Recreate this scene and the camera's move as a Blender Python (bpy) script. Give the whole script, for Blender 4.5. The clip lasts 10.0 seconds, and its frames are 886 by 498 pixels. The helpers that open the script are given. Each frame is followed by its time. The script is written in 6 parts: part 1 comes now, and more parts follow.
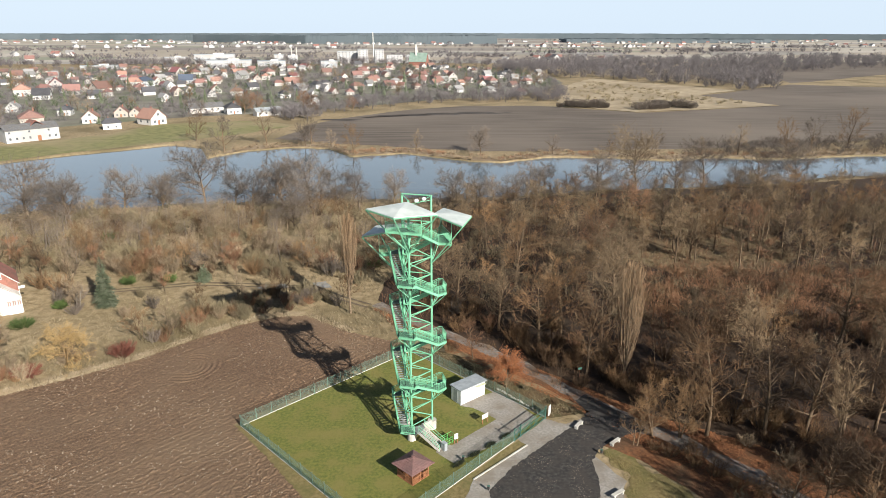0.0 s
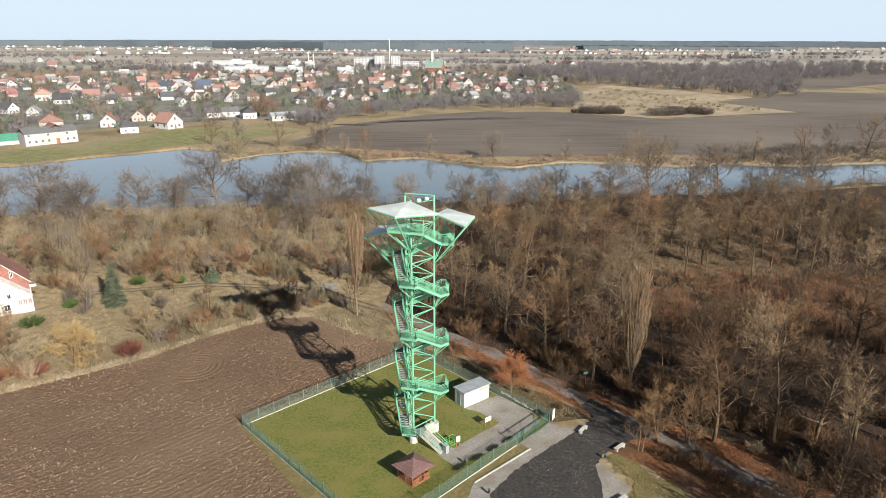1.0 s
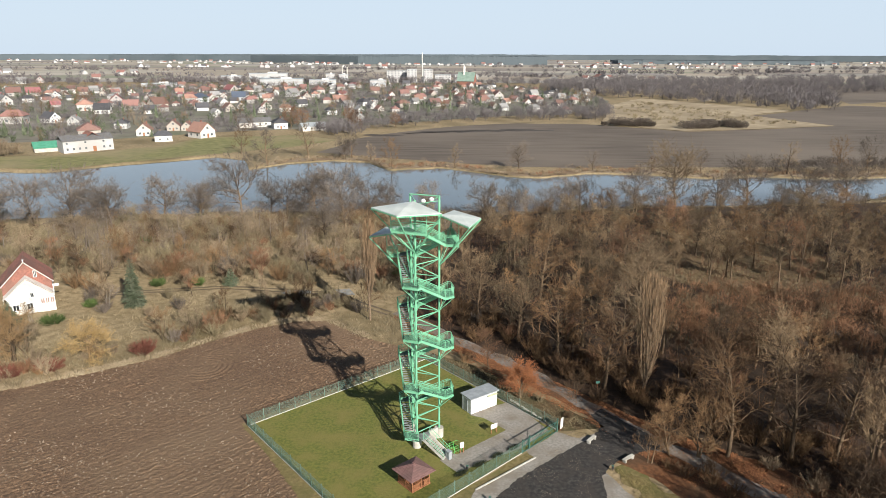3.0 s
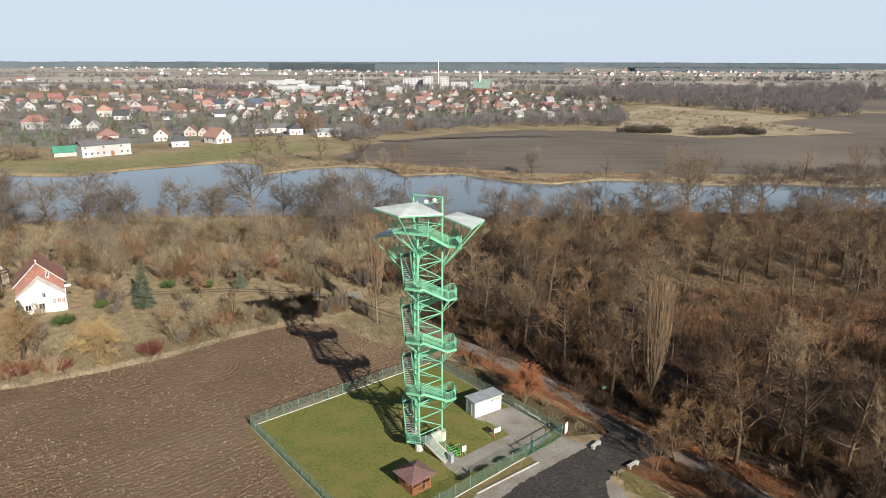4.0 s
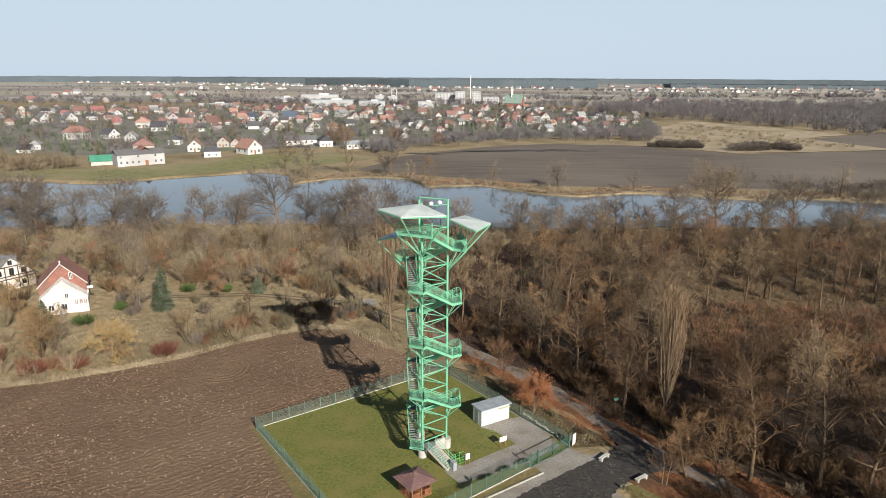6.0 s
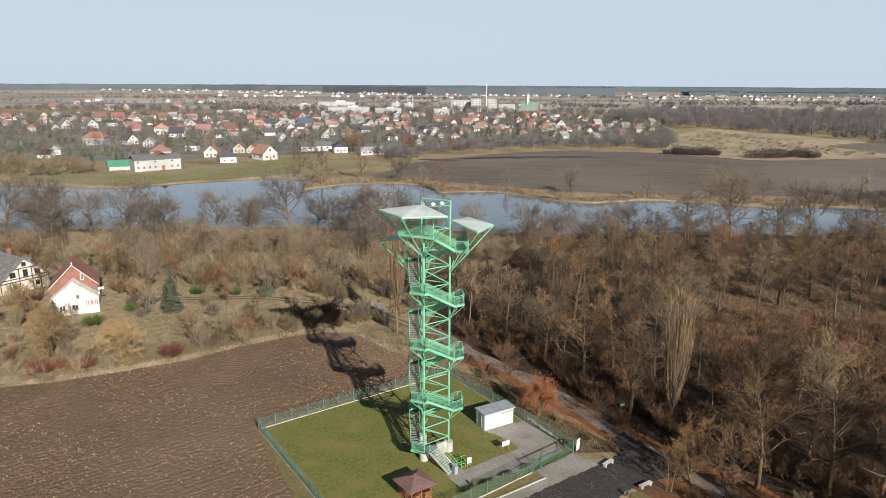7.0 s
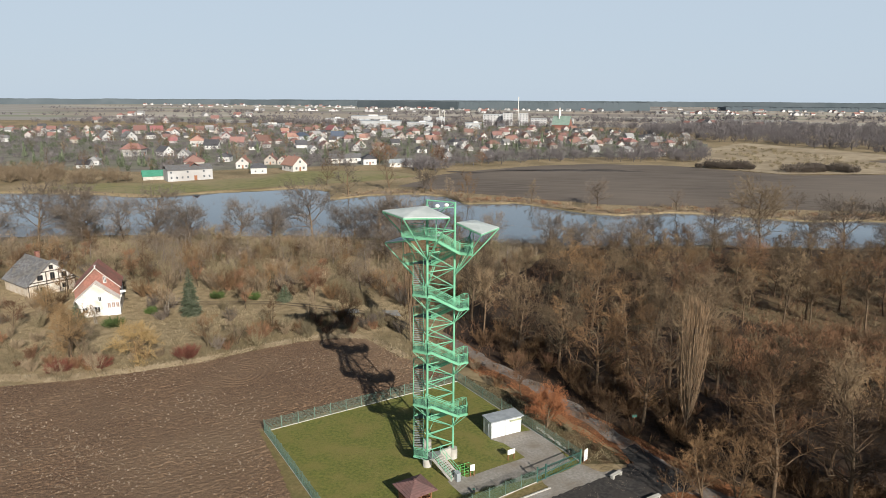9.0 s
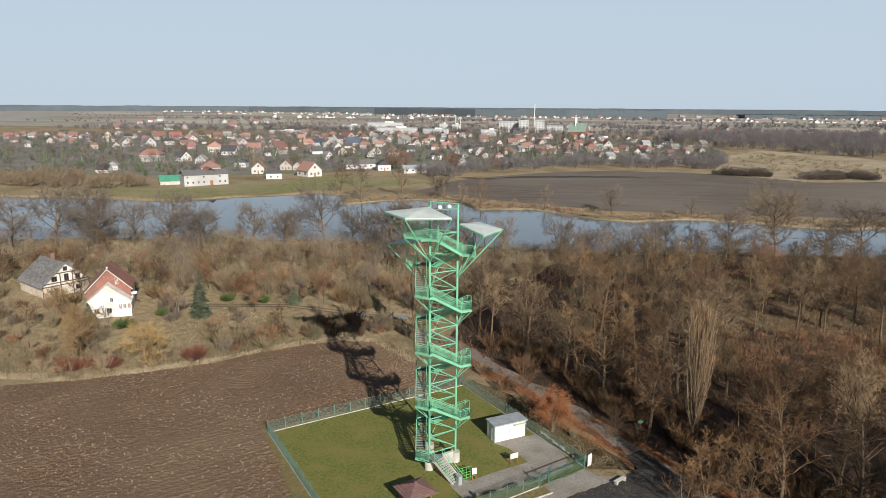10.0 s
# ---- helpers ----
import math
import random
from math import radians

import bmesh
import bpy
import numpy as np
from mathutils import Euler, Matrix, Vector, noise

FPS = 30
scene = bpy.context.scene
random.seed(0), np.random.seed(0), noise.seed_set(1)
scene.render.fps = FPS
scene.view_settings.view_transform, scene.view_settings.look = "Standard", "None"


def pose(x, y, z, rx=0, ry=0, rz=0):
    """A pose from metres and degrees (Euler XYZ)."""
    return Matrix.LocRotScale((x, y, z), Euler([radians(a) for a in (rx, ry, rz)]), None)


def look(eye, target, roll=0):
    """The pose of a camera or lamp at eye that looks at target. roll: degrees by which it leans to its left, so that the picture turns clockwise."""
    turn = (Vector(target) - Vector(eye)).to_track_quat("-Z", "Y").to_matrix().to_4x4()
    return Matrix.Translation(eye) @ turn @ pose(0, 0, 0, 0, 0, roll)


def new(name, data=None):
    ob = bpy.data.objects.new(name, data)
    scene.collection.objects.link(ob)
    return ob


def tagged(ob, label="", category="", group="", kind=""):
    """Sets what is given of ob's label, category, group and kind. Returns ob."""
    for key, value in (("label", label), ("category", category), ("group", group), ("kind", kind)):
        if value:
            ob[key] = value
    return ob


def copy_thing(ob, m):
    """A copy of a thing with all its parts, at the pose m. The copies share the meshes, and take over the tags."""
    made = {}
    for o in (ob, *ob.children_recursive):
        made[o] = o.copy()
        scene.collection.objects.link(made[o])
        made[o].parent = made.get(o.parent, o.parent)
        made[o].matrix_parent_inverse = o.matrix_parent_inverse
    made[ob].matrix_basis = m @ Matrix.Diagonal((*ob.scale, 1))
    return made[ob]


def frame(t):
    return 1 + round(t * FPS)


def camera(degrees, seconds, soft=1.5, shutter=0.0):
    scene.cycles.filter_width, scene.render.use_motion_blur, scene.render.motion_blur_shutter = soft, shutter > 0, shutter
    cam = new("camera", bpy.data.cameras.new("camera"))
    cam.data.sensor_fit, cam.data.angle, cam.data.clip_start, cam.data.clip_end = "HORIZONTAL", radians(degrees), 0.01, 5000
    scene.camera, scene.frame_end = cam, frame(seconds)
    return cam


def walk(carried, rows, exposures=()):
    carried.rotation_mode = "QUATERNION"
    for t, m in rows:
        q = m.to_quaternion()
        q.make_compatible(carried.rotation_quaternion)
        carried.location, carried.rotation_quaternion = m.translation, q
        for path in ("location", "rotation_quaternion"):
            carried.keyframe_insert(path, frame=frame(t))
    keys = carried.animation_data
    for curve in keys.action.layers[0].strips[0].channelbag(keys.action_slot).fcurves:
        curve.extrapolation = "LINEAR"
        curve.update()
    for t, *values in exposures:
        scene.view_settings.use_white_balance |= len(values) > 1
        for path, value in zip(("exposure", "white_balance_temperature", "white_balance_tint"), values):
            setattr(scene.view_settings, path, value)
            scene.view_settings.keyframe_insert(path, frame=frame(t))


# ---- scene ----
cam = camera(68.28, 10.0, soft=0.8)
PATH = [
    (0, pose(-0.000, -0.000, 51.500, 71.436, -0.052, -0.000)),
    (0.5, pose(0.769, 0.149, 51.059, 71.720, -0.076, 0.714)),
    (1, pose(1.531, 0.286, 50.629, 72.002, -0.107, 1.427)),
    (1.5, pose(2.338, 0.444, 50.234, 72.272, -0.146, 2.140)),
    (2, pose(3.099, 0.547, 49.815, 72.572, -0.161, 2.862)),
    (2.5, pose(3.913, 0.759, 49.395, 72.860, -0.157, 3.597)),
    (4, pose(6.232, 1.290, 48.200, 73.785, -0.114, 5.755)),
    (4.5, pose(7.024, 1.467, 47.797, 74.099, -0.167, 6.499)),
    (5, pose(7.809, 1.720, 47.354, 74.449, -0.199, 7.207)),
    (5.5, pose(8.529, 1.908, 47.000, 74.769, -0.247, 7.923)),
    (7, pose(10.844, 2.621, 45.816, 75.732, -0.285, 10.101)),
    (7.5, pose(11.634, 2.899, 45.423, 76.052, -0.279, 10.810)),
    (8, pose(12.383, 3.202, 44.996, 76.369, -0.279, 11.515)),
    (8.5, pose(13.142, 3.439, 44.635, 76.679, -0.281, 12.257)),
    (9, pose(13.910, 3.712, 44.273, 76.986, -0.300, 12.984)),
    (9.5, pose(14.638, 3.985, 43.882, 77.295, -0.296, 13.707)),
    (10, pose(15.397, 4.134, 43.611, 77.596, -0.364, 14.438)),
]
walk(cam, PATH, exposures=[(0.0, 0.80), (2.5, 0.68), (5.0, 0.54), (7.5, 0.43), (10.0, 0.34)])

# ---- daylight: clear spring sun from behind the camera's right shoulder ----
SUN_AZ, SUN_EL = -52.5, 26.8
world = bpy.data.worlds.new("World")
scene.world = world
world.use_nodes = True
wn = world.node_tree.nodes
sky = wn.new("ShaderNodeTexSky")
sky.sky_type = "NISHITA"
sky.sun_disc = False
sky.sun_elevation = radians(SUN_EL)
sky.sun_rotation = radians(90 - SUN_AZ)
sky.air_density, sky.dust_density, sky.ozone_density = 1.0, 0.6, 1.0
haze = wn.new("ShaderNodeMix")
haze.data_type = "RGBA"
where = wn.new("ShaderNodeTexCoord")
height = wn.new("ShaderNodeSeparateXYZ")
fade = wn.new("ShaderNodeMapRange")
fade.interpolation_type = "SMOOTHSTEP"
fade.inputs["From Min"].default_value, fade.inputs["From Max"].default_value = 0.13, 0.45
fade.inputs["To Min"].default_value, fade.inputs["To Max"].default_value = 0.88, 0.0
world.node_tree.links.new(where.outputs["Generated"], height.inputs[0])
world.node_tree.links.new(height.outputs["Z"], fade.inputs["Value"])
world.node_tree.links.new(fade.outputs["Result"], haze.inputs["Factor"])
haze.inputs["B"].default_value = (14.0, 16.7, 19.6, 1)
world.node_tree.links.new(sky.outputs[0], haze.inputs["A"])
world.node_tree.links.new(haze.outputs["Result"], wn["Background"].inputs[0])
wn["Background"].inputs[1].default_value = 0.032
sun_data = bpy.data.lights.new("sun", "SUN")
sun_data.energy, sun_data.angle, sun_data.color = 5.0, radians(0.6), (1.0, 0.93, 0.83)
sun = new("sun", sun_data)
sun_dir = Vector((math.cos(radians(SUN_AZ)) * math.cos(radians(SUN_EL)), math.sin(radians(SUN_AZ)) * math.cos(radians(SUN_EL)), math.sin(radians(SUN_EL))))
sun.matrix_world = look(sun_dir * 200, (0, 0, 0))

# ---- materials ----
def material(name, c1, c2, scale=1.0, rough=0.85, metal=0.0, bump=0.0, bump_scale=None, c3=None, big=0.08, spread=0.0, detail=6.0, lo=0.35, hi=0.65, stretch=None):
    """Two colours mixed by fine noise, a third by broad noise; relief by a finer noise; spread varies it from object to object."""
    m = bpy.data.materials.new(name)
    m.use_nodes = True
    nt = m.node_tree
    n, ln = nt.nodes, nt.links
    b = n["Principled BSDF"]
    b.inputs["Roughness"].default_value, b.inputs["Metallic"].default_value = rough, metal
    tc = n.new("ShaderNodeTexCoord")
    geo = n.new("ShaderNodeNewGeometry")
    fine = n.new("ShaderNodeTexNoise")
    fine.inputs["Scale"].default_value, fine.inputs["Detail"].default_value = scale, detail
    if stretch:
        mp = n.new("ShaderNodeMapping")
        mp.inputs["Scale"].default_value, mp.inputs["Rotation"].default_value = (*stretch[:2], 1), (0, 0, radians(stretch[2]))
        ln.new(geo.outputs["Position"], mp.inputs["Vector"])
        ln.new(mp.outputs["Vector"], fine.inputs["Vector"])
    else:
        ln.new(geo.outputs["Position"], fine.inputs["Vector"])
    ramp = n.new("ShaderNodeValToRGB")
    ramp.color_ramp.elements[0].position, ramp.color_ramp.elements[1].position = lo, hi
    ramp.color_ramp.elements[0].color, ramp.color_ramp.elements[1].color = (*c1, 1), (*c2, 1)
    ln.new(fine.outputs["Fac"], ramp.inputs["Fac"])
    out = ramp.outputs["Color"]
    if c3:
        wide = n.new("ShaderNodeTexNoise")
        wide.inputs["Scale"].default_value, wide.inputs["Detail"].default_value = big, 4.0
        ln.new(geo.outputs["Position"], wide.inputs["Vector"])
        r2 = n.new("ShaderNodeValToRGB")
        r2.color_ramp.elements[0].position, r2.color_ramp.elements[1].position = 0.42, 0.68
        ln.new(wide.outputs["Fac"], r2.inputs["Fac"])
        mix = n.new("ShaderNodeMix")
        mix.data_type = "RGBA"
        ln.new(r2.outputs["Color"], mix.inputs["Factor"])
        ln.new(out, mix.inputs["A"])
        mix.inputs["B"].default_value = (*c3, 1)
        out = mix.outputs["Result"]
    if spread:
        info = n.new("ShaderNodeObjectInfo")
        mr = n.new("ShaderNodeMapRange")
        mr.inputs["To Min"].default_value, mr.inputs["To Max"].default_value = 1 - spread, 1 + spread
        ln.new(info.outputs["Random"], mr.inputs["Value"])
        hsv = n.new("ShaderNodeHueSaturation")
        ln.new(mr.outputs["Result"], hsv.inputs["Value"])
        ln.new(out, hsv.inputs["Color"])
        out = hsv.outputs["Color"]
    ln.new(out, b.inputs["Base Color"])
    if bump:
        rel = n.new("ShaderNodeTexNoise")
        rel.inputs["Scale"].default_value, rel.inputs["Detail"].default_value = bump_scale or scale * 3, 5.0
        ln.new(geo.outputs["Position"], rel.inputs["Vector"])
        bp = n.new("ShaderNodeBump")
        bp.inputs["Strength"].default_value, bp.inputs["Distance"].default_value = 1.0, bump
        ln.new(rel.outputs["Fac"], bp.inputs["Height"])
        ln.new(bp.outputs["Normal"], b.inputs["Normal"])
    return m


M_ground = material("dry_grassland", (0.225, 0.170, 0.092), (0.375, 0.295, 0.178), 0.6, c3=(0.165, 0.130, 0.066), big=0.035, bump=0.25, bump_scale=1.5)
# Leaf litter, its brown darkened to carry the shade under the trees
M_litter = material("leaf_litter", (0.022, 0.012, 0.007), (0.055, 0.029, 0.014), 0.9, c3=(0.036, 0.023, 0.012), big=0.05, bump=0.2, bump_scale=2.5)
M_soil = material("ploughed_soil", (0.078, 0.045, 0.026), (0.195, 0.124, 0.075), 4.2, c3=(0.172, 0.116, 0.072), big=0.05, bump=0.12, bump_scale=7.0)
M_farsoil = material("dark_ploughed_soil", (0.080, 0.064, 0.051), (0.158, 0.131, 0.107), 0.35, c3=(0.178, 0.148, 0.120), big=0.009, stretch=(0.06, 1.0, -8))
M_lawn = material("mown_lawn", (0.094, 0.110, 0.020), (0.170, 0.178, 0.038), 2.4, c3=(0.185, 0.165, 0.046), big=0.3, bump=0.08, bump_scale=5.0)
M_meadow = material("green_meadow", (0.145, 0.150, 0.056), (0.235, 0.225, 0.092), 0.25, c3=(0.285, 0.232, 0.135), big=0.03)
M_verge = material("yellowed_verge", (0.138, 0.108, 0.042), (0.235, 0.185, 0.082), 2.2, c3=(0.118, 0.112, 0.036), big=0.3, bump=0.07, bump_scale=5)
M_reed = material("pale_dry_reed", (0.23, 0.178, 0.118), (0.35, 0.28, 0.195), 0.3, c3=(0.19, 0.125, 0.075), big=0.07, bump=0.3, bump_scale=1.0)
M_redlitter = material("red_fallen_leaves", (0.125, 0.048, 0.019), (0.230, 0.100, 0.040), 2.2, c3=(0.085, 0.050, 0.026), big=0.25, bump=0.08, bump_scale=7)
M_asphalt = material("worn_asphalt", (0.024, 0.023, 0.023), (0.080, 0.074, 0.069), 2.2, rough=0.9, c3=(0.046, 0.040, 0.036), big=0.5, lo=0.42, hi=0.78)
M_paving = material("grey_paving", (0.235, 0.220, 0.200), (0.325, 0.306, 0.280), 3.0, rough=0.9, c3=(0.215, 0.188, 0.155), big=0.4)
M_gravel = material("gravel_track", (0.135, 0.120, 0.108), (0.245, 0.222, 0.200), 2.0, rough=0.95, c3=(0.160, 0.105, 0.070), big=0.3)
M_green = material("green_tower_paint", (0.165, 0.455, 0.285), (0.205, 0.515, 0.335), 1.5, rough=0.42, c3=(0.145, 0.40, 0.25), big=0.5)
M_grating = material("dark_grating", (0.05, 0.075, 0.07), (0.09, 0.12, 0.11), 3.0, rough=0.6, metal=0.3)
M_tread = material("galvanised_tread", (0.252, 0.270, 0.264), (0.330, 0.348, 0.342), 3.0, rough=0.5, metal=0.3)
M_roofsheet = material("pale_roof_sheet", (0.50, 0.56, 0.55), (0.60, 0.65, 0.64), 0.8, rough=0.45, c3=(0.46, 0.52, 0.50), big=0.5)
M_concrete = material("pale_concrete", (0.442, 0.433, 0.399), (0.561, 0.552, 0.518), 2.5, rough=0.9, c3=(0.383, 0.365, 0.323), big=0.6)
M_white = material("white_plaster", (0.70, 0.69, 0.66), (0.82, 0.81, 0.78), 0.7, rough=0.85, c3=(0.66, 0.63, 0.58), big=0.3)
M_facade = material("pale_grey_facade", (0.40, 0.405, 0.41), (0.50, 0.505, 0.51), 0.3, rough=0.9, c3=(0.38, 0.37, 0.365), big=0.1)
M_brick = material("red_brown_tiles", (0.217, 0.090, 0.068), (0.362, 0.158, 0.120), 3.0, rough=0.8, c3=(0.189, 0.105, 0.083), big=0.4)
M_shingle = material("purple_brown_shingle", (0.16, 0.085, 0.08), (0.23, 0.13, 0.12), 3.5, rough=0.8, c3=(0.15, 0.09, 0.085), big=0.5)
M_wood = material("brown_stained_wood", (0.21, 0.085, 0.04), (0.33, 0.15, 0.075), 4.0, rough=0.65)
M_sheet = material("white_sheet_metal", (0.72, 0.74, 0.74), (0.82, 0.83, 0.82), 1.0, rough=0.45)
M_zinc = material("grey_blue_sheet_roof", (0.34, 0.38, 0.41), (0.46, 0.50, 0.53), 1.2, rough=0.4, metal=0.25)
M_dark = material("dark_window", (0.015, 0.018, 0.022), (0.035, 0.04, 0.045), 2.0, rough=0.15)
M_black = material("black_metal", (0.02, 0.02, 0.022), (0.04, 0.04, 0.042), 3.0, rough=0.5)
M_bark = material("grey_brown_bark", (0.068, 0.044, 0.025), (0.165, 0.114, 0.070), 2.0, spread=0.45, c3=(0.092, 0.064, 0.037), big=0.4)
M_twig = material("brown_twigs", (0.138, 0.080, 0.037), (0.240, 0.148, 0.074), 0.6, spread=0.45, c3=(0.090, 0.053, 0.026), big=0.14)
M_fence = material("green_fence_wire", (0.120, 0.205, 0.165), (0.180, 0.265, 0.220), 2.0, rough=0.5, metal=0.2)
M_water = bpy.data.materials.new("river_water")
M_water.use_nodes = True
_b = M_water.node_tree.nodes["Principled BSDF"]
# Silty water tone plus some of the sky's blue reflection, as base colour
_b.inputs["Base Color"].default_value = (0.092, 0.126, 0.158, 1)
_b.inputs["Roughness"].default_value = 0.03
_b.inputs["IOR"].default_value = 1.4
_n = M_water.node_tree.nodes.new("ShaderNodeTexNoise")
_n.inputs["Scale"].default_value, _n.inputs["Detail"].default_value = 0.35, 4.0
_g = M_water.node_tree.nodes.new("ShaderNodeNewGeometry")
_p = M_water.node_tree.nodes.new("ShaderNodeBump")
_p.inputs["Distance"].default_value, _p.inputs["Strength"].default_value = 0.006, 0.5
M_water.node_tree.links.new(_g.outputs["Position"], _n.inputs["Vector"])
M_water.node_tree.links.new(_n.outputs["Fac"], _p.inputs["Height"])
M_water.node_tree.links.new(_p.outputs["Normal"], _b.inputs["Normal"])

# ---- building helpers ----
def mesh_of(name, verts, faces, mat, smooth=False):
    me = bpy.data.meshes.new(name)
    me.from_pydata(verts, [], faces)
    me.materials.append(mat)
    if smooth:
        me.polygons.foreach_set("use_smooth", [True] * len(me.polygons))
    me.update()
    return me


class Geo:
    """Collects plain vertices and faces for one mesh."""

    def __init__(self):
        self.v, self.f = [], []

    def add(self, verts, faces):
        k = len(self.v)
        self.v.extend(tuple(p) for p in verts)
        self.f.extend(tuple(i + k for i in q) for q in faces)
        return self

    def box(self, c, s, m=None):
        x, y, z = s[0] / 2, s[1] / 2, s[2] / 2
        pts = [Vector((a * x, b * y, d * z)) for d in (-1, 1) for b in (-1, 1) for a in (-1, 1)]
        if m is not None:
            pts = [m @ p for p in pts]
        c = Vector(c)
        return self.add([p + c for p in pts], [(0, 2, 3, 1), (4, 5, 7, 6), (0, 1, 5, 4), (2, 6, 7, 3), (0, 4, 6, 2), (1, 3, 7, 5)])

    def bar(self, p, q, w, h=None, sides=4):
        """A straight member from p to q: square (w by h) or round with more sides."""
        p, q = Vector(p), Vector(q)
        d = (q - p).normalized()
        up = Vector((0, 0, 1)) if abs(d.z) < 0.95 else Vector((1, 0, 0))
        a = d.cross(up).normalized()
        b = a.cross(d)
        h = w if h is None else h
        if sides == 4:
            ring = [(-w / 2, -h / 2), (w / 2, -h / 2), (w / 2, h / 2), (-w / 2, h / 2)]
        else:
            ring = [(w / 2 * math.cos(2 * math.pi * i / sides), w / 2 * math.sin(2 * math.pi * i / sides)) for i in range(sides)]
        pts = [p + a * x + b * y for x, y in ring] + [q + a * x + b * y for x, y in ring]
        n = len(ring)
        return self.add(pts, [(i, (i + 1) % n, n + (i + 1) % n, n + i) for i in range(n)] + [tuple(range(n - 1, -1, -1)), tuple(range(n, 2 * n))])

    def prism(self, pts, z0, z1):
        n = len(pts)
        area = sum(pts[i][0] * pts[(i + 1) % n][1] - pts[(i + 1) % n][0] * pts[i][1] for i in range(n))
        if area < 0:
            pts = pts[::-1]
        v = [(p[0], p[1], z0) for p in pts] + [(p[0], p[1], z1) for p in pts]
        return self.add(v, [tuple(range(n - 1, -1, -1)), tuple(range(n, 2 * n))] + [(i, (i + 1) % n, n + (i + 1) % n, n + i) for i in range(n)])


def part(name, geo, mat, parent=None, label="", smooth=False):
    """One mesh object, under a thing or part if one is given."""
    ob = new(name, mesh_of(name, geo.v, geo.f, mat, smooth))
    if parent is not None:
        ob.parent = parent
    if label:
        tagged(ob, label)
    return ob


def thing(name, m, label, category, group="", kind=""):
    ob = new(name)
    ob.empty_display_size = 0.2
    ob.matrix_basis = m
    return tagged(ob, label, category, group, kind)


def ragged(pts, step, rough, seed=0):
    """A closed outline with intermediate points pushed off the straight line."""
    out = []
    for i, p in enumerate(pts):
        q = pts[(i + 1) % len(pts)]
        d = Vector((q[0] - p[0], q[1] - p[1]))
        n = max(1, int(d.length / step))
        nrm = Vector((-d.y, d.x)).normalized()
        for k in range(n):
            c = Vector(p[:2]) + d * (k / n)
            o = noise.noise(Vector((c.x / (step * 2.5), c.y / (step * 2.5), seed * 7.3))) * rough if k else 0
            out.append((c.x + nrm.x * o, c.y + nrm.y * o))
    return out


def patch(name, pts, z, mat, label, category, step=2.0, rough=0.0):
    """A flat piece of ground of its own surface, as one sheet."""
    if rough:
        pts = ragged(pts, step, rough, z * 100)
    bm = bmesh.new()
    vs = [bm.verts.new((p[0], p[1], z)) for p in pts]
    fc = bm.faces.new(vs)
    fc.normal_update()
    if fc.normal.z < 0:
        fc.normal_flip()
    bmesh.ops.triangulate(bm, faces=bm.faces[:], ngon_method="EAR_CLIP")
    me = bpy.data.meshes.new(name)
    bm.to_mesh(me)
    bm.free()
    me.materials.append(mat)
    return tagged(new(name, me), label, category, kind="structure")


def drape(name, pts, lift, mat, label, category, step, rough):
    """Like patch, but lying on the uneven ground."""
    ob = patch(name, pts, 0.0, mat, label, category, step, rough)
    for v in ob.data.vertices:
        v.co.z = swell(v.co.x, v.co.y) + lift
    return ob


def inside(x, y, poly):
    c = False
    for i in range(len(poly)):
        x1, y1 = poly[i - 1][:2]
        x2, y2 = poly[i][:2]
        if (y1 > y) != (y2 > y) and x < (x2 - x1) * (y - y1) / (y2 - y1) + x1:
            c = not c
    return c

# ---- ground, river, fields ----
BANK_X = (-900, -400, -260, -222, -182, -162, -128, -112, -100, -91, -69, -52, -39, -19, 11, 24, 48, 70, 92, 114, 143, 200, 300, 500, 900)
FAR_Y = (170, 225, 255, 263, 262, 282, 308, 300, 276, 291, 303, 298, 279, 287, 270, 267, 279, 276, 273, 276, 275, 285, 310, 380, 480)
NEAR_X = (-900, -400, -230, -177, -128, -87, -35, 7, 43, 83, 120, 162, 220, 300, 500, 900)
NEAR_Y = (60, 100, 150, 170, 187, 196, 205, 203, 214, 221, 228, 242, 258, 280, 350, 450)


def far_bank(x):
    return float(np.interp(x, BANK_X, FAR_Y)) + 1.5 * noise.noise(Vector((x / 9, 3.1, 0))) + 2.4 * noise.noise(Vector((x / 26, 8.1, 0))) + 1.3 * noise.noise(Vector((x / 4.5, 5.3, 0)))


def near_bank(x):
    return float(np.interp(x, NEAR_X, NEAR_Y)) + 3.0 * noise.noise(Vector((x / 12, 7.7, 0)))


def swell(x, y):
    """Slight unevenness of the wild ground, none on the tower's site and the fields."""
    far = max(0.0, min(1.0, (y - 118) / 30)) * max(0.0, min(1.0, (-x - 16) / 15)) * max(0.0, min(1.0, (x + 280) / 40))
    return 0.35 * far * noise.noise(Vector((x / 14, y / 14, 0)))


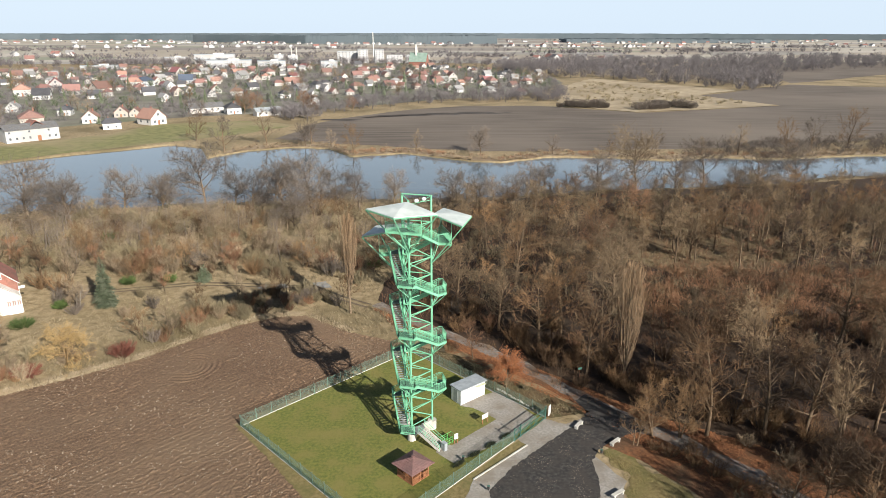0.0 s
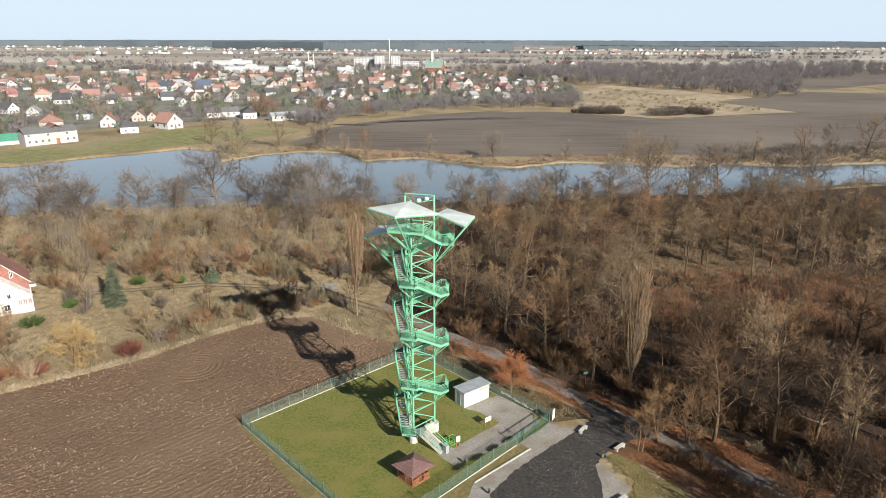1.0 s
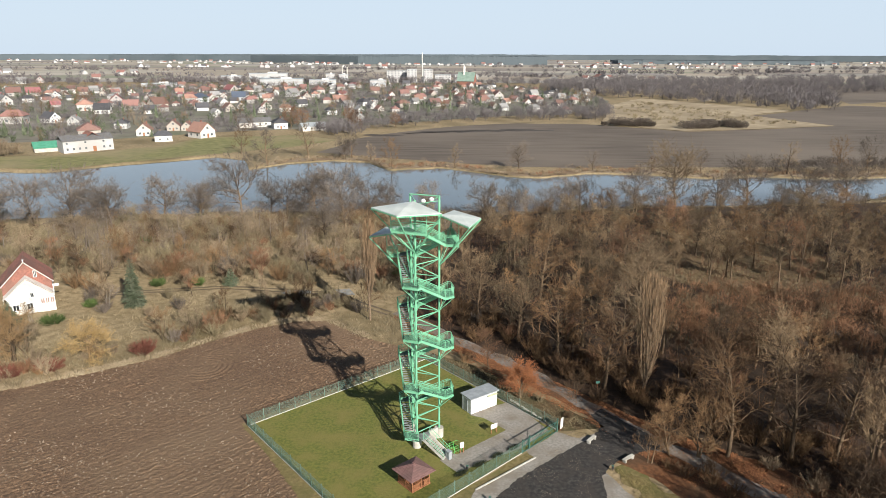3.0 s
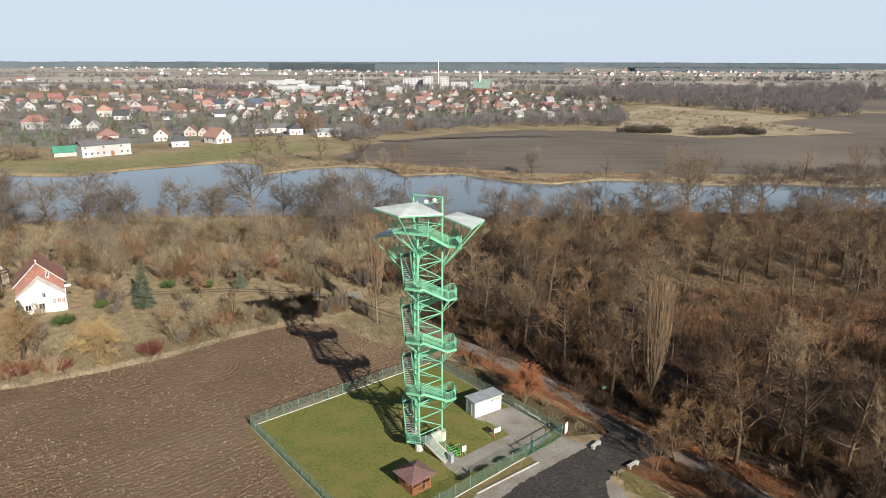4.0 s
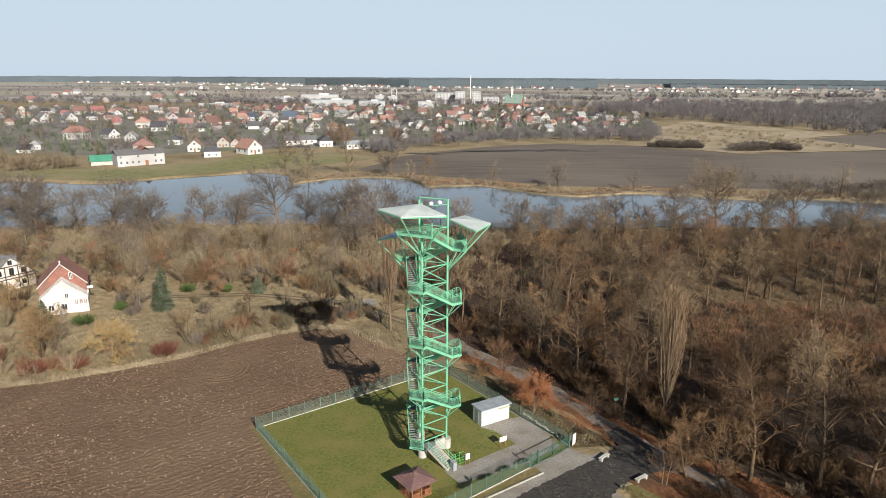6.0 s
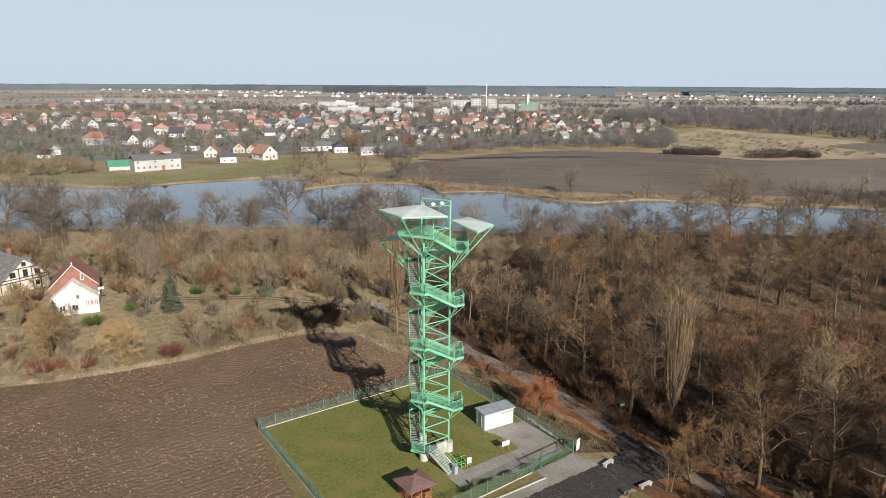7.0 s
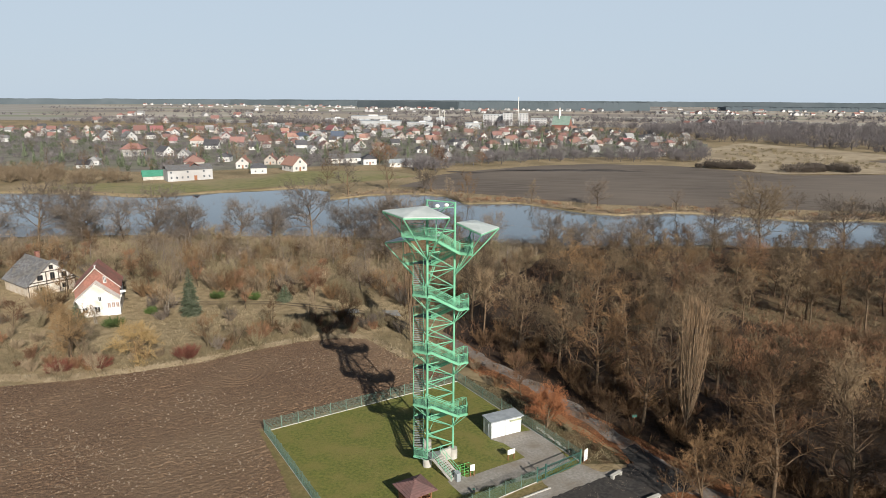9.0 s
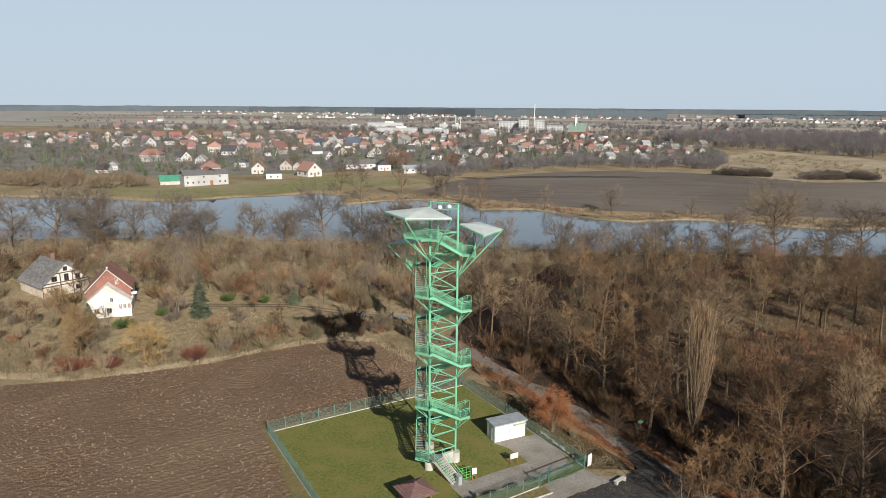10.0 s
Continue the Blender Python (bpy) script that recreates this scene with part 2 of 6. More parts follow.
xs = [-4800, -3000, -2000, -1400, -1000] + list(range(-800, -280, 40)) + list(range(-280, 320, 3)) + list(range(320, 820, 40)) + [1000, 1400, 2000, 3000, 4800]
rows_n, rows_r, rows_f = 40, (0.0, 3.0, 8.0), 30
gv, gf = [], []
cols = 0
for x in xs:
    yn, yf = near_bank(x), far_bank(x)
    ys = [(-900, 0), (-300, 0), (-60, 0), (20, 0)] + [(60 + (yn - 60) * (k / rows_n), None) for k in range(rows_n)]
    ys += [(yn, 0.0), (yn + 1.5, -0.9), (yn + 4, -2.6), (yf - 4, -2.6), (yf - 1.0, -0.9), (yf, 0.0)]
    ys += [(yf + (720 - yf) * (k / rows_f) ** 1.3, 0.0) for k in range(1, rows_f + 1)] + [(1000, 0), (1500, 0), (2300, 0), (3400, 0), (4900, 0)]
    for y, z in ys:
        gv.append((x, y, swell(x, y) if z is None else z))
    cols = len(ys)
for i in range(len(xs) - 1):
    for j in range(cols - 1):
        a = i * cols + j
        gf.append((a, a + cols, a + cols + 1, a + 1))
ground = tagged(new("ground", mesh_of("ground", gv, gf, M_ground, True)), "dry tan winter grassland of a flat river plain", "ground", kind="structure")
water = tagged(new("water", mesh_of("water", [(-4000, 0, -0.5), (4000, 0, -0.5), (4000, 900, -0.5), (-4000, 900, -0.5)], [(0, 1, 2, 3)], M_water)),
               "calm blue-grey river water reflecting the sky", "river", kind="structure")

# near ploughed field with real clods and furrows
FIELD = [(-66, 84.4), (-58.1, 89.6), (-49.6, 96.2), (-43, 103.7), (-37.6, 108.8), (-31.3, 112.7), (-26.1, 113.3), (-16.5, 106), (-9.2, 102.7), (-5.5, 100.8),
         (-9.5, 96.6), (-28.9, 77.3), (-22.3, 69.8), (-16.6, 62.8), (-2, 46), (-50, 20), (-140, 30), (-140, 60), (-90, 72)]
fv, ff, fi = [], [], {}
STEP = 0.25
TURN = (-40.6, 93.4)


def clod_height(X, Y):
    """Loose clods over shallow furrows that run along the fence; smoother rings where a tractor turned."""
    fur = math.sin((X * 0.72 - Y * 0.70) * 2 * math.pi / 0.9 + 0.5 * noise.noise(Vector((X / 18, Y / 18, 2))))
    c = noise.noise(Vector(((X + Y) * 1.5, (X - Y) * 3.4, 0)))
    rough = 0.75 + 0.6 * noise.noise(Vector((X / 9, Y / 9, 4))) + 0.5 * max(0.0, min(1.0, (X + 32) / 14))
    z = 0.07 + 0.016 * fur + rough * (0.065 * c + 0.10 * max(0.0, c) + 0.03 * noise.noise(Vector((X * 1.3, Y * 1.3, 5))))
    ring = math.hypot(X - TURN[0], Y - TURN[1])
    if 1.6 < ring < 5.0 and X - TURN[0] > -0.35 * ring:
        z = 0.35 * z + 0.05 + 0.06 * math.sin(ring * 2 * math.pi / 0.85)
    return max(z, -0.02)


for ix in range(int(-76 / STEP), 0):
    for iy in range(int(51 / STEP), int(115 / STEP)):
        x, y = ix * STEP, iy * STEP
        if x < -75 or y < 52 or not inside(x, y, FIELD):
            continue
        q = []
        for ox, oy in ((0, 0), (1, 0), (1, 1), (0, 1)):
            k = (ix + ox, iy + oy)
            if k not in fi:
                X, Y = k[0] * STEP, k[1] * STEP
                fi[k] = len(fv)
                fv.append((X + 0.07 * noise.noise(Vector((X * 5, Y * 5, 1))), Y + 0.07 * noise.noise(Vector((X * 5, Y * 5, 7))), clod_height(X, Y)))
            q.append(fi[k])
        ff.append(tuple(q))
tagged(new("ploughed_field", mesh_of("ploughed_field", fv, ff, M_soil)), "ploughed brown field with rough clods and furrows", "field", kind="structure")

# lawn and verges of the fenced site
FW, FS, FE, FN = (-27.6, 77.0), (-6.8, 56.2), (14.4, 78.9), (-5.5, 99.0)
patch("lawn", [FW, FS, FE, FN], 0.02, M_lawn, "short yellow-green mown lawn inside the fence", "lawn")
patch("verge", [(-28.9, 77.2), (-27.4, 77.1), (-6.8, 56.4), (14.6, 78.6), (16.0, 74.0), (3, 58), (0, 44), (-14.5, 60)], 0.012, M_verge, "yellowed grass verge along the fence", "grass", 1.2, 0.3)
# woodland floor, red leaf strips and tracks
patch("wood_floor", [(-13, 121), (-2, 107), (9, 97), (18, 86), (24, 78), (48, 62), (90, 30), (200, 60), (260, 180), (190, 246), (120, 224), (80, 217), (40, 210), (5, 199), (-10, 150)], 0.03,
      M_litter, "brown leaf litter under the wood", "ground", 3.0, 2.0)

# ---- steel lookout tower: three columns, flights winding clockwise, three roofed decks ----
TC = Vector((-3.5, 76.15, 0))
RAD, RISE, BASE = 2.15, 2.267, 2.0
AX = {"A": radians(-105), "B": radians(15), "C": radians(135)}
COL = {k: Vector((RAD * math.cos(a), RAD * math.sin(a), 0)) for k, a in AX.items()}
ORDER = ("A", "C", "B")
TOPZ = 32.6
tower = thing("lookout_tower", Matrix.Translation(TC), "tall green steel lookout tower with winding stairs and white roofs", "tower")


def tower_part(name, geo, mat, label="", parent=tower):
    return part(name, geo, mat, parent, label)


def railing(g, p, q, gap=0.125, h=1.15):
    """Rails and balusters between two points at deck height."""
    p, q = Vector(p), Vector(q)
    up = Vector((0, 0, 1))
    n = max(1, round((q - p).length / gap))
    g.bar(p + up * h, q + up * h, 0.07)
    g.bar(p + up * (h - 0.18), q + up * (h - 0.18), 0.04)
    g.bar(p + up * 0.1, q + up * 0.1, 0.04)
    for i in range(n + 1):
        c = p.lerp(q, i / n)
        w = 0.06 if i in (0, n) else 0.028
        g.bar(c + up * 0.02, c + up * (h if i in (0, n) else h - 0.18), w)


def outward(k1, k2):
    m = (COL[k1] + COL[k2]) / 2
    return m.normalized()


for k in ORDER:
    tower_part("column", Geo().bar(COL[k] + Vector((0, 0, 1.3)), COL[k] + Vector((0, 0, TOPZ)), 0.27, sides=10), M_green)
    foot = Geo()
    foot.bar(COL[k] + Vector((0, 0, -0.3)), COL[k] + Vector((0, 0, 1.35)), 1.15, sides=16)
    tower_part("footing", foot, M_concrete, "pale concrete footing")
# braces: a horizontal and a falling diagonal in each bay of each face
for a, b in (("A", "B"), ("C", "A"), ("B", "C")):
    for i in range(13):
        z = BASE + i * RISE
        if z > 30:
            continue
        za = Vector((0, 0, z + 0.05))
        tower_part("brace", Geo().bar(COL[a] + za, COL[b] + za, 0.13, sides=8), M_green)
        if z + RISE < 31:
            tower_part("brace", Geo().bar(COL[a] + za + Vector((0, 0, RISE)), COL[b] + za, 0.12, sides=8), M_green)

IN, OUT, SHORT, PAST = 0.42, 1.68, 0.4, 0.5
levels = [(ORDER[i % 3], BASE + i * RISE, i) for i in range(13)]
for k, z, i in levels:
    prev, nxt = ORDER[(i - 1) % 3], ORDER[(i + 1) % 3]
    n_in, n_out = outward(prev, k), outward(k, nxt)
    t_in, t_out = (COL[k] - COL[prev]).normalized(), (COL[nxt] - COL[k]).normalized()
    ax = COL[k].normalized()
    side = Vector((-ax.y, ax.x, 0))
    if n_in.dot(side) < 0:
        side = -side
    c, Z = COL[k], Vector((0, 0, z))
    deck_big = i >= 10
    a_in, a_out = c + n_in * IN + t_in * PAST, c + n_in * OUT + t_in * PAST
    d_in, d_out = c + n_out * IN + t_out * SHORT, c + n_out * OUT + t_out * SHORT
    if deck_big:
        k1, k2 = c + ax * 1.95 + side * 2.2, c + ax * 1.95 - side * 2.2
    else:
        k1, k2 = c + ax * 1.7 + side * 0.98, c + ax * 1.7 - side * 0.98
    outline = [a_in, a_out, k1, k2, d_out, d_in, c + ax * 0.25 - side * 0.2, c + ax * 0.25 + side * 0.2]
    landing = tower_part("landing", Geo().prism([p[:2] for p in outline], z - 0.07, z), M_grating, "dark steel grating deck")
    edge, rail = Geo(), Geo()
    path = [a_out, k1, k2, d_out] if i < 12 else [a_out, k1, k2, d_out, d_in]
    if i == 0:
        path = [c + n_in * 1.5 + t_in * 0.9, k2, d_out]
    for p, q in zip(path, path[1:]):
        edge.bar(p + Z + Vector((0, 0, -0.09)), q + Z + Vector((0, 0, -0.09)), 0.07, 0.24)
        railing(rail, p + Z, q + Z)
    part("edge_beam", edge, M_green, landing)
    part("railing", rail, M_green, landing)
    # struts below
    root = c + Vector((0, 0, z - (3.1 if deck_big else 2.2)))
    for p in ([k1, k2] if deck_big else [a_out, k1, k2, d_out]):
        if z > 3:
            tower_part("strut", Geo().bar(root, p + Z + Vector((0, 0, -0.2)), 0.09, sides=6), M_green)
    if deck_big:
        lift = 2.55
        tip, s1, s2 = ax * 7.3, ax * 4.85 + side * 4.25, ax * 4.85 - side * 4.25
        inner = ax * 2.35
        zi, ze = z + lift + 0.75, z + lift + 0.1
        top = [(inner, zi), (s1, ze + 0.15), (tip, ze + 0.08), (s2, ze + 0.15)]
        mid = (inner + tip) / 2
        vs = [(p.x, p.y, h) for p, h in top] + [(mid.x, mid.y, ze + 0.54)]
        vs += [(p.x, p.y, h - 0.1) for p, h in top] + [(mid.x, mid.y, ze + 0.44)]
        rg = Geo().add(vs, [(0, 4, 1), (1, 4, 2), (2, 4, 3), (3, 4, 0), (5, 6, 9), (6, 7, 9), (7, 8, 9), (8, 5, 9), (0, 1, 6, 5), (1, 2, 7, 6), (2, 3, 8, 7), (3, 0, 5, 8)])
        roof = tower_part("roof", rg, M_roofsheet, "pale white sheet roof with green edge")
        rim = Geo()
        for j in range(4):
            (p, h), (q, g2) = top[j], top[(j + 1) % 4]
            rim.bar((p.x, p.y, h - 0.16), (q.x, q.y, g2 - 0.16), 0.09, 0.14)
        for p, h in top[1:]:
            rim.bar((mid.x, mid.y, ze + 0.26), (p.x, p.y, h - 0.16), 0.08)
        part("rim", rim, M_green, roof, "green steel rim")
        for p, h in top[1:]:
            tower_part("strut", Geo().bar(root, (p.x, p.y, h - 0.2), 0.15, sides=8), M_green)
        for p in (k1, k2):
            tower_part("roof_post", Geo().bar(p + Z, (p.x, p.y, ze + 0.1), 0.09), M_green)
    # flight up to the next landing
    if i < 12:
        z2 = z + RISE
        p0, p1 = c + t_out * SHORT, COL[nxt] + t_out * PAST
        ends = []
        flight = Geo()
        for off in (IN + 0.02, OUT - 0.02):
            s, e = p0 + n_out * off + Z, p1 + n_out * off + Vector((0, 0, z2))
            flight.bar(s + Vector((0, 0, -0.08)), e + Vector((0, 0, -0.08)), 0.06, 0.26)
            ends.append((s, e))
        st = tower_part("stair_flight", flight, M_green)
        rl = Geo()
        for s, e in ends:
            railing(rl, s, e, 0.15)
        part("railing", rl, M_green, st)
        run = (p1 - p0).length
        for j in range(1, 13):
            u = j / 13
            m = (p0 + t_out * (run * (u - 0.02)) + n_out * ((IN + OUT) / 2))
            rot = Matrix.Rotation(math.atan2(t_out.y, t_out.x), 3, "Z")
            part("tread", Geo().box((m.x, m.y, z + RISE * u), (0.27, OUT - IN - 0.1, 0.045), rot), M_tread if i % 3 == 0 else M_grating, st)
# top frame between two columns, with floodlights
tz = Vector((0, 0, TOPZ - 0.07))
tower_part("top_beam", Geo().bar(COL["B"] + tz, COL["C"] + tz, 0.16, sides=8), M_green)
tower_part("top_beam", Geo().bar(COL["A"] + tz, COL["C"] + tz, 0.16, sides=8), M_green)
tower_part("brace", Geo().bar(COL["B"] + tz, COL["C"] + tz - Vector((0, 0, 2.4)), 0.1, sides=8), M_green)
tower_part("brace", Geo().bar(COL["B"] + tz - Vector((0, 0, 0.55)), COL["A"] + tz - Vector((0, 0, 0.4)), 0.08, sides=8), M_green)
for u in (0.35, 0.68):
    p = COL["A"].lerp(COL["B"], u) + tz + Vector((0, 0, -0.2))
    lampg = Geo()
    for j in range(4):
        r0, r1 = (0.12, 0.26, 0.27, 0.15)[j], (0.26, 0.27, 0.15, 0.0)[j]
        z0, z1 = (-0.22, -0.1, 0.08, 0.2)[j], (-0.1, 0.08, 0.2, 0.24)[j]
        for q in range(10):
            a0, a1 = 2 * math.pi * q / 10, 2 * math.pi * (q + 1) / 10
            lampg.add([p + Vector((r0 * math.cos(a0), r0 * math.sin(a0), z0)), p + Vector((r0 * math.cos(a1), r0 * math.sin(a1), z0)),
                       p + Vector((r1 * math.cos(a1), r1 * math.sin(a1), z1)), p + Vector((r1 * math.cos(a0), r1 * math.sin(a0), z1))], [(0, 1, 2, 3)])
    tower_part("floodlight", lampg, M_sheet, "round white floodlight")

# ---- the fenced site: paths, car park, fence, gate, hut, gazebo, boards ----
patch("path", [(-0.9, 71.3), (1.4, 69.0), (9.6, 74.9), (13.2, 79.2), (8.4, 86.4), (6.3, 85.2), (2.4, 82.2), (4.4, 81.6), (7.5, 78.8), (1.2, 72.7), (0.3, 73.0)], 0.035, M_paving, "grey paved path from gate to stair", "path", 1.5, 0.12)
patch("car_park", [(3.7, 65.8), (11.1, 72.8), (9.9, 74.3), (14.2, 78.9), (17, 77.6), (20, 79.5), (23.6, 80.2), (26.5, 76.5), (23.2, 75.0), (20.5, 72.6), (19.4, 70.4), (22.2, 65.6), (20, 60), (18, 48), (2, 48), (1.5, 60)], 0.03,
      M_paving, "pale worn concrete edge of a small car park", "car park", 0.9, 0.5)
ASPHALT = [(5.6, 64.0), (9.0, 68.6), (13.0, 72.6), (16.3, 75.7), (18.9, 77.9), (20.4, 80.6), (19.4, 83.6), (21.2, 85.4), (23.6, 82.4), (26.6, 79.0), (27.6, 76.0), (25.0, 75.2), (22.6, 74.0), (20.4, 72.0), (18.9, 69.6), (18.9, 66.0), (18.0, 60), (16, 48), (5, 48)]
patch("asphalt", ASPHALT, 0.05,
      M_asphalt, "dark patched asphalt of the car park", "asphalt", 0.2, 0.22)
TRACK = [(-14, 118), (-3.4, 107.4), (4.8, 100.4), (9.2, 95.8), (13.2, 91.2), (16.9, 86.9), (19.4, 83.6), (22, 79.8), (25.6, 76.4), (30.2, 72.9), (35.2, 67.4), (39, 62.9), (50, 50), (53, 52), (42.4, 62.9), (38, 68.4), (33, 74.3), (27, 79.2), (21.8, 85.2), (18.6, 88.8), (15, 93), (11, 97.6), (6.4, 102.2), (-1.8, 109.2), (-12, 120)]
patch("track", TRACK, 0.045,
      M_gravel, "grey gravel forest track with fallen leaves", "track", 1.2, 1.1)
patch("leaf_strip", [(-10, 119), (0.5, 107), (8, 100), (17, 91.4), (24, 85), (30, 79.6), (40, 73.6), (52, 63), (64, 48), (56, 44), (40, 52), (32, 60), (26, 68.4), (21, 72.6), (23.4, 75.2), (25, 77), (20.4, 81), (18.6, 83.6), (15.6, 87.0), (8, 94.6), (-1, 102.4), (-8, 108.5), (-14, 117)], 0.038,
      M_redlitter, "red-brown fallen leaves along the track", "leaves", 1.5, 0.9)
M_bank = material("leafy_grass_bank", (0.070, 0.046, 0.022), (0.135, 0.090, 0.042), 1.8, c3=(0.068, 0.064, 0.024), big=0.3, bump=0.12, bump_scale=5)
patch("rough_bank", [(15, 79), (19.5, 80), (21, 80.6), (14, 87), (4, 96.5), (-4.5, 101.5), (-5, 100), (2, 92.4), (9, 85.4)], 0.05, M_bank, "brown bank with fallen leaves beside the fence", "ground", 1.2, 0.6)
patch("dry_lawn", [(20.8, 71.6), (23, 71.2), (25, 68.4), (27.5, 65.5), (30, 61), (33, 54), (34, 44), (20, 44), (20.4, 60), (22.4, 65.6)], 0.042, M_verge, "yellowed grass beside the car park", "grass", 0.7, 1.3)

for i in range(10):
    a, b = Vector((3.7, 65.8, 0)), Vector((11.1, 72.8, 0))
    p, q = a.lerp(b, i / 10 + 0.003), a.lerp(b, (i + 1) / 10 - 0.003)
    ob = part("kerb", Geo().bar(p + Vector((0, 0, 0.07)), q + Vector((0, 0, 0.07)), 0.18, 0.16), M_concrete)
    tagged(ob, "pale concrete kerb stone at the car park", "kerb", "kerb stones", "structure")

# fence panels and posts
PANEL = 2.42
wire = Geo()
for i in range(1, 40):
    x = PANEL * i / 40
    wire.bar((x, 0, 0.06), (x, 0, 1.72), 0.010)
for i in range(9):
    z = 0.1 + 1.58 * i / 8
    wire.bar((0, 0, z), (PANEL, 0, z), 0.018 if i in (0, 4, 8) else 0.012)
wire_me = mesh_of("fence_panel", wire.v, wire.f, M_fence)
post_g = Geo().bar((0, 0, 0), (0, 0, 1.85), 0.07).box((0, 0, 1.86), (0.09, 0.09, 0.03))
post_me = mesh_of("fence_post", post_g.v, post_g.f, M_fence)
edge_g = Geo().box((PANEL / 2, 0, 0.05), (PANEL - 0.02, 0.06, 0.14))
edge_me = mesh_of("edging", edge_g.v, edge_g.f, M_concrete)
for a, b in ((FW, FS), (FS, (9.4, 73.6)), (FW, FN), ((14.4, 79.3), FN)):
    d = Vector((b[0] - a[0], b[1] - a[1]))
    n = round(d.length / PANEL)
    fence = thing("fence", pose(a[0], a[1], 0, 0, 0, math.degrees(math.atan2(d.y, d.x))), "green welded wire mesh fence with thin posts", "fence", kind="structure")
    sx = d.length / n / PANEL
    for i in range(n + 1):
        if i < n:
            for nm, me in (("panel", wire_me), ("edging", edge_me)):
                o = new(nm, me)
                o.parent = fence
                o.matrix_basis = Matrix.Translation((i * PANEL * sx, 0, 0)) @ Matrix.Diagonal((sx, 1, 1, 1))
        o = new("post", post_me)
        o.parent = fence
        o.matrix_basis = Matrix.Translation((i * PANEL * sx, 0, 0))

M_teal = material("teal_gate_paint", (0.035, 0.105, 0.085), (0.06, 0.145, 0.12), 2.0, rough=0.5)
gate = thing("gate", pose(9.5, 73.7, 0, 0, 0, 47.5), "closed teal green steel double gate in the fence", "gate")
for i, (x0, x1) in enumerate(((0, 1.2), (1.3, 4.1), (4.15, 7.0))):
    leaf_g = Geo()
    for z in (0.12, 0.9, 1.62):
        leaf_g.bar((x0, 0, z), (x1, 0, z), 0.07)
    leaf_g.bar((x0, 0, 0.12), (x1, 0, 1.62), 0.05)
    leaf = part("gate_leaf", leaf_g, M_teal, gate)
    n = int((x1 - x0) / 0.26)
    for j in range(n + 1):
        part("bar", Geo().bar((x0 + (x1 - x0) * j / n, 0, 0.1), (x0 + (x1 - x0) * j / n, 0, 1.64), 0.022), M_teal, leaf)
for x in (-0.08, 1.25, 7.1):
    part("gate_post", Geo().box((x, 0, 0.95), (0.14, 0.14, 1.9)).box((x, 0, 1.93), (0.18, 0.18, 0.06)), M_teal, gate)

# white hut
hut = thing("hut", pose(3.75, 84.6, 0, 0, 0, 39.0), "white sheet-metal hut with flat grey-blue roof", "hut")
part("wall", Geo().box((0, 0, 1.2), (4.7, 2.1, 2.3)), M_sheet, hut)
part("roof", Geo().box((0.05, 0, 2.42), (5.1, 2.5, 0.14)), M_zinc, hut, "flat grey-blue sheet roof")
part("base", Geo().box((0, 0, 0.06), (4.6, 2.0, 0.16)), M_concrete, hut)
hut_win = part("shutter", Geo().box((1.3, -1.07, 1.5), (1.5, 0.05, 0.9)), M_sheet, hut, "closed white serving shutter")
part("awning", Geo().box((1.3, -1.3, 2.12), (1.7, 0.5, 0.05)), material("cream_awning", (0.55, 0.58, 0.40), (0.66, 0.68, 0.50), 2.0), hut, "small cream awning")
part("door", Geo().box((-1.2, -1.07, 1.07), (0.85, 0.05, 1.95)), M_sheet, hut)
part("door_panel", Geo().box((-2.37, 0.1, 1.1), (0.05, 0.8, 1.95)), M_zinc, hut)
for x in (-2.3, -0.1, 2.3):
    part("corner_post", Geo().box((x, -1.06, 1.2), (0.07, 0.05, 2.3)), M_zinc, hut)

# wooden gazebo with a pyramid roof
gaz = thing("gazebo", pose(-3.6, 66.65, 0, 0, 0, 46.0), "brown wooden gazebo with purple-brown shingle pyramid roof", "gazebo")
W = 1.3
part("floor", Geo().box((0, 0, 0.06), (2.8, 2.8, 0.12)), M_wood, gaz)
for x, y in ((-W, -W), (W, -W), (W, W), (-W, W), (0, -W), (0, W), (-W, 0), (W, 0)):
    part("post", Geo().box((x, y, 1.0), (0.11, 0.11, 1.95)), M_wood, gaz)
for sx, sy in ((0, -1), (0, 1), (-1, 0), (1, 0)):
    pg = Geo()
    for z in (0.22, 0.85):
        pg.box((sx * W, sy * W, z), (2.6 if sy else 0.06, 0.06 if sy else 2.6, 0.07))
    for j in range(19):
        o = -W + 0.08 + j * 0.136
        if sy == -1 and 7 < j < 13:
            continue
        pg.box((sx * W + (o if sy else 0), sy * W + (0 if sy else o), 0.53), (0.085 if sy else 0.035, 0.035 if sy else 0.085, 0.62))
    part("balustrade", pg, M_wood, gaz)
    part("top_rail", Geo().box((sx * W, sy * W, 1.93), (2.75 if sy else 0.1, 0.1 if sy else 2.75, 0.12)), M_wood, gaz)
    part("valance", Geo().box((sx * W, sy * W, 1.78), (2.5 if sy else 0.04, 0.04 if sy else 2.5, 0.2)), M_wood, gaz)
E2 = 1.85
rg = Geo()
steps = 7
for j in range(steps + 1):
    u = j / steps
    for e, z in ((E2 * (1 - u) + 0.02, 1.86 + 0.86 * u - 0.045), (E2 * (1 - u) + 0.02, 1.86 + 0.86 * u)):
        k = len(rg.v)
        rg.v += [(-e, -e, z), (e, -e, z), (e, e, z), (-e, e, z)]
        if k:
            rg.f += [(k - 4 + q, k - 4 + (q + 1) % 4, k + (q + 1) % 4, k + q) for q in range(4)]
rg.f += [(3, 2, 1, 0), (len(rg.v) - 4, len(rg.v) - 3, len(rg.v) - 2, len(rg.v) - 1)]
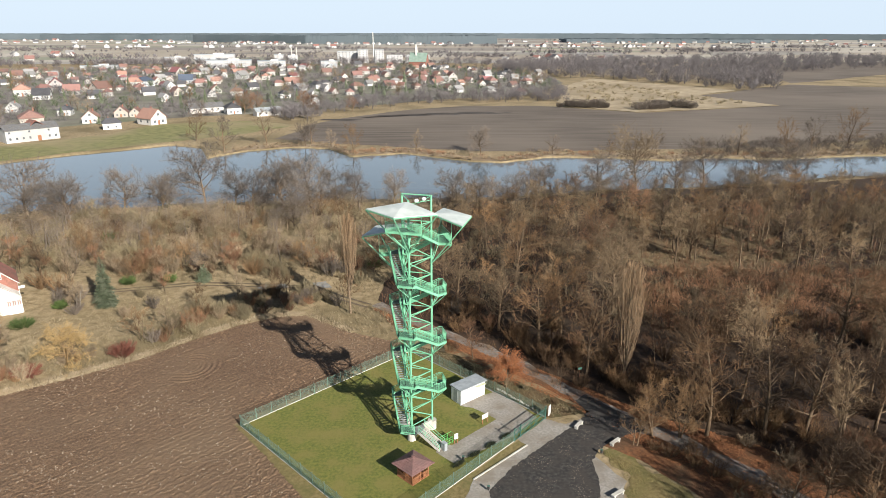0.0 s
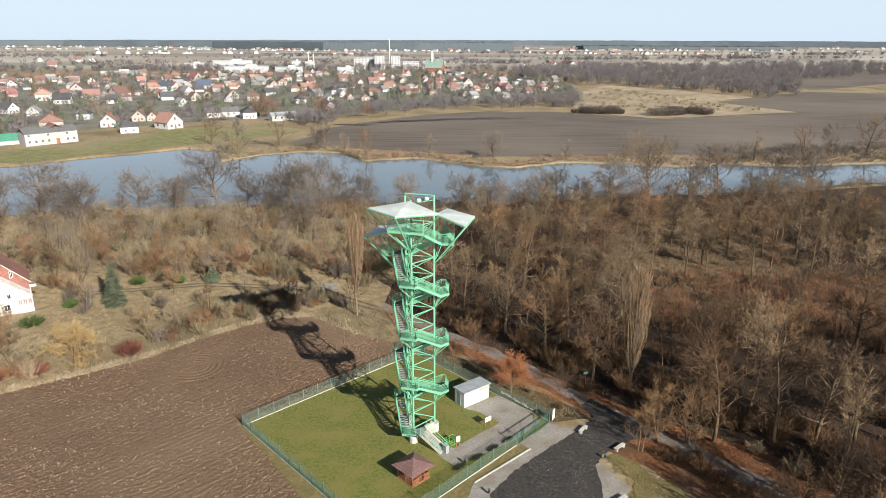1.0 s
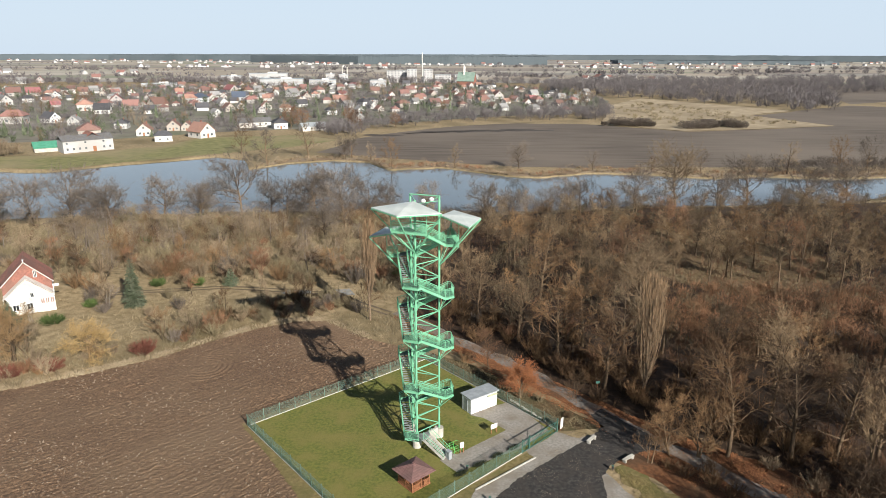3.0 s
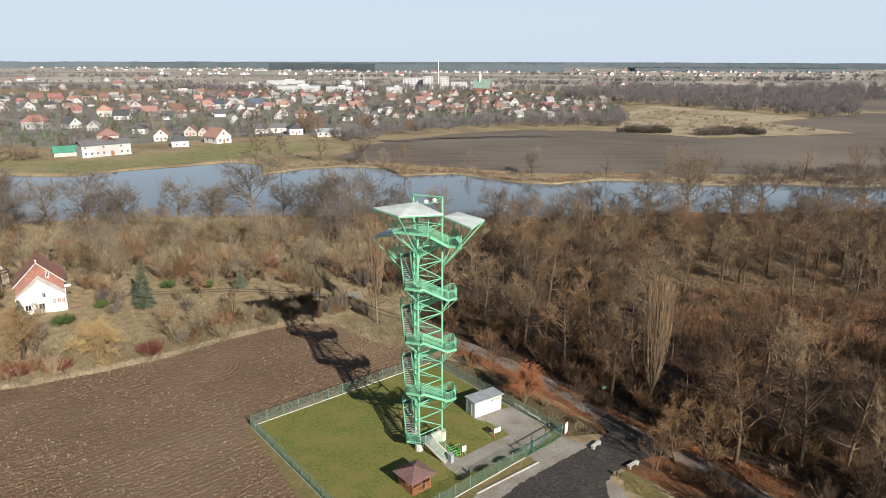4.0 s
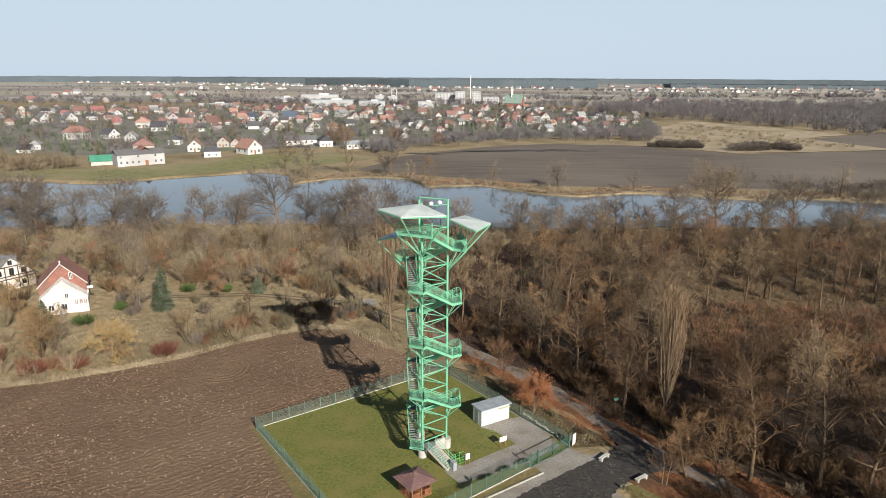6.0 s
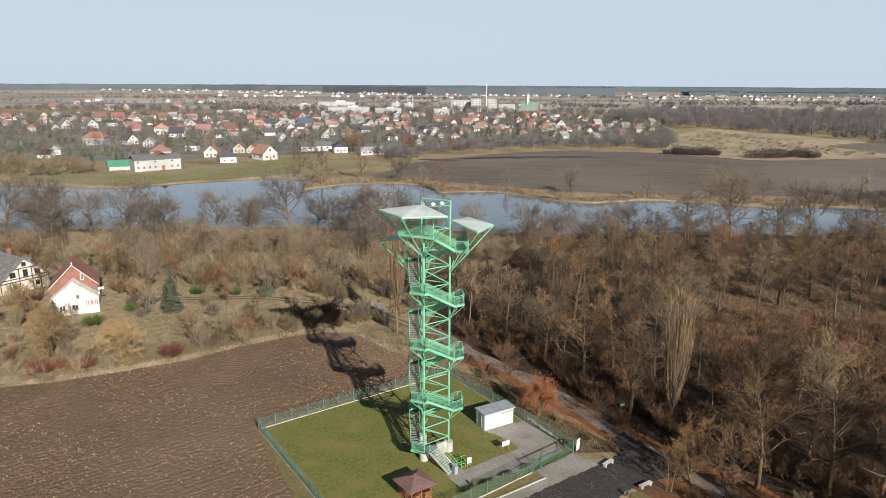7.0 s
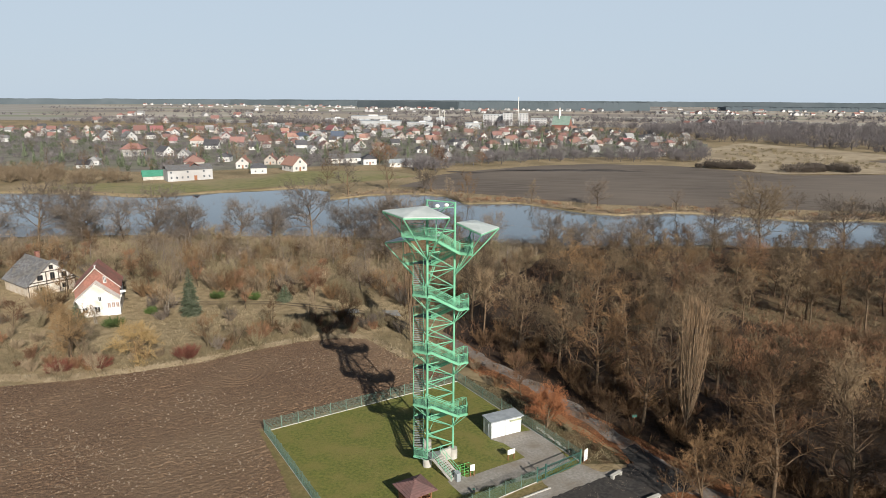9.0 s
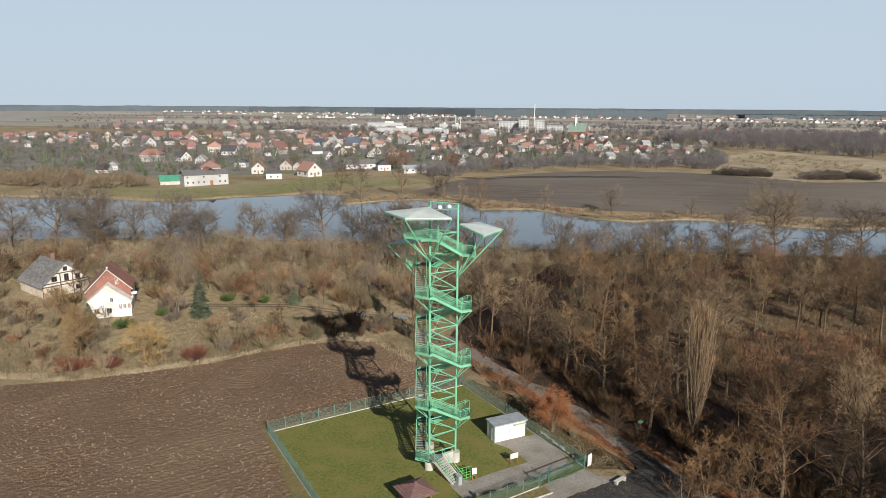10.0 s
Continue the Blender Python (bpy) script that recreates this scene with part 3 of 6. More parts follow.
groof = part("roof", rg, M_shingle, gaz, "purple-brown shingle roof")
part("cap", Geo().box((0, 0, 2.75), (0.3, 0.3, 0.12)), M_shingle, groof)
part("bench", Geo().box((0, 1.02, 0.45), (2.3, 0.36, 0.06)).box((-1, 1.02, 0.25), (0.08, 0.3, 0.4)).box((1, 1.02, 0.25), (0.08, 0.3, 0.4)), M_wood, gaz)


def info_board(x, y, rz, w, h, z, label):
    """A printed panel on two posts; the print is too small to read."""
    t = thing("information_board", pose(x, y, 0, 0, 0, rz), label, "board")
    for s in (-1, 1):
        part("post", Geo().box((s * w * 0.4, 0, z / 2 + h / 2), (0.09, 0.09, z + h)), M_wood, t)
    pan = part("panel", Geo().box((0, -0.06, z + h / 2), (w, 0.05, h)), M_sheet, t, "white printed panel")
    pr = Geo()
    for j in range(5):
        pr.box((-0.05 * w * (j % 2), -0.089, z + h * (0.84 - 0.17 * j)), (w * (0.75 if j else 0.5), 0.006, h * 0.05))
    part("print_bars", pr, M_zinc, pan)
    return t


info_board(5.8, 77.9, 40, 1.1, 0.68, 0.8, "white information board on two wooden posts")
info_board(1.75, 73.1, 30, 0.55, 0.8, 0.8, "small white notice board on short posts")
info_board(14.9, 79.5, 60, 0.8, 1.5, 0.3, "white notice panel on posts beside the gate")
sg = thing("track_sign", pose(21.3, 90.2, 0, 0, 0, 20) @ Matrix.Scale(0.72, 4), "small green sign on a thin post", "sign")
part("post", Geo().bar((0, 0, 0), (0, 0, 2.6), 0.07, sides=6), M_wood, sg)
part("plate", Geo().box((0, -0.05, 2.35), (0.9, 0.04, 0.55)), M_teal, sg)

# entrance stair
st_top, st_bot = Vector((-2.75, 73.35, BASE)), Vector((-0.05, 72.0, 0.05))
dirn = (st_bot - st_top)
flat = Vector((dirn.x, dirn.y, 0)).normalized()
side_v = Vector((-flat.y, flat.x, 0))
ent = thing("entrance_stair", Matrix.Translation((0, 0, 0)), "straight grey steel stair up to the tower's first landing", "stair")
for s in (-0.75, 0.75):
    part("stringer", Geo().bar(st_top + side_v * s + Vector((0, 0, -0.1)), st_bot + side_v * s + Vector((0, 0, 0.02)), 0.1, 0.3), M_concrete, ent, "pale stair stringer")
    rl = Geo()
    hi, lo = st_top + side_v * s, st_bot + side_v * s + Vector((0, 0, 0.02))
    for lift in (0.5, 1.0):
        rl.bar(hi + Vector((0, 0, lift)), lo + Vector((0, 0, lift)), 0.045)
    for u in (0.0, 0.33, 0.67, 1.0):
        rl.bar(hi.lerp(lo, u), hi.lerp(lo, u) + Vector((0, 0, 1.0)), 0.045)
    part("railing", rl, M_green, ent)
for j in range(11):
    c = st_top.lerp(st_bot, (j + 0.6) / 11.3)
    part("tread", Geo().box(c, (0.28, 1.44, 0.06), Matrix.Rotation(math.atan2(flat.y, flat.x), 3, "Z")), M_concrete, ent)
plat = Geo().prism([(-4.4, 72.3), (-2.9, 72.5), (-2.3, 73.9), (-2.6, 74.6), (-3.8, 73.9)], BASE - 0.08, BASE - 0.004)
part("landing_plate", plat, M_tread, ent)
wallc = part("plinth_wall", Geo().bar((-2.7, 75.0, 0.95), (-1.6, 76.1, 0.95), 0.3, 1.5), M_concrete)
tagged(wallc, "pale low concrete wall between tower footings", "wall", kind="structure")

M_brightgreen = material("bright_green_paint", (0.10, 0.40, 0.09), (0.14, 0.48, 0.13), 2.0, rough=0.45)
cage = thing("turnstile_rail", pose(0.75, 73.4, 0, 0, 0, 42), "bright green tubular barrier rail beside the stair", "barrier")
for x in (-0.9, -0.3, 0.3, 0.9):
    part("post", Geo().bar((x, -0.5, 0), (x, -0.5, 1.05), 0.06, sides=6).bar((x, 0.5, 0), (x, 0.5, 1.05), 0.06, sides=6), M_brightgreen, cage)
for z in (0.3, 0.68, 1.02):
    for y in (-0.5, 0.5):
        part("rail", Geo().bar((-0.9, y, z), (0.9, y, z), 0.06, sides=6), M_brightgreen, cage)
    part("rail", Geo().bar((0.9, -0.5, z), (0.9, 0.5, z), 0.06, sides=6), M_brightgreen, cage)
box_t = thing("ticket_machine", pose(0.2, 71.8, 0, 0, 0, 42), "grey turnstile box at the stair's foot", "turnstile")
part("body", Geo().box((0, 0, 0.55), (0.5, 0.7, 1.05)).box((0, 0, 1.1), (0.56, 0.76, 0.06)), M_zinc, box_t)
part("arm", Geo().bar((0.25, 0, 0.85), (0.8, 0.1, 0.8), 0.05, sides=6).bar((0.25, 0, 0.85), (0.5, -0.2, 0.35), 0.05, sides=6), M_black, box_t)


def bench(x, y, rz):
    t = thing("bench", pose(x, y, 0, 0, 0, rz), "pale backless bench of split logs", "bench", "benches by the car park")
    part("seat", Geo().box((0, -0.12, 0.46), (1.9, 0.22, 0.1)).box((0, 0.13, 0.46), (1.9, 0.22, 0.1)), M_concrete, t)
    for s in (-0.7, 0.7):
        part("leg", Geo().box((s, 0, 0.21), (0.22, 0.45, 0.42)), M_concrete, t)


bench(18.6, 77.0, 52)
bench(22.6, 73.1, 42)
bench(20.4, 63.0, 35)


def litter_bin(x, y):
    t = thing("litter_bin", pose(x, y, 0) @ Matrix.Scale(0.72, 4), "small black metal litter bin on a post", "litter bin", "litter bins")
    part("drum", Geo().bar((0, 0, 0.35), (0, 0, 0.95), 0.42, sides=10), M_black, t)
    part("post", Geo().bar((0, 0, 0), (0, 0, 0.4), 0.09, sides=6), M_black, t)
    part("rim", Geo().bar((0, 0, 0.95), (0, 0, 0.99), 0.48, sides=10), M_teal, t)


litter_bin(5.4, 63.9)
litter_bin(20.3, 70.9)
litter_bin(2.6, 69.5)

# border of field stones beside the path, and low evergreen beds
rng = random.Random(3)


def stone_mesh(seed):
    r = random.Random(seed)
    bm = bmesh.new()
    bmesh.ops.create_icosphere(bm, subdivisions=1, radius=0.5)
    for v in bm.verts:
        v.co *= r.uniform(0.8, 1.15)
        v.co.z *= 0.6
    me = bpy.data.meshes.new("stone")
    bm.to_mesh(me)
    bm.free()
    me.materials.append(M_concrete)
    return me


STONES = [stone_mesh(i) for i in range(4)]
border = thing("stone_border", Matrix.Identity(4), "row of pale field stones edging the path", "stones")
for i in range(22):
    u = i / 21
    o = new("stone", STONES[i % 4])
    o.parent = border
    s = rng.uniform(0.28, 0.5)
    o.matrix_basis = pose(8.3 + 4.6 * u + rng.uniform(-0.12, 0.12), 86.9 - 5.6 * u + rng.uniform(-0.12, 0.12), 0.07, 0, 0, rng.uniform(0, 360)) @ Matrix.Scale(s, 4)

# ---- bare winter trees and shrubs ----
def limb(g, p, d, length, r0, r1, sides, segs, bend, rng, sag=0.0):
    """A bent tapering branch; returns the points and directions along it."""
    pts = [(p.copy(), d.copy(), r0)]
    for s in range(segs):
        d = (d + Vector((rng.uniform(-1, 1), rng.uniform(-1, 1), rng.uniform(-1, 1))) * bend + Vector((0, 0, -sag))).normalized()
        p = p + d * (length / segs)
        pts.append((p.copy(), d.copy(), r0 + (r1 - r0) * (s + 1) / segs))
    k = len(g.v)
    for c, e, r in pts:
        a = e.orthogonal().normalized()
        b = e.cross(a)
        for i in range(sides):
            t = 2 * math.pi * i / sides
            g.v.append(tuple(c + (a * math.cos(t) + b * math.sin(t)) * r))
    for s in range(segs):
        for i in range(sides):
            g.f.append((k + s * sides + i, k + s * sides + (i + 1) % sides, k + (s + 1) * sides + (i + 1) % sides, k + (s + 1) * sides + i))
    return pts


def twig(g, p, d, length, w, rng):
    """A slender spike, turned at random about its length."""
    a = d.orthogonal().normalized()
    a.rotate(Matrix.Rotation(rng.uniform(0, math.pi), 3, d))
    q = p + d * length + Vector((0, 0, 0.06 * length))
    k = len(g.v)
    g.v.extend((tuple(p + a * w), tuple(p - a * w), tuple(q)))
    g.f.append((k, k + 1, k + 2))


def around(d, angle, rng):
    """A direction off d by an angle, turned at random."""
    a = d.orthogonal().normalized()
    a.rotate(Matrix.Rotation(rng.uniform(0, 2 * math.pi), 3, d))
    return (d * math.cos(angle) + a * math.sin(angle)).normalized()


def tree_meshes(name, seed, height, spread, trunk_r, limbs, twigs, up=0.35, start=0.3, twig_len=0.9, twig_w=0.012, bark=None, fine=None, lean=0.05, stems=1, dome=False, subsegs=2):
    """Trunk and main limbs in one mesh, crown of branches and twigs in another."""
    rng = random.Random(seed)
    tg, cg = Geo(), Geo()
    ends = []
    for s in range(stems):
        d0 = (Vector((rng.uniform(-1, 1), rng.uniform(-1, 1), 0)) * (lean if stems == 1 else 0.35) + Vector((0, 0, 1))).normalized()
        base = Vector((rng.uniform(-0.3, 0.3), rng.uniform(-0.3, 0.3), -0.4)) if stems > 1 else Vector((0, 0, -0.4))
        trunk = limb(tg, base, d0, height * rng.uniform(0.8, 0.95) + 0.4, trunk_r, trunk_r * 0.12, 6, 7, 0.09, rng)
        for i in range(limbs // stems):
            u = start + (0.97 - start) * (i + rng.random()) / (limbs // stems)
            x = u * 7
            j = min(6, int(x))
            p = trunk[j][0].lerp(trunk[j + 1][0], x - j)
            r = trunk[j][2] * 0.55
            d = around(trunk[j][1], radians(rng.uniform(48, 92) if dome else rng.uniform(35, 75)), rng)
            d = (d + Vector((0, 0, up))).normalized()
            ln = spread * ((0.5 + 0.5 * math.sin(math.pi * min(1.0, 0.2 + 0.72 * (u - start) / (0.97 - start)))) if dome else 1.15 - 0.75 * u) * rng.uniform(0.75, 1.2)
            br = limb(tg, p, d, ln, r, r * 0.18, 4, 4, 0.27, rng, -0.05)
            nsec = 4 + int(ln * 1.1)
            for q in range(nsec):
                v = rng.uniform(0.3, 1.0) * 4
                jj = min(3, int(v))
                p2 = br[jj][0].lerp(br[jj + 1][0], v - jj)
                d2 = (around(br[jj][1], radians(rng.uniform(25, 65)), rng) + Vector((0, 0, up * 0.5))).normalized()
                sub = limb(cg, p2, d2, ln * rng.uniform(0.3, 0.62), max(0.03, r * 0.4), 0.014, 3, subsegs, 0.42, rng, -0.04)
                ends.append(sub)
            ends.append(br[-3:])
        ends.append(trunk[-3:])
    each = max(1, twigs // max(1, len(ends)))
    for sub in ends:
        for q in range(each):
            v = rng.uniform(0.3, 1.0) * (len(sub) - 1)
            jj = min(len(sub) - 2, int(v))
            p = sub[jj][0].lerp(sub[jj + 1][0], v - jj)
            d = (around(sub[jj][1], radians(rng.uniform(25, 95) if dome else rng.uniform(15, 70)), rng) + Vector((0, 0, up * 0.6))).normalized()
            twig(cg, p, d, twig_len * rng.uniform(0.5, 1.3), twig_w * rng.uniform(0.7, 1.3), rng)
    return (mesh_of(name + "_trunk", tg.v, tg.f, bark or M_bark, True), mesh_of(name + "_crown", cg.v, cg.f, fine or M_twig))


def plant(meshes, x, y, s, rz, name, label, category, group="", squash=1.0):
    """A tree of two parts at a place; the meshes are shared."""
    ob = thing(name, pose(x, y, ground_z(x, y), 0, 0, rz) @ Matrix.Diagonal((s, s, s * squash, 1)), label, category, group)
    for nm, me in zip(("trunk", "crown"), meshes):
        o = new(nm, me)
        o.parent = ob
    return ob


def bush_meshes(name, seed, height, width, stems, twigs, fine, twig_len=0.5, twig_w=0.011):
    rng = random.Random(seed)
    g = Geo()
    for i in range(stems):
        a = rng.uniform(0, 2 * math.pi)
        out = rng.random() ** 0.7
        d = Vector((math.cos(a) * out * width / height, math.sin(a) * out * width / height, 1)).normalized()
        b = Vector((math.cos(a), math.sin(a), 0)) * rng.uniform(0, 0.25) * width
        st = limb(g, b + Vector((0, 0, -0.1)), d, height * rng.uniform(0.6, 1.0), 0.03, 0.01, 3, 2, 0.12, rng, 0.02)
        for q in range(twigs // stems):
            v = rng.uniform(0.25, 1.0) * 2
            j = min(1, int(v))
            p = st[j][0].lerp(st[j + 1][0], v - j)
            twig(g, p, around(st[j][1], radians(rng.uniform(15, 60)), rng), twig_len * rng.uniform(0.5, 1.4), twig_w * rng.uniform(0.7, 1.3), rng)
    return mesh_of(name, g.v, g.f, fine)


def ground_z(x, y):
    if inside(x, y, WOOD):
        return 0.03
    return swell(x, y) if y < near_bank(x) else 0.0


WOOD = [(-13, 121), (-2, 107), (9, 97), (18, 86), (24, 78), (48, 62), (90, 30), (200, 60), (260, 180), (180, 226), (110, 212), (40, 204), (5, 195), (-10, 150)]
M_twig_red = material("red_brown_twigs", (0.124, 0.064, 0.035), (0.208, 0.112, 0.062), 0.6, spread=0.5)
M_twig_tan = material("tan_twigs", (0.190, 0.140, 0.088), (0.295, 0.226, 0.150), 0.6, spread=0.3)
M_twig_olive = material("olive_twigs", (0.155, 0.125, 0.072), (0.242, 0.202, 0.123), 0.6, spread=0.3)
M_twig_grey = material("grey_twigs", (0.100, 0.080, 0.064), (0.178, 0.147, 0.120), 0.6, spread=0.35)
M_thicket = material("warm_brown_thicket", (0.135, 0.074, 0.036), (0.225, 0.130, 0.068), 0.6, c3=(0.080, 0.050, 0.028), big=0.1)
M_twig_oak = material("tan_oak_twigs", (0.120, 0.083, 0.048), (0.216, 0.154, 0.091), 0.6, spread=0.55)
# Twig colour darkened to stand for the shade of the near wood
M_twig_shade = material("dark_oak_twigs", (0.078, 0.043, 0.019), (0.150, 0.087, 0.042), 0.6, spread=0.5, c3=(0.048, 0.026, 0.012), big=0.14)
M_twig_gold = material("golden_willow_twigs", (0.310, 0.208, 0.085), (0.430, 0.305, 0.140), 0.8)
M_twig_amber = material("amber_willow_twigs", (0.215, 0.135, 0.062), (0.320, 0.212, 0.108), 0.8)
M_twig_crimson = material("crimson_dogwood_twigs", (0.135, 0.046, 0.030), (0.215, 0.082, 0.054), 0.8, spread=0.2)
M_beech = material("copper_beech_leaves", (0.30, 0.105, 0.04), (0.44, 0.18, 0.075), 1.5, spread=0.15)
M_palebark = material("pale_bark", (0.204, 0.173, 0.136), (0.306, 0.272, 0.224), 2.5, spread=0.2)
OAKS = [tree_meshes("oak", 10 + i, h, sp, 0.34, 26, 3300, up=0.22, twig_len=0.7, twig_w=0.026, start=0.26, dome=True) for i, (h, sp) in enumerate(((15.5, 5.6), (14, 6.0), (16.5, 5.2)))]
SHADE_OAKS = []
OAKS.append(tree_meshes("oak", 20, 15, 6.0, 0.3, 26, 3200, up=0.22, fine=M_twig_red, twig_len=0.7, twig_w=0.026, start=0.26, dome=True))
# Same crowns again in the shade-darkened colour, for the near wood
for bark_mesh, twig_mesh in OAKS[:3]:
    dark = twig_mesh.copy()
    dark.materials[0] = M_twig_shade
    SHADE_OAKS.append((bark_mesh, dark))
PALE_OAKS = []
for bark_mesh, twig_mesh in OAKS[:3]:
    pale = twig_mesh.copy()
    pale.materials[0] = M_twig_oak
    PALE_OAKS.append((bark_mesh, pale))
ASHES = [tree_meshes("ash", 30 + i, h, sp, 0.24, 16, 1900, up=0.7, start=0.4, fine=M_twig_oak, twig_w=0.02) for i, (h, sp) in enumerate(((17, 4.2), (15, 4.5), (14, 4.0)))]
SAPS = [tree_meshes("sapling", 40 + i, h, sp, 0.11, 14, 1000, up=0.6, start=0.2, twig_len=0.7, twig_w=0.024, fine=(M_twig_red, M_twig, M_twig_tan)[i], stems=(1, 2, 3)[i], dome=True, subsegs=1) for i, (h, sp) in enumerate(((8, 2.6), (7, 2.6), (6.5, 3.0)))]
WILLOWS = [tree_meshes("bank_tree", 50 + i, h, sp, 0.26, 36, 4400, up=0.14, start=0.22, fine=M_twig_grey, stems=1, twig_len=0.75, twig_w=0.028, dome=True) for i, (h, sp) in enumerate(((13, 6.4), (11.5, 6.0)))]
SALLOWS = [tree_meshes("sallow", 55 + i, h, sp, 0.09, 18, 1350, up=0.25, start=0.08, twig_len=0.55, twig_w=0.024, fine=m, stems=3, dome=True, subsegs=1) for i, (h, sp, m) in enumerate(((5.2, 3.0, M_twig), (4.6, 3.2, M_twig_olive), (6.0, 3.2, M_twig_tan)))]
# The dark kind has shade put into its twig colour
BUSHES = {n: [bush_meshes("bush_" + n, sd + i, 2.6 - 0.3 * i, 1.7 + 0.3 * i, 26, 900, m, 0.55, 0.017) for i in range(2)] for n, m, sd in
          (("brown", M_twig, 60), ("red", M_twig_red, 64), ("tan", M_twig_tan, 68), ("olive", M_twig_olive, 72), ("grey", M_twig_grey, 76), ("dark", M_twig_shade, 86))}


def shrub(kind, x, y, s, rng, group, label=""):
    words = {"brown": "bare brown shrub with dense thin twigs", "red": "bare red-brown shrub with dense twigs", "tan": "pale tan dry shrub with thin stems",
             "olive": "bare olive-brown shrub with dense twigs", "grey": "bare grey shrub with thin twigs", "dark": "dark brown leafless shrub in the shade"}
    ob = new("shrub", BUSHES[kind][rng.randrange(2)])
    ob.matrix_basis = pose(x, y, ground_z(x, y), 0, 0, rng.uniform(0, 360)) @ Matrix.Diagonal((s, s, s * rng.uniform(0.75, 1.15), 1))
    return tagged(ob, label or words[kind], "shrub", group)


# the wood beside the track
rng = random.Random(5)
spots = []


def free(x, y, gap):
    return all((x - a) ** 2 + (y - b) ** 2 > gap * gap for a, b in spots)


RIDE = [(20, 73), (33, 72), (34, 92), (28, 97), (24, 92)]
NEARWOOD = [(0, 107), (9, 97), (18, 86), (24, 78), (48, 62), (90, 30), (160, 45), (120, 100), (86, 104), (50, 98), (36, 104), (20, 112)]
LOWZONE = [(33, 112), (38, 106), (54, 102), (92, 104), (112, 134), (60, 138), (36, 134)]
GLADE = [(44, 180), (38, 152), (50, 135), (70, 134), (96, 146), (108, 190), (50, 194)]
for x, y, s in ((22.6, 91.2, 0.86), (43.2, 75.4, 0.95), (47.8, 74.2, 0.9), (52, 72.8, 0.92), (37.3, 86, 0.8), (40.4, 91.7, 0.85), (16.3, 100.1, 0.9)):
    spots.append((x, y))
    plant(SHADE_OAKS[int(x) % 3], x, y, s, x * 41 % 360, "oak_tree", "leafless oak with dark brown twigs at the track's edge", "tree", "trees of the wood")
tries = 0
while len(spots) < 226 and tries < 20000:
    tries += 1
    y = rng.uniform(36, 205)
    # Nearer than y 100 the wood runs on unseen, added for its shadows
    x = rng.uniform(-14, 10 + y * 0.72 + (24 if y < 100 else 0))
    edge = 24 + (78 - y) * 1.35 if y < 78 else 24 - (y - 78) * 0.87
    if x < edge + 5 or not inside(x, y, WOOD) or not free(x, y, 6.9 if y < 150 else 6.4):
        continue
    if inside(x, y, GLADE) and rng.random() < 0.9:
        continue
    if inside(x, y, RIDE) or (inside(x, y, LOWZONE)):
        continue
    spots.append((x, y))
    s = rng.uniform(0.68, 1.0) * (1.0 if y < 130 else 0.88 if y < 160 else 0.72)
    r = rng.random()
    if r < 0.58:
        dark = y < 99 + rng.uniform(-9, 9)
        plant(SHADE_OAKS[rng.randrange(3)] if dark else PALE_OAKS[rng.randrange(3)] if rng.random() < (0.6 if x < 34 or y > 135 else 0.35) else OAKS[rng.randrange(4)], x, y, s, rng.uniform(0, 360), "oak_tree", "leafless oak with dark brown twigs in the wood" if dark else "leafless oak with grey-brown bark in the wood", "tree", "trees of the wood")
    elif r < 0.82:
        plant(ASHES[rng.randrange(3)], x, y, s, rng.uniform(0, 360), "ash_tree", "slim leafless tree with upright branches", "tree", "trees of the wood")
    else:
        plant(SAPS[rng.randrange(3)], x, y, s * 1.1, rng.uniform(0, 360), "young_tree", "thin leafless young tree with fine twigs", "tree", "young trees of the wood")
for i in range(75):
    y = rng.uniform(55, 130)
    x = rng.uniform(0, 60 + (y - 60) * 0.75)
    edge = 24 + (78 - y) * 1.35 if y < 78 else 24 - (y - 78) * 0.87
    if x < edge + 3 or not inside(x, y, WOOD):
        continue
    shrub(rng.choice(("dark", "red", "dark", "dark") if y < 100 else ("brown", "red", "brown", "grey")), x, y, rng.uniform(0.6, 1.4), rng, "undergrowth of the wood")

# scrub between the ploughed field and the river
SCRUB = [(-150, 110), (-100, 92), (-60, 92), (-44, 106), (-30, 116), (-14, 118), (-12, 150), (0, 190), (-40, 196), (-90, 186), (-150, 168)]
CLEAR = [[(-96, 100), (-60, 96), (-50, 110), (-45, 124), (-62, 122), (-74, 112), (-98, 112)], [(-72, 122), (-40, 124), (-22, 124), (-16, 117), (-12, 120), (-24, 131), (-46, 132), (-72, 130)],
         [(-120, 108), (-70, 108), (-70, 134), (-120, 138)]]
count = 0
while count < 200:
    x, y = rng.uniform(-150, 0), rng.uniform(92, 150)
    if not inside(x, y, SCRUB) or any(inside(x, y, c) for c in CLEAR):
        continue
    count += 1
    if rng.random() < 0.24:
        plant(SAPS[rng.randrange(3)], x, y, rng.uniform(0.6, 1.05), rng.uniform(0, 360), "young_tree", "thin leafless young tree in the scrub", "tree", "young trees of the scrub")
    else:
        shrub(rng.choice(("tan", "olive", "brown", "olive", "red", "grey", "tan")), x, y, rng.uniform(0.7, 1.4) * (1.0 if y < 132 else 1.45), rng, "scrub by the river")

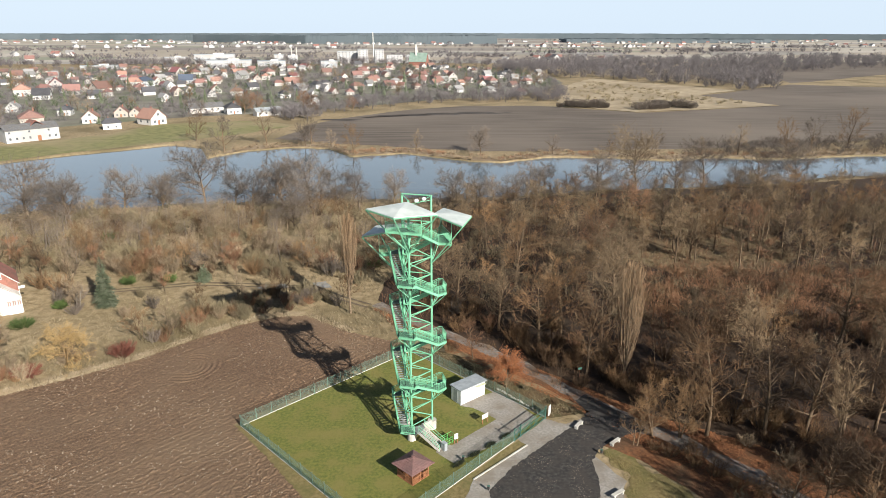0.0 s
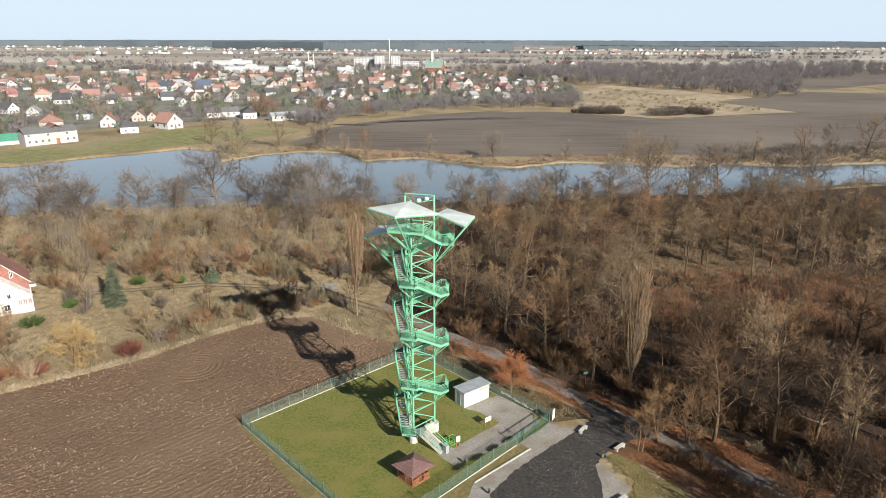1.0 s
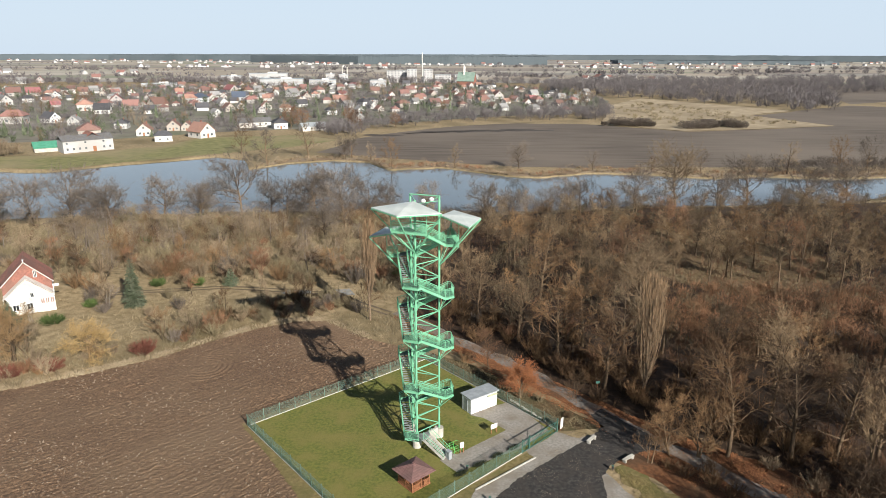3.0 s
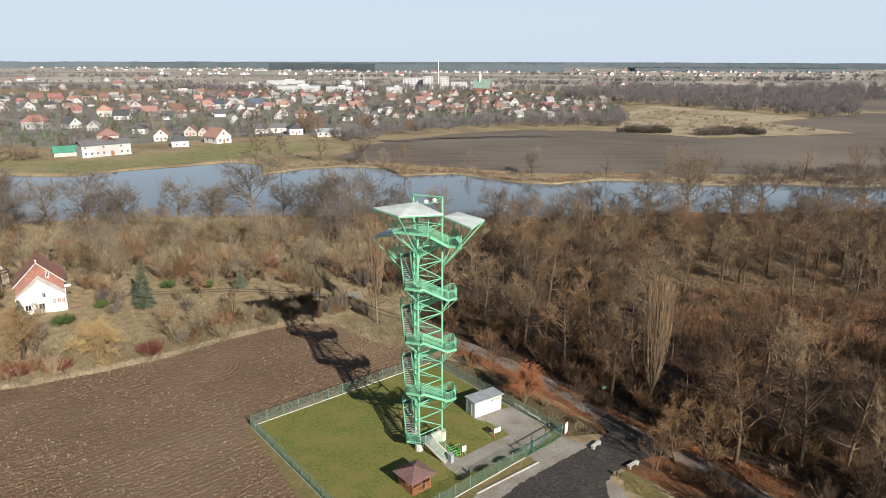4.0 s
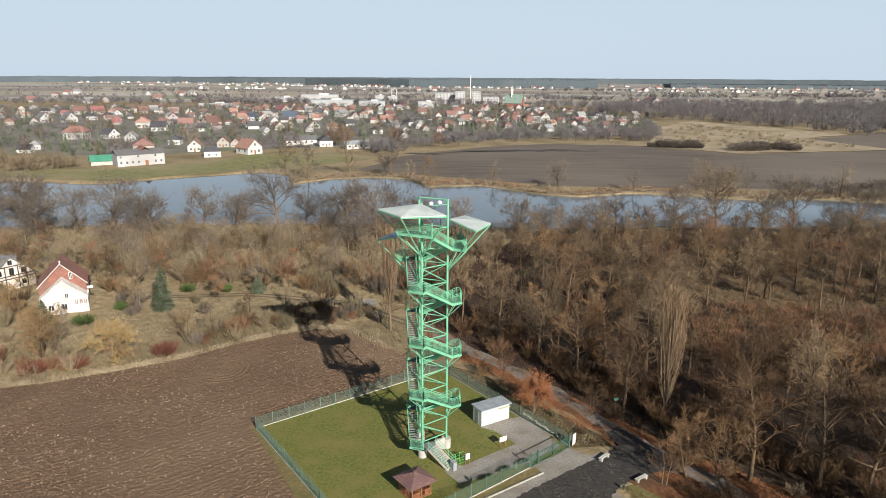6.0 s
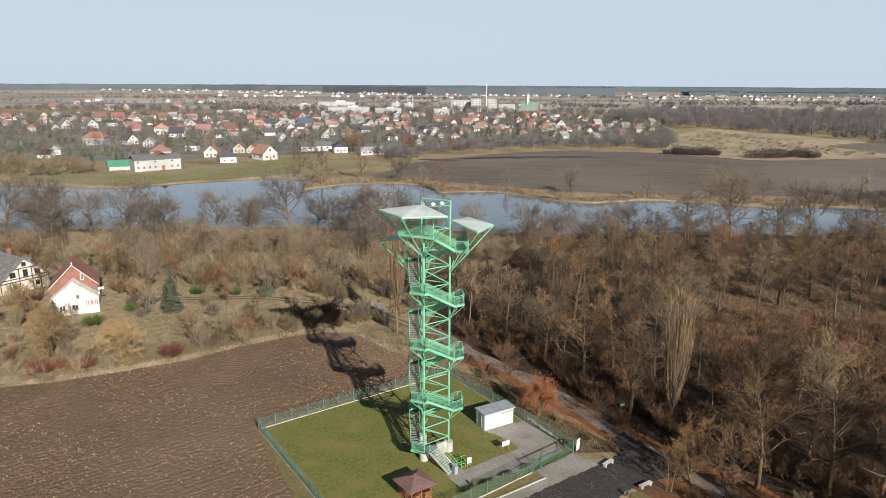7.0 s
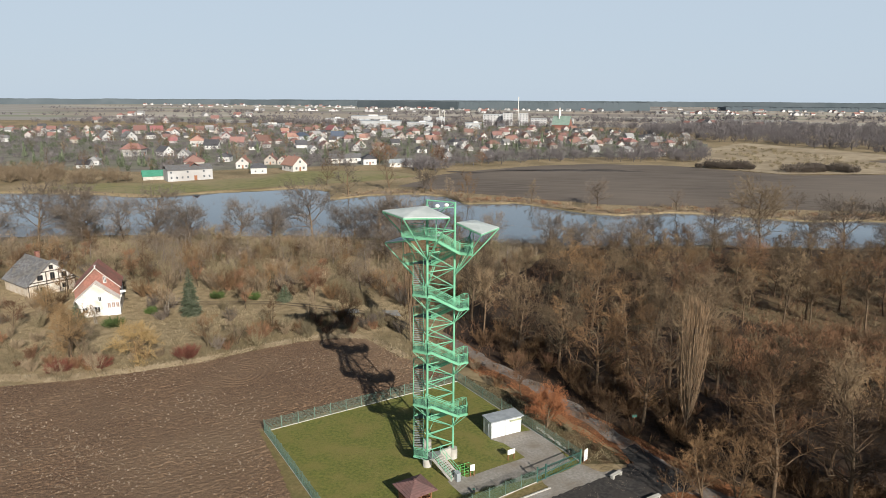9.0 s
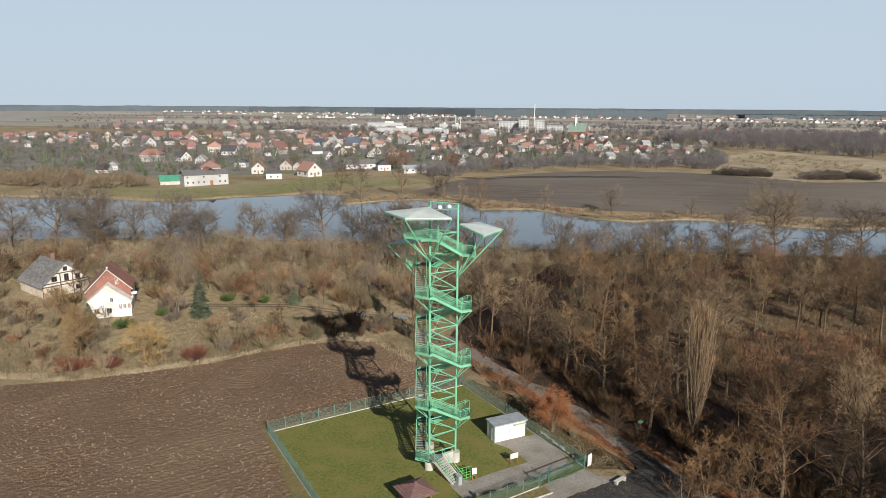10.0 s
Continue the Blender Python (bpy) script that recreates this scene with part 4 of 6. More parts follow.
for i in range(44):
    x = rng.uniform(-160, 120)
    plant(SALLOWS[rng.randrange(3)], x, near_bank(x) - rng.uniform(1.5, 11), rng.uniform(0.5, 1.0), rng.uniform(0, 360), "sallow_bush", "rounded leafless sallow bush at the water's edge", "shrub", "sallows by the river")
sallow_spots = 0
while sallow_spots < 64:
    x, y = rng.uniform(-135, -5), rng.uniform(128, 186)
    if not inside(x, y, SCRUB) or any(inside(x, y, c) for c in CLEAR):
        continue
    sallow_spots += 1
    plant(SALLOWS[rng.choice((0, 0, 1, 1, 2))], x, y, rng.uniform(0.7, 1.25), rng.uniform(0, 360), "sallow_bush", "rounded leafless sallow bush in the river scrub", "shrub", "sallows by the river")

# ---- the houses near the scrub ----
def window(parent, m, w, h, glass=None, frame_mat=None):
    """Frame and pane set into a wall; m places its middle, facing -y."""
    fr = Geo()
    for x, z, a, b in ((-w / 2, 0, 0.09, h + 0.09), (w / 2, 0, 0.09, h + 0.09), (0, -h / 2, w, 0.09), (0, h / 2, w, 0.09), (0, 0, 0.06, h)):
        fr.box((x, -0.04, z), (a, 0.1, b))
    win = part("window", fr, frame_mat or M_sheet, parent)
    win.matrix_basis = m
    part("pane", Geo().box((0, -0.012, 0), (w, 0.03, h)), glass or M_dark, win)
    return win


def gable_roof(w, d, z, rise, over=0.4, th=0.18, hip=0.0):
    """Ridge along y; w across x, d along y; hip pulls the ridge ends in."""
    a, b = w / 2 + over, d / 2 + over
    drop = rise * over / (w / 2)
    ze, zr = z - drop, z + rise
    v = [(-a, -b, ze), (a, -b, ze), (a, b, ze), (-a, b, ze), (0, -b + hip, zr), (0, b - hip, zr)]
    v += [(x, y, h - th) for x, y, h in v]
    f = [(0, 4, 5, 3), (1, 2, 5, 4), (6, 9, 11, 10), (7, 10, 11, 8), (0, 3, 9, 6), (1, 7, 8, 2)]
    if hip:
        f += [(0, 1, 4), (2, 3, 5), (6, 10, 7), (8, 11, 9), (0, 6, 7, 1), (2, 8, 9, 3)]
    else:
        f += [(0, 6, 10, 4), (4, 10, 7, 1), (2, 8, 11, 5), (5, 11, 9, 3)]
    return Geo().add(v, f)


def gable_wall(w, d, z, rise):
    """Walls up to the eaves with gable ends."""
    a, b = w / 2, d / 2
    v = [(-a, -b, -0.3), (a, -b, -0.3), (a, b, -0.3), (-a, b, -0.3), (-a, -b, z), (a, -b, z), (a, b, z), (-a, b, z), (0, -b, z + rise - 0.02), (0, b, z + rise - 0.02)]
    return Geo().add(v, [(0, 1, 5, 8, 4), (1, 2, 6, 5), (2, 3, 7, 9, 6), (3, 0, 4, 7), (0, 3, 2, 1)])


M_slate = material("grey_slate", (0.10, 0.105, 0.115), (0.19, 0.195, 0.205), 2.0, rough=0.7, c3=(0.14, 0.13, 0.12), big=0.5)
M_timber = material("dark_timber", (0.05, 0.04, 0.032), (0.11, 0.085, 0.065), 3.0)
M_oldplaster = material("stained_plaster", (0.66, 0.64, 0.61), (0.80, 0.78, 0.75), 0.9, rough=0.9, c3=(0.55, 0.50, 0.43), big=0.5)
RY = Matrix.Rotation(math.pi / 2, 4, "Z")
wh = thing("white_house", pose(-88.1, 118.5, swell(-88.1, 118.5), 0, 0, 36.0), "white plastered house with red-brown tiled gable and roof", "house")
part("wall", gable_wall(8.4, 8.5, 5.4, 4.2), M_brick, wh, "red-brown tile-hung gable")
part("roof", gable_roof(8.4, 8.5, 5.4, 4.2, 0.35), M_brick, wh)
lw = part("lower_wall", Geo().box((0, 0, 1.5), (8.5, 8.6, 3.8)), M_white, wh)
part("front_wing", gable_wall(8.3, 3.6, 3.3, 3.6), M_oldplaster, wh, "stained white gable wall").matrix_basis = Matrix.Translation((-0.05, -5.3, 0))
part("wing_roof", gable_roof(8.3, 3.0, 3.3, 3.6, 0.05, 0.1), M_oldplaster, wh, "pale stained wing roof").matrix_basis = Matrix.Translation((-0.05, -5.2, 0.08))
vg = Geo()
for s in (-1, 1):
    vg.bar((0, -4.64, 9.66), (s * 4.55, -4.64, 5.04), 0.06, 0.10)
part("bargeboard", vg, M_sheet, wh, "white bargeboards")
part("verandah", Geo().box((3.0, -6.3, 1.5), (2.5, 2.2, 3.0)).box((3.0, -6.3, 3.06), (2.75, 2.4, 0.12)), M_white, wh)
M_pinkpane = material("faded_pink_blind", (0.24, 0.165, 0.145), (0.36, 0.26, 0.23), 2.0, rough=0.4)
for x in (2.2, 3.0, 3.8):
    window(wh, pose(x, -7.42, 2.25), 0.66, 1.15, M_pinkpane)
part("satellite_arm", Geo().bar((4.2, -3.9, 4.0), (5.3, -4.1, 4.1), 0.16, 0.5), M_sheet, wh, "white box on the side wall")
window(wh, pose(0.0, -7.11, 1.5), 1.0, 1.2)
window(wh, pose(-2.3, -7.11, 1.5), 1.0, 1.2)
window(wh, pose(0.6, -7.11, 3.7), 0.6, 1.0)
window(wh, pose(1.6, -4.26, 7.0), 0.5, 1.3)
for y in (-2.5, 0.5, 3):
    window(wh, pose(4.26, y, 3.2, 0, 0, 90), 1.0, 1.2)
part("vent_pipe", Geo().bar((0, -3.9, 8.6), (0, -3.9, 10.05), 0.18, sides=8).bar((-0.2, -3.9, 10.0), (0.2, -3.9, 10.0), 0.14, sides=8), M_sheet, wh)

M_oldslate = material("weathered_slate", (0.13, 0.13, 0.135), (0.25, 0.25, 0.255), 1.6, rough=0.75, c3=(0.20, 0.185, 0.165), big=0.45)
M_clay = material("bare_clay_infill", (0.46, 0.38, 0.29), (0.58, 0.50, 0.40), 1.4, rough=0.95, c3=(0.64, 0.60, 0.54), big=0.6)
dh = thing("derelict_house", pose(-111.4, 126.8, swell(-111.4, 126.8), 0, 0, 67.0), "derelict half-timbered house with weathered grey slate roof", "house")
part("wall", gable_wall(10.4, 12.0, 3.1, 4.5), M_oldplaster, dh)
part("lower_wall", Geo().box((0, 0, 1.1), (10.5, 12.1, 2.8)), M_clay, dh, "bare clay infill below the beam")
part("roof", gable_roof(10.4, 12.0, 3.1, 4.5, 0.55, 0.2), M_oldslate, dh, "weathered grey slate roof with slipped slates")
sl = Geo()
r = random.Random(90)
for i in range(230):
    u, y = r.uniform(0.06, 0.95), r.uniform(-6.2, 6.2)
    sg = r.choice((-1, 1))
    x, z = sg * 5.2 * u, 7.66 - 4.5 * u
    n, d = Vector((sg * 0.654, 0, 0.756)), Vector((sg * 0.756, 0, -0.654))
    c, w, h = Vector((x, y, z)) + n * 0.04, r.uniform(0.2, 0.55), r.uniform(0.12, 0.3)
    c2 = [c + Vector((0, p * w, 0)) + d * (q * h) + n * (0.03 if q > 0 else 0) for p, q in ((-1, -1), (1, -1), (1, 1), (-1, 1))]
    sl.add(c2 + [v - n * 0.05 for v in c2], [(0, 1, 2, 3), (0, 4, 5, 1), (1, 5, 6, 2), (2, 6, 7, 3), (3, 7, 4, 0)])
part("slate_cover", sl, M_slate, dh, "darker slipped slates")
tb = Geo()
for z, hw in ((2.5, 5.2), (3.15, 5.1), (5.3, 2.6)):
    tb.box((0, -6.06, z), (2 * hw, 0.12, 0.2))
for x, z0, z1 in ((-5.1, 0, 3.2), (-1.15, 0, 5.3), (1.55, 0, 5.3), (5.1, 0, 3.2), (-3.2, 0, 2.5), (3.3, 0, 2.5)):
    tb.bar((x, -6.06, z0), (x, -6.06, z1), 0.17)
part("timber_frame", tb, M_timber, dh, "dark exposed timbers")
for x, z, w, h in ((0.1, 6.15, 0.8, 0.9), (-2.45, 4.1, 1.1, 1.1), (0.2, 4.1, 0.9, 1.6), (2.7, 4.0, 1.0, 1.1), (-2.3, 1.4, 0.7, 1.0), (2.5, 1.4, 0.8, 1.0)):
    window(dh, pose(x, -6.03, z), w, h, None, M_timber)
part("chimney", Geo().box((1.0, 2.5, 7.2), (0.8, 0.8, 2.2)).box((1.0, 2.5, 8.35), (0.95, 0.95, 0.15)), M_brick, dh)
part("dormer", Geo().box((3.2, 1.0, 5.0), (2.0, 2.6, 1.4)).box((3.2, 1.0, 5.76), (2.5, 3.0, 0.14)), M_oldslate, dh)

# ---- conifer, poplars, coloured shrubs of the garden ----
M_needle = material("blue_green_needles", (0.040, 0.058, 0.028), (0.098, 0.122, 0.070), 1.5, spread=0.15, c3=(0.150, 0.168, 0.115), big=0.8)
M_yew = material("dark_evergreen_leaves", (0.020, 0.028, 0.014), (0.048, 0.058, 0.030), 2.0)
M_juniper = material("green_juniper", (0.05, 0.085, 0.02), (0.10, 0.145, 0.04), 1.5, spread=0.2)


def conifer(x, y, h, w, seed, label, mat=None):
    r = random.Random(seed)
    t = thing("spruce", pose(x, y, ground_z(x, y)), label, "tree")
    part("trunk", Geo().bar((0, 0, -0.2), (0, 0, h * 0.95), 0.28, sides=7), M_bark, t)
    g = Geo()
    tiers = int(h * 2.6)
    for i in range(tiers):
        u = i / tiers
        z = 0.35 + (h - 0.5) * u
        rad = w * (1 - u) ** 0.85 * r.uniform(0.85, 1.1) + 0.12
        nb = max(5, int(15 * (1 - u) + 5))
        for k in range(nb):
            a = 2 * math.pi * (k + r.random()) / nb
            d = Vector((math.cos(a), math.sin(a), r.uniform(-0.45, -0.1))).normalized()
            ln = rad * r.uniform(0.75, 1.15)
            p = Vector((0, 0, z))
            s = Vector((-d.y, d.x, 0)).normalized()
            for q in range(7):
                v = 0.25 + 0.75 * q / 6
                c = p + d * (ln * v)
                for sg2 in (-1, 1):
                    e = (d * 0.6 + s * sg2 * r.uniform(0.5, 1.0) + Vector((0, 0, r.uniform(-0.35, 0.25)))).normalized()
                    twig(g, c, e, ln * 0.32 * r.uniform(0.7, 1.2) + 0.1, 0.07, r)
            twig(g, p + d * ln * 0.3, d, ln * 0.8, 0.08, r)
    part("crown", g, mat or M_needle, t)
    return t


conifer(-65.9, 118.1, 10.6, 1.95, 1, "tall dense blue-green spruce in the garden")
conifer(-51.5, 131.5, 4.2, 1.7, 2, "small blue-green spruce beside the track")
conifer(-84.0, 107.5, 3.6, 1.7, 3, "small dark spruce before the white house")
conifer(-86.5, 109.8, 4.0, 1.5, 4, "dark green small conifer by the white house")


M_poplarbark = material("brown_poplar_bark", (0.130, 0.092, 0.058), (0.235, 0.175, 0.118), 2.5)
M_poplar = material("pale_poplar_twigs", (0.24, 0.155, 0.088), (0.35, 0.24, 0.145), 0.8)


def fastigiate(x, y, h, w, start, taper, seed, label):
    """A poplar with upswept stems in a narrow crown."""
    r = random.Random(seed)
    t = thing("poplar", pose(x, y, ground_z(x, y)), label, "tree", "narrow poplars")
    tg, cg = Geo(), Geo()
    trunk = limb(tg, Vector((0, 0, -0.3)), Vector((0, 0, 1)), h * 0.97, 0.24, 0.03, 6, 8, 0.03, r)
    for i in range(96):
        u = start + (0.8 - start) * (i / 96) ** 1.3
        p = Vector((0, 0, h * u * 0.95))
        a = r.uniform(0, 2 * math.pi)
        d = Vector((math.cos(a) * w, math.sin(a) * w, 1)).normalized()
        ln = min(h * 0.55, (h - p.z) * r.uniform(0.8, 1.04)) * (1 - taper * u)
        sub = limb(tg, p, d, ln, 0.045, 0.012, 4, 5, 0.06, r, -0.5)
        for q in range(84):
            v = r.uniform(0.12, 1.0) * 5
            j = min(4, int(v))
            twig(cg, sub[j][0].lerp(sub[j + 1][0], v - j), (around(sub[j][1], radians(r.uniform(4, 26)), r) + Vector((0, 0, 0.5))).normalized(), r.uniform(0.45, 1.0), 0.022, r)
    part("trunk", tg, M_poplarbark, t, smooth=True)
    part("crown", cg, M_poplar, t)


fastigiate(-17.6, 114.6, 21.5, 0.45, 0.2, 0.45, 7, "tall bare poplar with tan upswept branches")
fastigiate(27.8, 88.8, 19.8, 0.5, 0.08, 0.12, 8, "narrow bare poplar with tan upswept branches in the wood")


def fountain_bush(name, x, y, h, w, stems, n, mat, label, category, seed, droop=0.1):
    r = random.Random(seed)
    g = Geo()
    for i in range(stems):
        a = r.uniform(0, 2 * math.pi)
        o = r.random() ** 0.6
        d = Vector((math.cos(a) * o * w / h, math.sin(a) * o * w / h, 1)).normalized()
        st = limb(g, Vector((math.cos(a), math.sin(a), 0)) * r.uniform(0, 0.3) * w + Vector((0, 0, -0.1)), d, h * r.uniform(0.6, 1.0), 0.024, 0.01, 3, 5, 0.1, r, droop)
        for q in range(n * 3 // (2 * stems)):
            v = r.uniform(0.3, 1.0) * 5
            j = min(4, int(v))
            twig(g, st[j][0].lerp(st[j + 1][0], v - j), (around(st[j][1], radians(r.uniform(10, 40)), r) + Vector((0, 0, -droop))).normalized(), r.uniform(0.4, 1.0), 0.015, r)
    ob = part(name, g, mat)
    ob.matrix_basis = pose(x, y, ground_z(x, y))
    return tagged(ob, label, category)


GOLD = tree_meshes("golden_willow", 21, 6.6, 3.6, 0.16, 34, 5200, up=0.05, start=0.18, twig_len=1.0, twig_w=0.016, bark=M_twig_amber, fine=M_twig_gold, stems=2, dome=True)
plant(GOLD, -60.6, 94.2, 1.0, 0, "willow_tree", "golden-twigged willow at the field's edge", "tree")
AMBER = tree_meshes("amber_willow", 25, 8.5, 3.2, 0.16, 34, 4600, up=0.15, start=0.15, twig_len=0.9, twig_w=0.016, bark=M_bark, fine=M_twig_amber, stems=3, dome=True)
plant(AMBER, -73.0, 93.0, 1.0, 0, "willow_tree", "amber-twigged bare willow in rough grass", "tree")
plant(AMBER, -76.6, 97.5, 0.8, 120, "willow_tree", "amber-twigged bare willow in rough grass", "tree")
plant(AMBER, -93.5, 109.5, 0.75, 220, "willow_tree", "amber-twigged bare willow beside the derelict house", "tree")
fountain_bush("dogwood", -53.0, 97.2, 2.5, 2.9, 110, 3000, M_twig_crimson, "crimson-twigged dogwood bush at the field's edge", "shrub", 22, 0.02)
fountain_bush("dogwood", -65.0, 90.4, 2.0, 2.8, 110, 2600, M_twig_crimson, "dark red dogwood thicket at the field's edge", "shrub", 23, 0.02)
fountain_bush("dogwood", -70.0, 87.6, 2.0, 3.0, 90, 2400, M_twig_crimson, "dull red dogwood thicket in dry grass", "shrub", 24, 0.02)
for i, (x, y, h, w) in enumerate(((-76.4, 108.2, 2.0, 2.7), (-74.2, 116.9, 1.4, 1.6), (-67.0, 129.6, 1.7, 2.0), (-85.5, 160.0, 2.2, 2.2), (-58.5, 131.0, 1.5, 1.6), (-15.5, 140.5, 1.5, 2.0))):
    fountain_bush("juniper", x, y, h, w, 90, 2600, M_juniper, "low spreading green juniper bush", "shrub", 30 + i, 0.05)

# beech that has kept its copper leaves, and lone trees near the car park
BEECH = tree_meshes("beech", 80, 5.6, 3.6, 0.12, 24, 300, up=0.15, start=0.06)
bt = plant(BEECH, 9.6, 87.2, 0.95, 30, "beech_tree", "small beech holding copper-brown winter leaves", "tree")
lg = Geo()
r = random.Random(81)
src = BEECH[1].vertices
for i in range(8000):
    c = Vector(src[r.randrange(len(src))].co) + Vector((r.gauss(0, 0.22), r.gauss(0, 0.22), r.gauss(0, 0.2)))
    d = Vector((r.uniform(-1, 1), r.uniform(-1, 1), r.uniform(-0.6, 0.6))).normalized()
    s = Vector((-d.y, d.x, r.uniform(-0.5, 0.5))).normalized()
    k = len(lg.v)
    lg.v.extend((tuple(c), tuple(c + d * 0.1 + s * 0.06), tuple(c + d * 0.2), tuple(c + d * 0.1 - s * 0.06)))
    lg.f.append((k, k + 1, k + 2, k + 3))
part("leaves", lg, M_beech, bt, "copper-brown dead leaves")
FRUIT = tree_meshes("fruit_tree", 88, 4.4, 2.0, 0.13, 12, 700, up=0.3, start=0.3, bark=M_palebark, fine=M_twig_tan, twig_len=0.5, twig_w=0.014, stems=2)
plant(FRUIT, -81.0, 108.6, 0.9, 20, "fruit_tree", "small white-barked bare tree before the house", "tree")
plant(FRUIT, -70.5, 116.2, 1.25, 200, "fruit_tree", "old pale-barked fruit tree in the garden", "tree")
ROADSIDE = tree_meshes("roadside_tree", 85, 8.8, 3.4, 0.14, 27, 4400, up=0.55, start=0.12, fine=M_twig, twig_len=0.55, twig_w=0.018, stems=3, dome=True)
plant(ROADSIDE, 28.2, 74.6, 0.9, 10, "roadside_tree", "spreading leafless tree with brown twigs", "tree")
plant(ROADSIDE, 31.6, 74.9, 1.0, 140, "roadside_tree", "spreading leafless tree with brown twigs", "tree")
plant(SAPS[1], 25.1, 72.7, 0.8, 0, "young_tree", "slim bare young tree at the car park", "tree")
plant(SAPS[0], 5.0, 96.4, 0.9, 70, "young_tree", "slim bare young tree beside the track", "tree")
plant(SAPS[1], 17.6, 88.0, 0.6, 20, "young_tree", "slim bare young tree beside the track", "tree")

# ---- beyond the river: fields, meadow, town, far woods ----
M_tanfield = material("pale_tan_grass", (0.31, 0.25, 0.165), (0.45, 0.37, 0.255), 0.12, c3=(0.25, 0.20, 0.13), big=0.02)
# Far fields greyed and paled: distance haze put into their colour
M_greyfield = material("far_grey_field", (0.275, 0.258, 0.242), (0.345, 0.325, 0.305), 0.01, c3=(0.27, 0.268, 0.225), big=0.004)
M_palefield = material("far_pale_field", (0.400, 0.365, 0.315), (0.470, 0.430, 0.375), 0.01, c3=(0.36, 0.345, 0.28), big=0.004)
# Far twigs cooled to purple-grey, with haze in the colour
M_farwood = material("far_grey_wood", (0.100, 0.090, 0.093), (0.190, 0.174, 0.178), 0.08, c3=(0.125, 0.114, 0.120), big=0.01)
# Pine green shifted to blue-grey: the haze is painted in
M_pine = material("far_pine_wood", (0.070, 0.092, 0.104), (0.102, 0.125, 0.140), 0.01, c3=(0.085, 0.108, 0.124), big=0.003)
M_darkclump = material("dark_thicket_twigs", (0.078, 0.063, 0.052), (0.135, 0.111, 0.092), 0.2)
# Panes lightened to grey-blue, a sky reflection held in the colour
M_glasswin = material("grey_window_glass", (0.09, 0.10, 0.115), (0.16, 0.175, 0.19), 0.5, rough=0.2)
M_puddle = material("wet_dark_soil", (0.050, 0.040, 0.034), (0.080, 0.066, 0.057), 0.1, rough=0.75)
patch("far_field", [(-84, 324), (-74, 380), (-57, 409), (-24, 448), (18.5, 473), (67, 473), (106, 449), (128, 434), (179, 450), (242, 478), (212, 550), (346, 668), (415, 635), (800, 760), (900, 640), (420, 420), (270, 352), (158, 302), (108, 297), (55, 291), (17, 290), (-20, 301), (-47, 309)],
      0.05, M_farsoil, "broad dark ploughed field beyond the river", "field", 8, 3.0)
patch("far_field", [(353, 682), (551, 830), (900, 1100), (1300, 1250), (746, 1155), (560, 1140), (480, 1000), (410, 850)], 0.05, M_farsoil, "far dark ploughed field", "field", 12, 4.0)
patch("wet_patch", [(-52, 405), (-30, 412), (-5, 421), (30, 427), (45, 434), (20, 437), (-10, 431), (-40, 420)], 0.08, M_puddle, "wet dark hollow in the ploughed field", "field", 3, 6.0)
patch("wet_patch", [(-75, 396), (-55, 392), (-48, 398), (-70, 402)], 0.08, M_puddle, "wet dark hollow in the ploughed field", "field", 3, 1.5)
patch("meadow", [(-246, 272), (-234, 270), (-212, 268), (-181, 266), (-163, 287), (-131, 316), (-100, 345), (-84, 372), (-110, 392), (-163, 378), (-172, 340), (-190, 318), (-207, 302), (-232, 297), (-248, 288)], 0.06, M_meadow, "green riverside meadow below the village", "meadow", 5, 2.0)
patch("tan_meadow", [(106, 451), (128, 436), (179, 452), (240, 479), (210, 551), (262, 600), (166, 744), (112, 640), (100, 560), (85, 500)], 0.30, M_tanfield, "pale dry grassland beyond the field", "meadow", 8, 4.0)
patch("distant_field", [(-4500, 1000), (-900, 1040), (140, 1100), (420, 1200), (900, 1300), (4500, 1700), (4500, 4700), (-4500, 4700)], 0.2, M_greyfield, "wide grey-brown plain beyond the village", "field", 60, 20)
# Crop colours of the plain, greyed for haze as well
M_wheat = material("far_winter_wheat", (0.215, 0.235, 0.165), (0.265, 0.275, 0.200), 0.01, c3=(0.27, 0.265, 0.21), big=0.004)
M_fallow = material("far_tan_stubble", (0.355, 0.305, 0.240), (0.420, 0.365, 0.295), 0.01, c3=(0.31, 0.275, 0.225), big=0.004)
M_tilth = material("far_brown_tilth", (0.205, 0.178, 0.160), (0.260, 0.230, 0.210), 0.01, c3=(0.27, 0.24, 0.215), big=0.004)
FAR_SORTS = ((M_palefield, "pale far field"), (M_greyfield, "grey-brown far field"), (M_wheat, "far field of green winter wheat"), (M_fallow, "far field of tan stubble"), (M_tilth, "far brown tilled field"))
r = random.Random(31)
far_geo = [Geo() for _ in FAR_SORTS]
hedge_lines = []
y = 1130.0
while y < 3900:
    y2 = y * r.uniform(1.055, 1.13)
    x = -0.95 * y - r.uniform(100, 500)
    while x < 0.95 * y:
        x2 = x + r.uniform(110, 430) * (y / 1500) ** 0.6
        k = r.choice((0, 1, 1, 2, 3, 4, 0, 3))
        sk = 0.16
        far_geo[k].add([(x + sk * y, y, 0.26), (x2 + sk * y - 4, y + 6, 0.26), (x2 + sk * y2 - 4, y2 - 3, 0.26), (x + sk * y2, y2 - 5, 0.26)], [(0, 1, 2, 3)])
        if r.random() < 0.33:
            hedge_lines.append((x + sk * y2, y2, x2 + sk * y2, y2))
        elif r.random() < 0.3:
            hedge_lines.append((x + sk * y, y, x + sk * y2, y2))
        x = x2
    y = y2
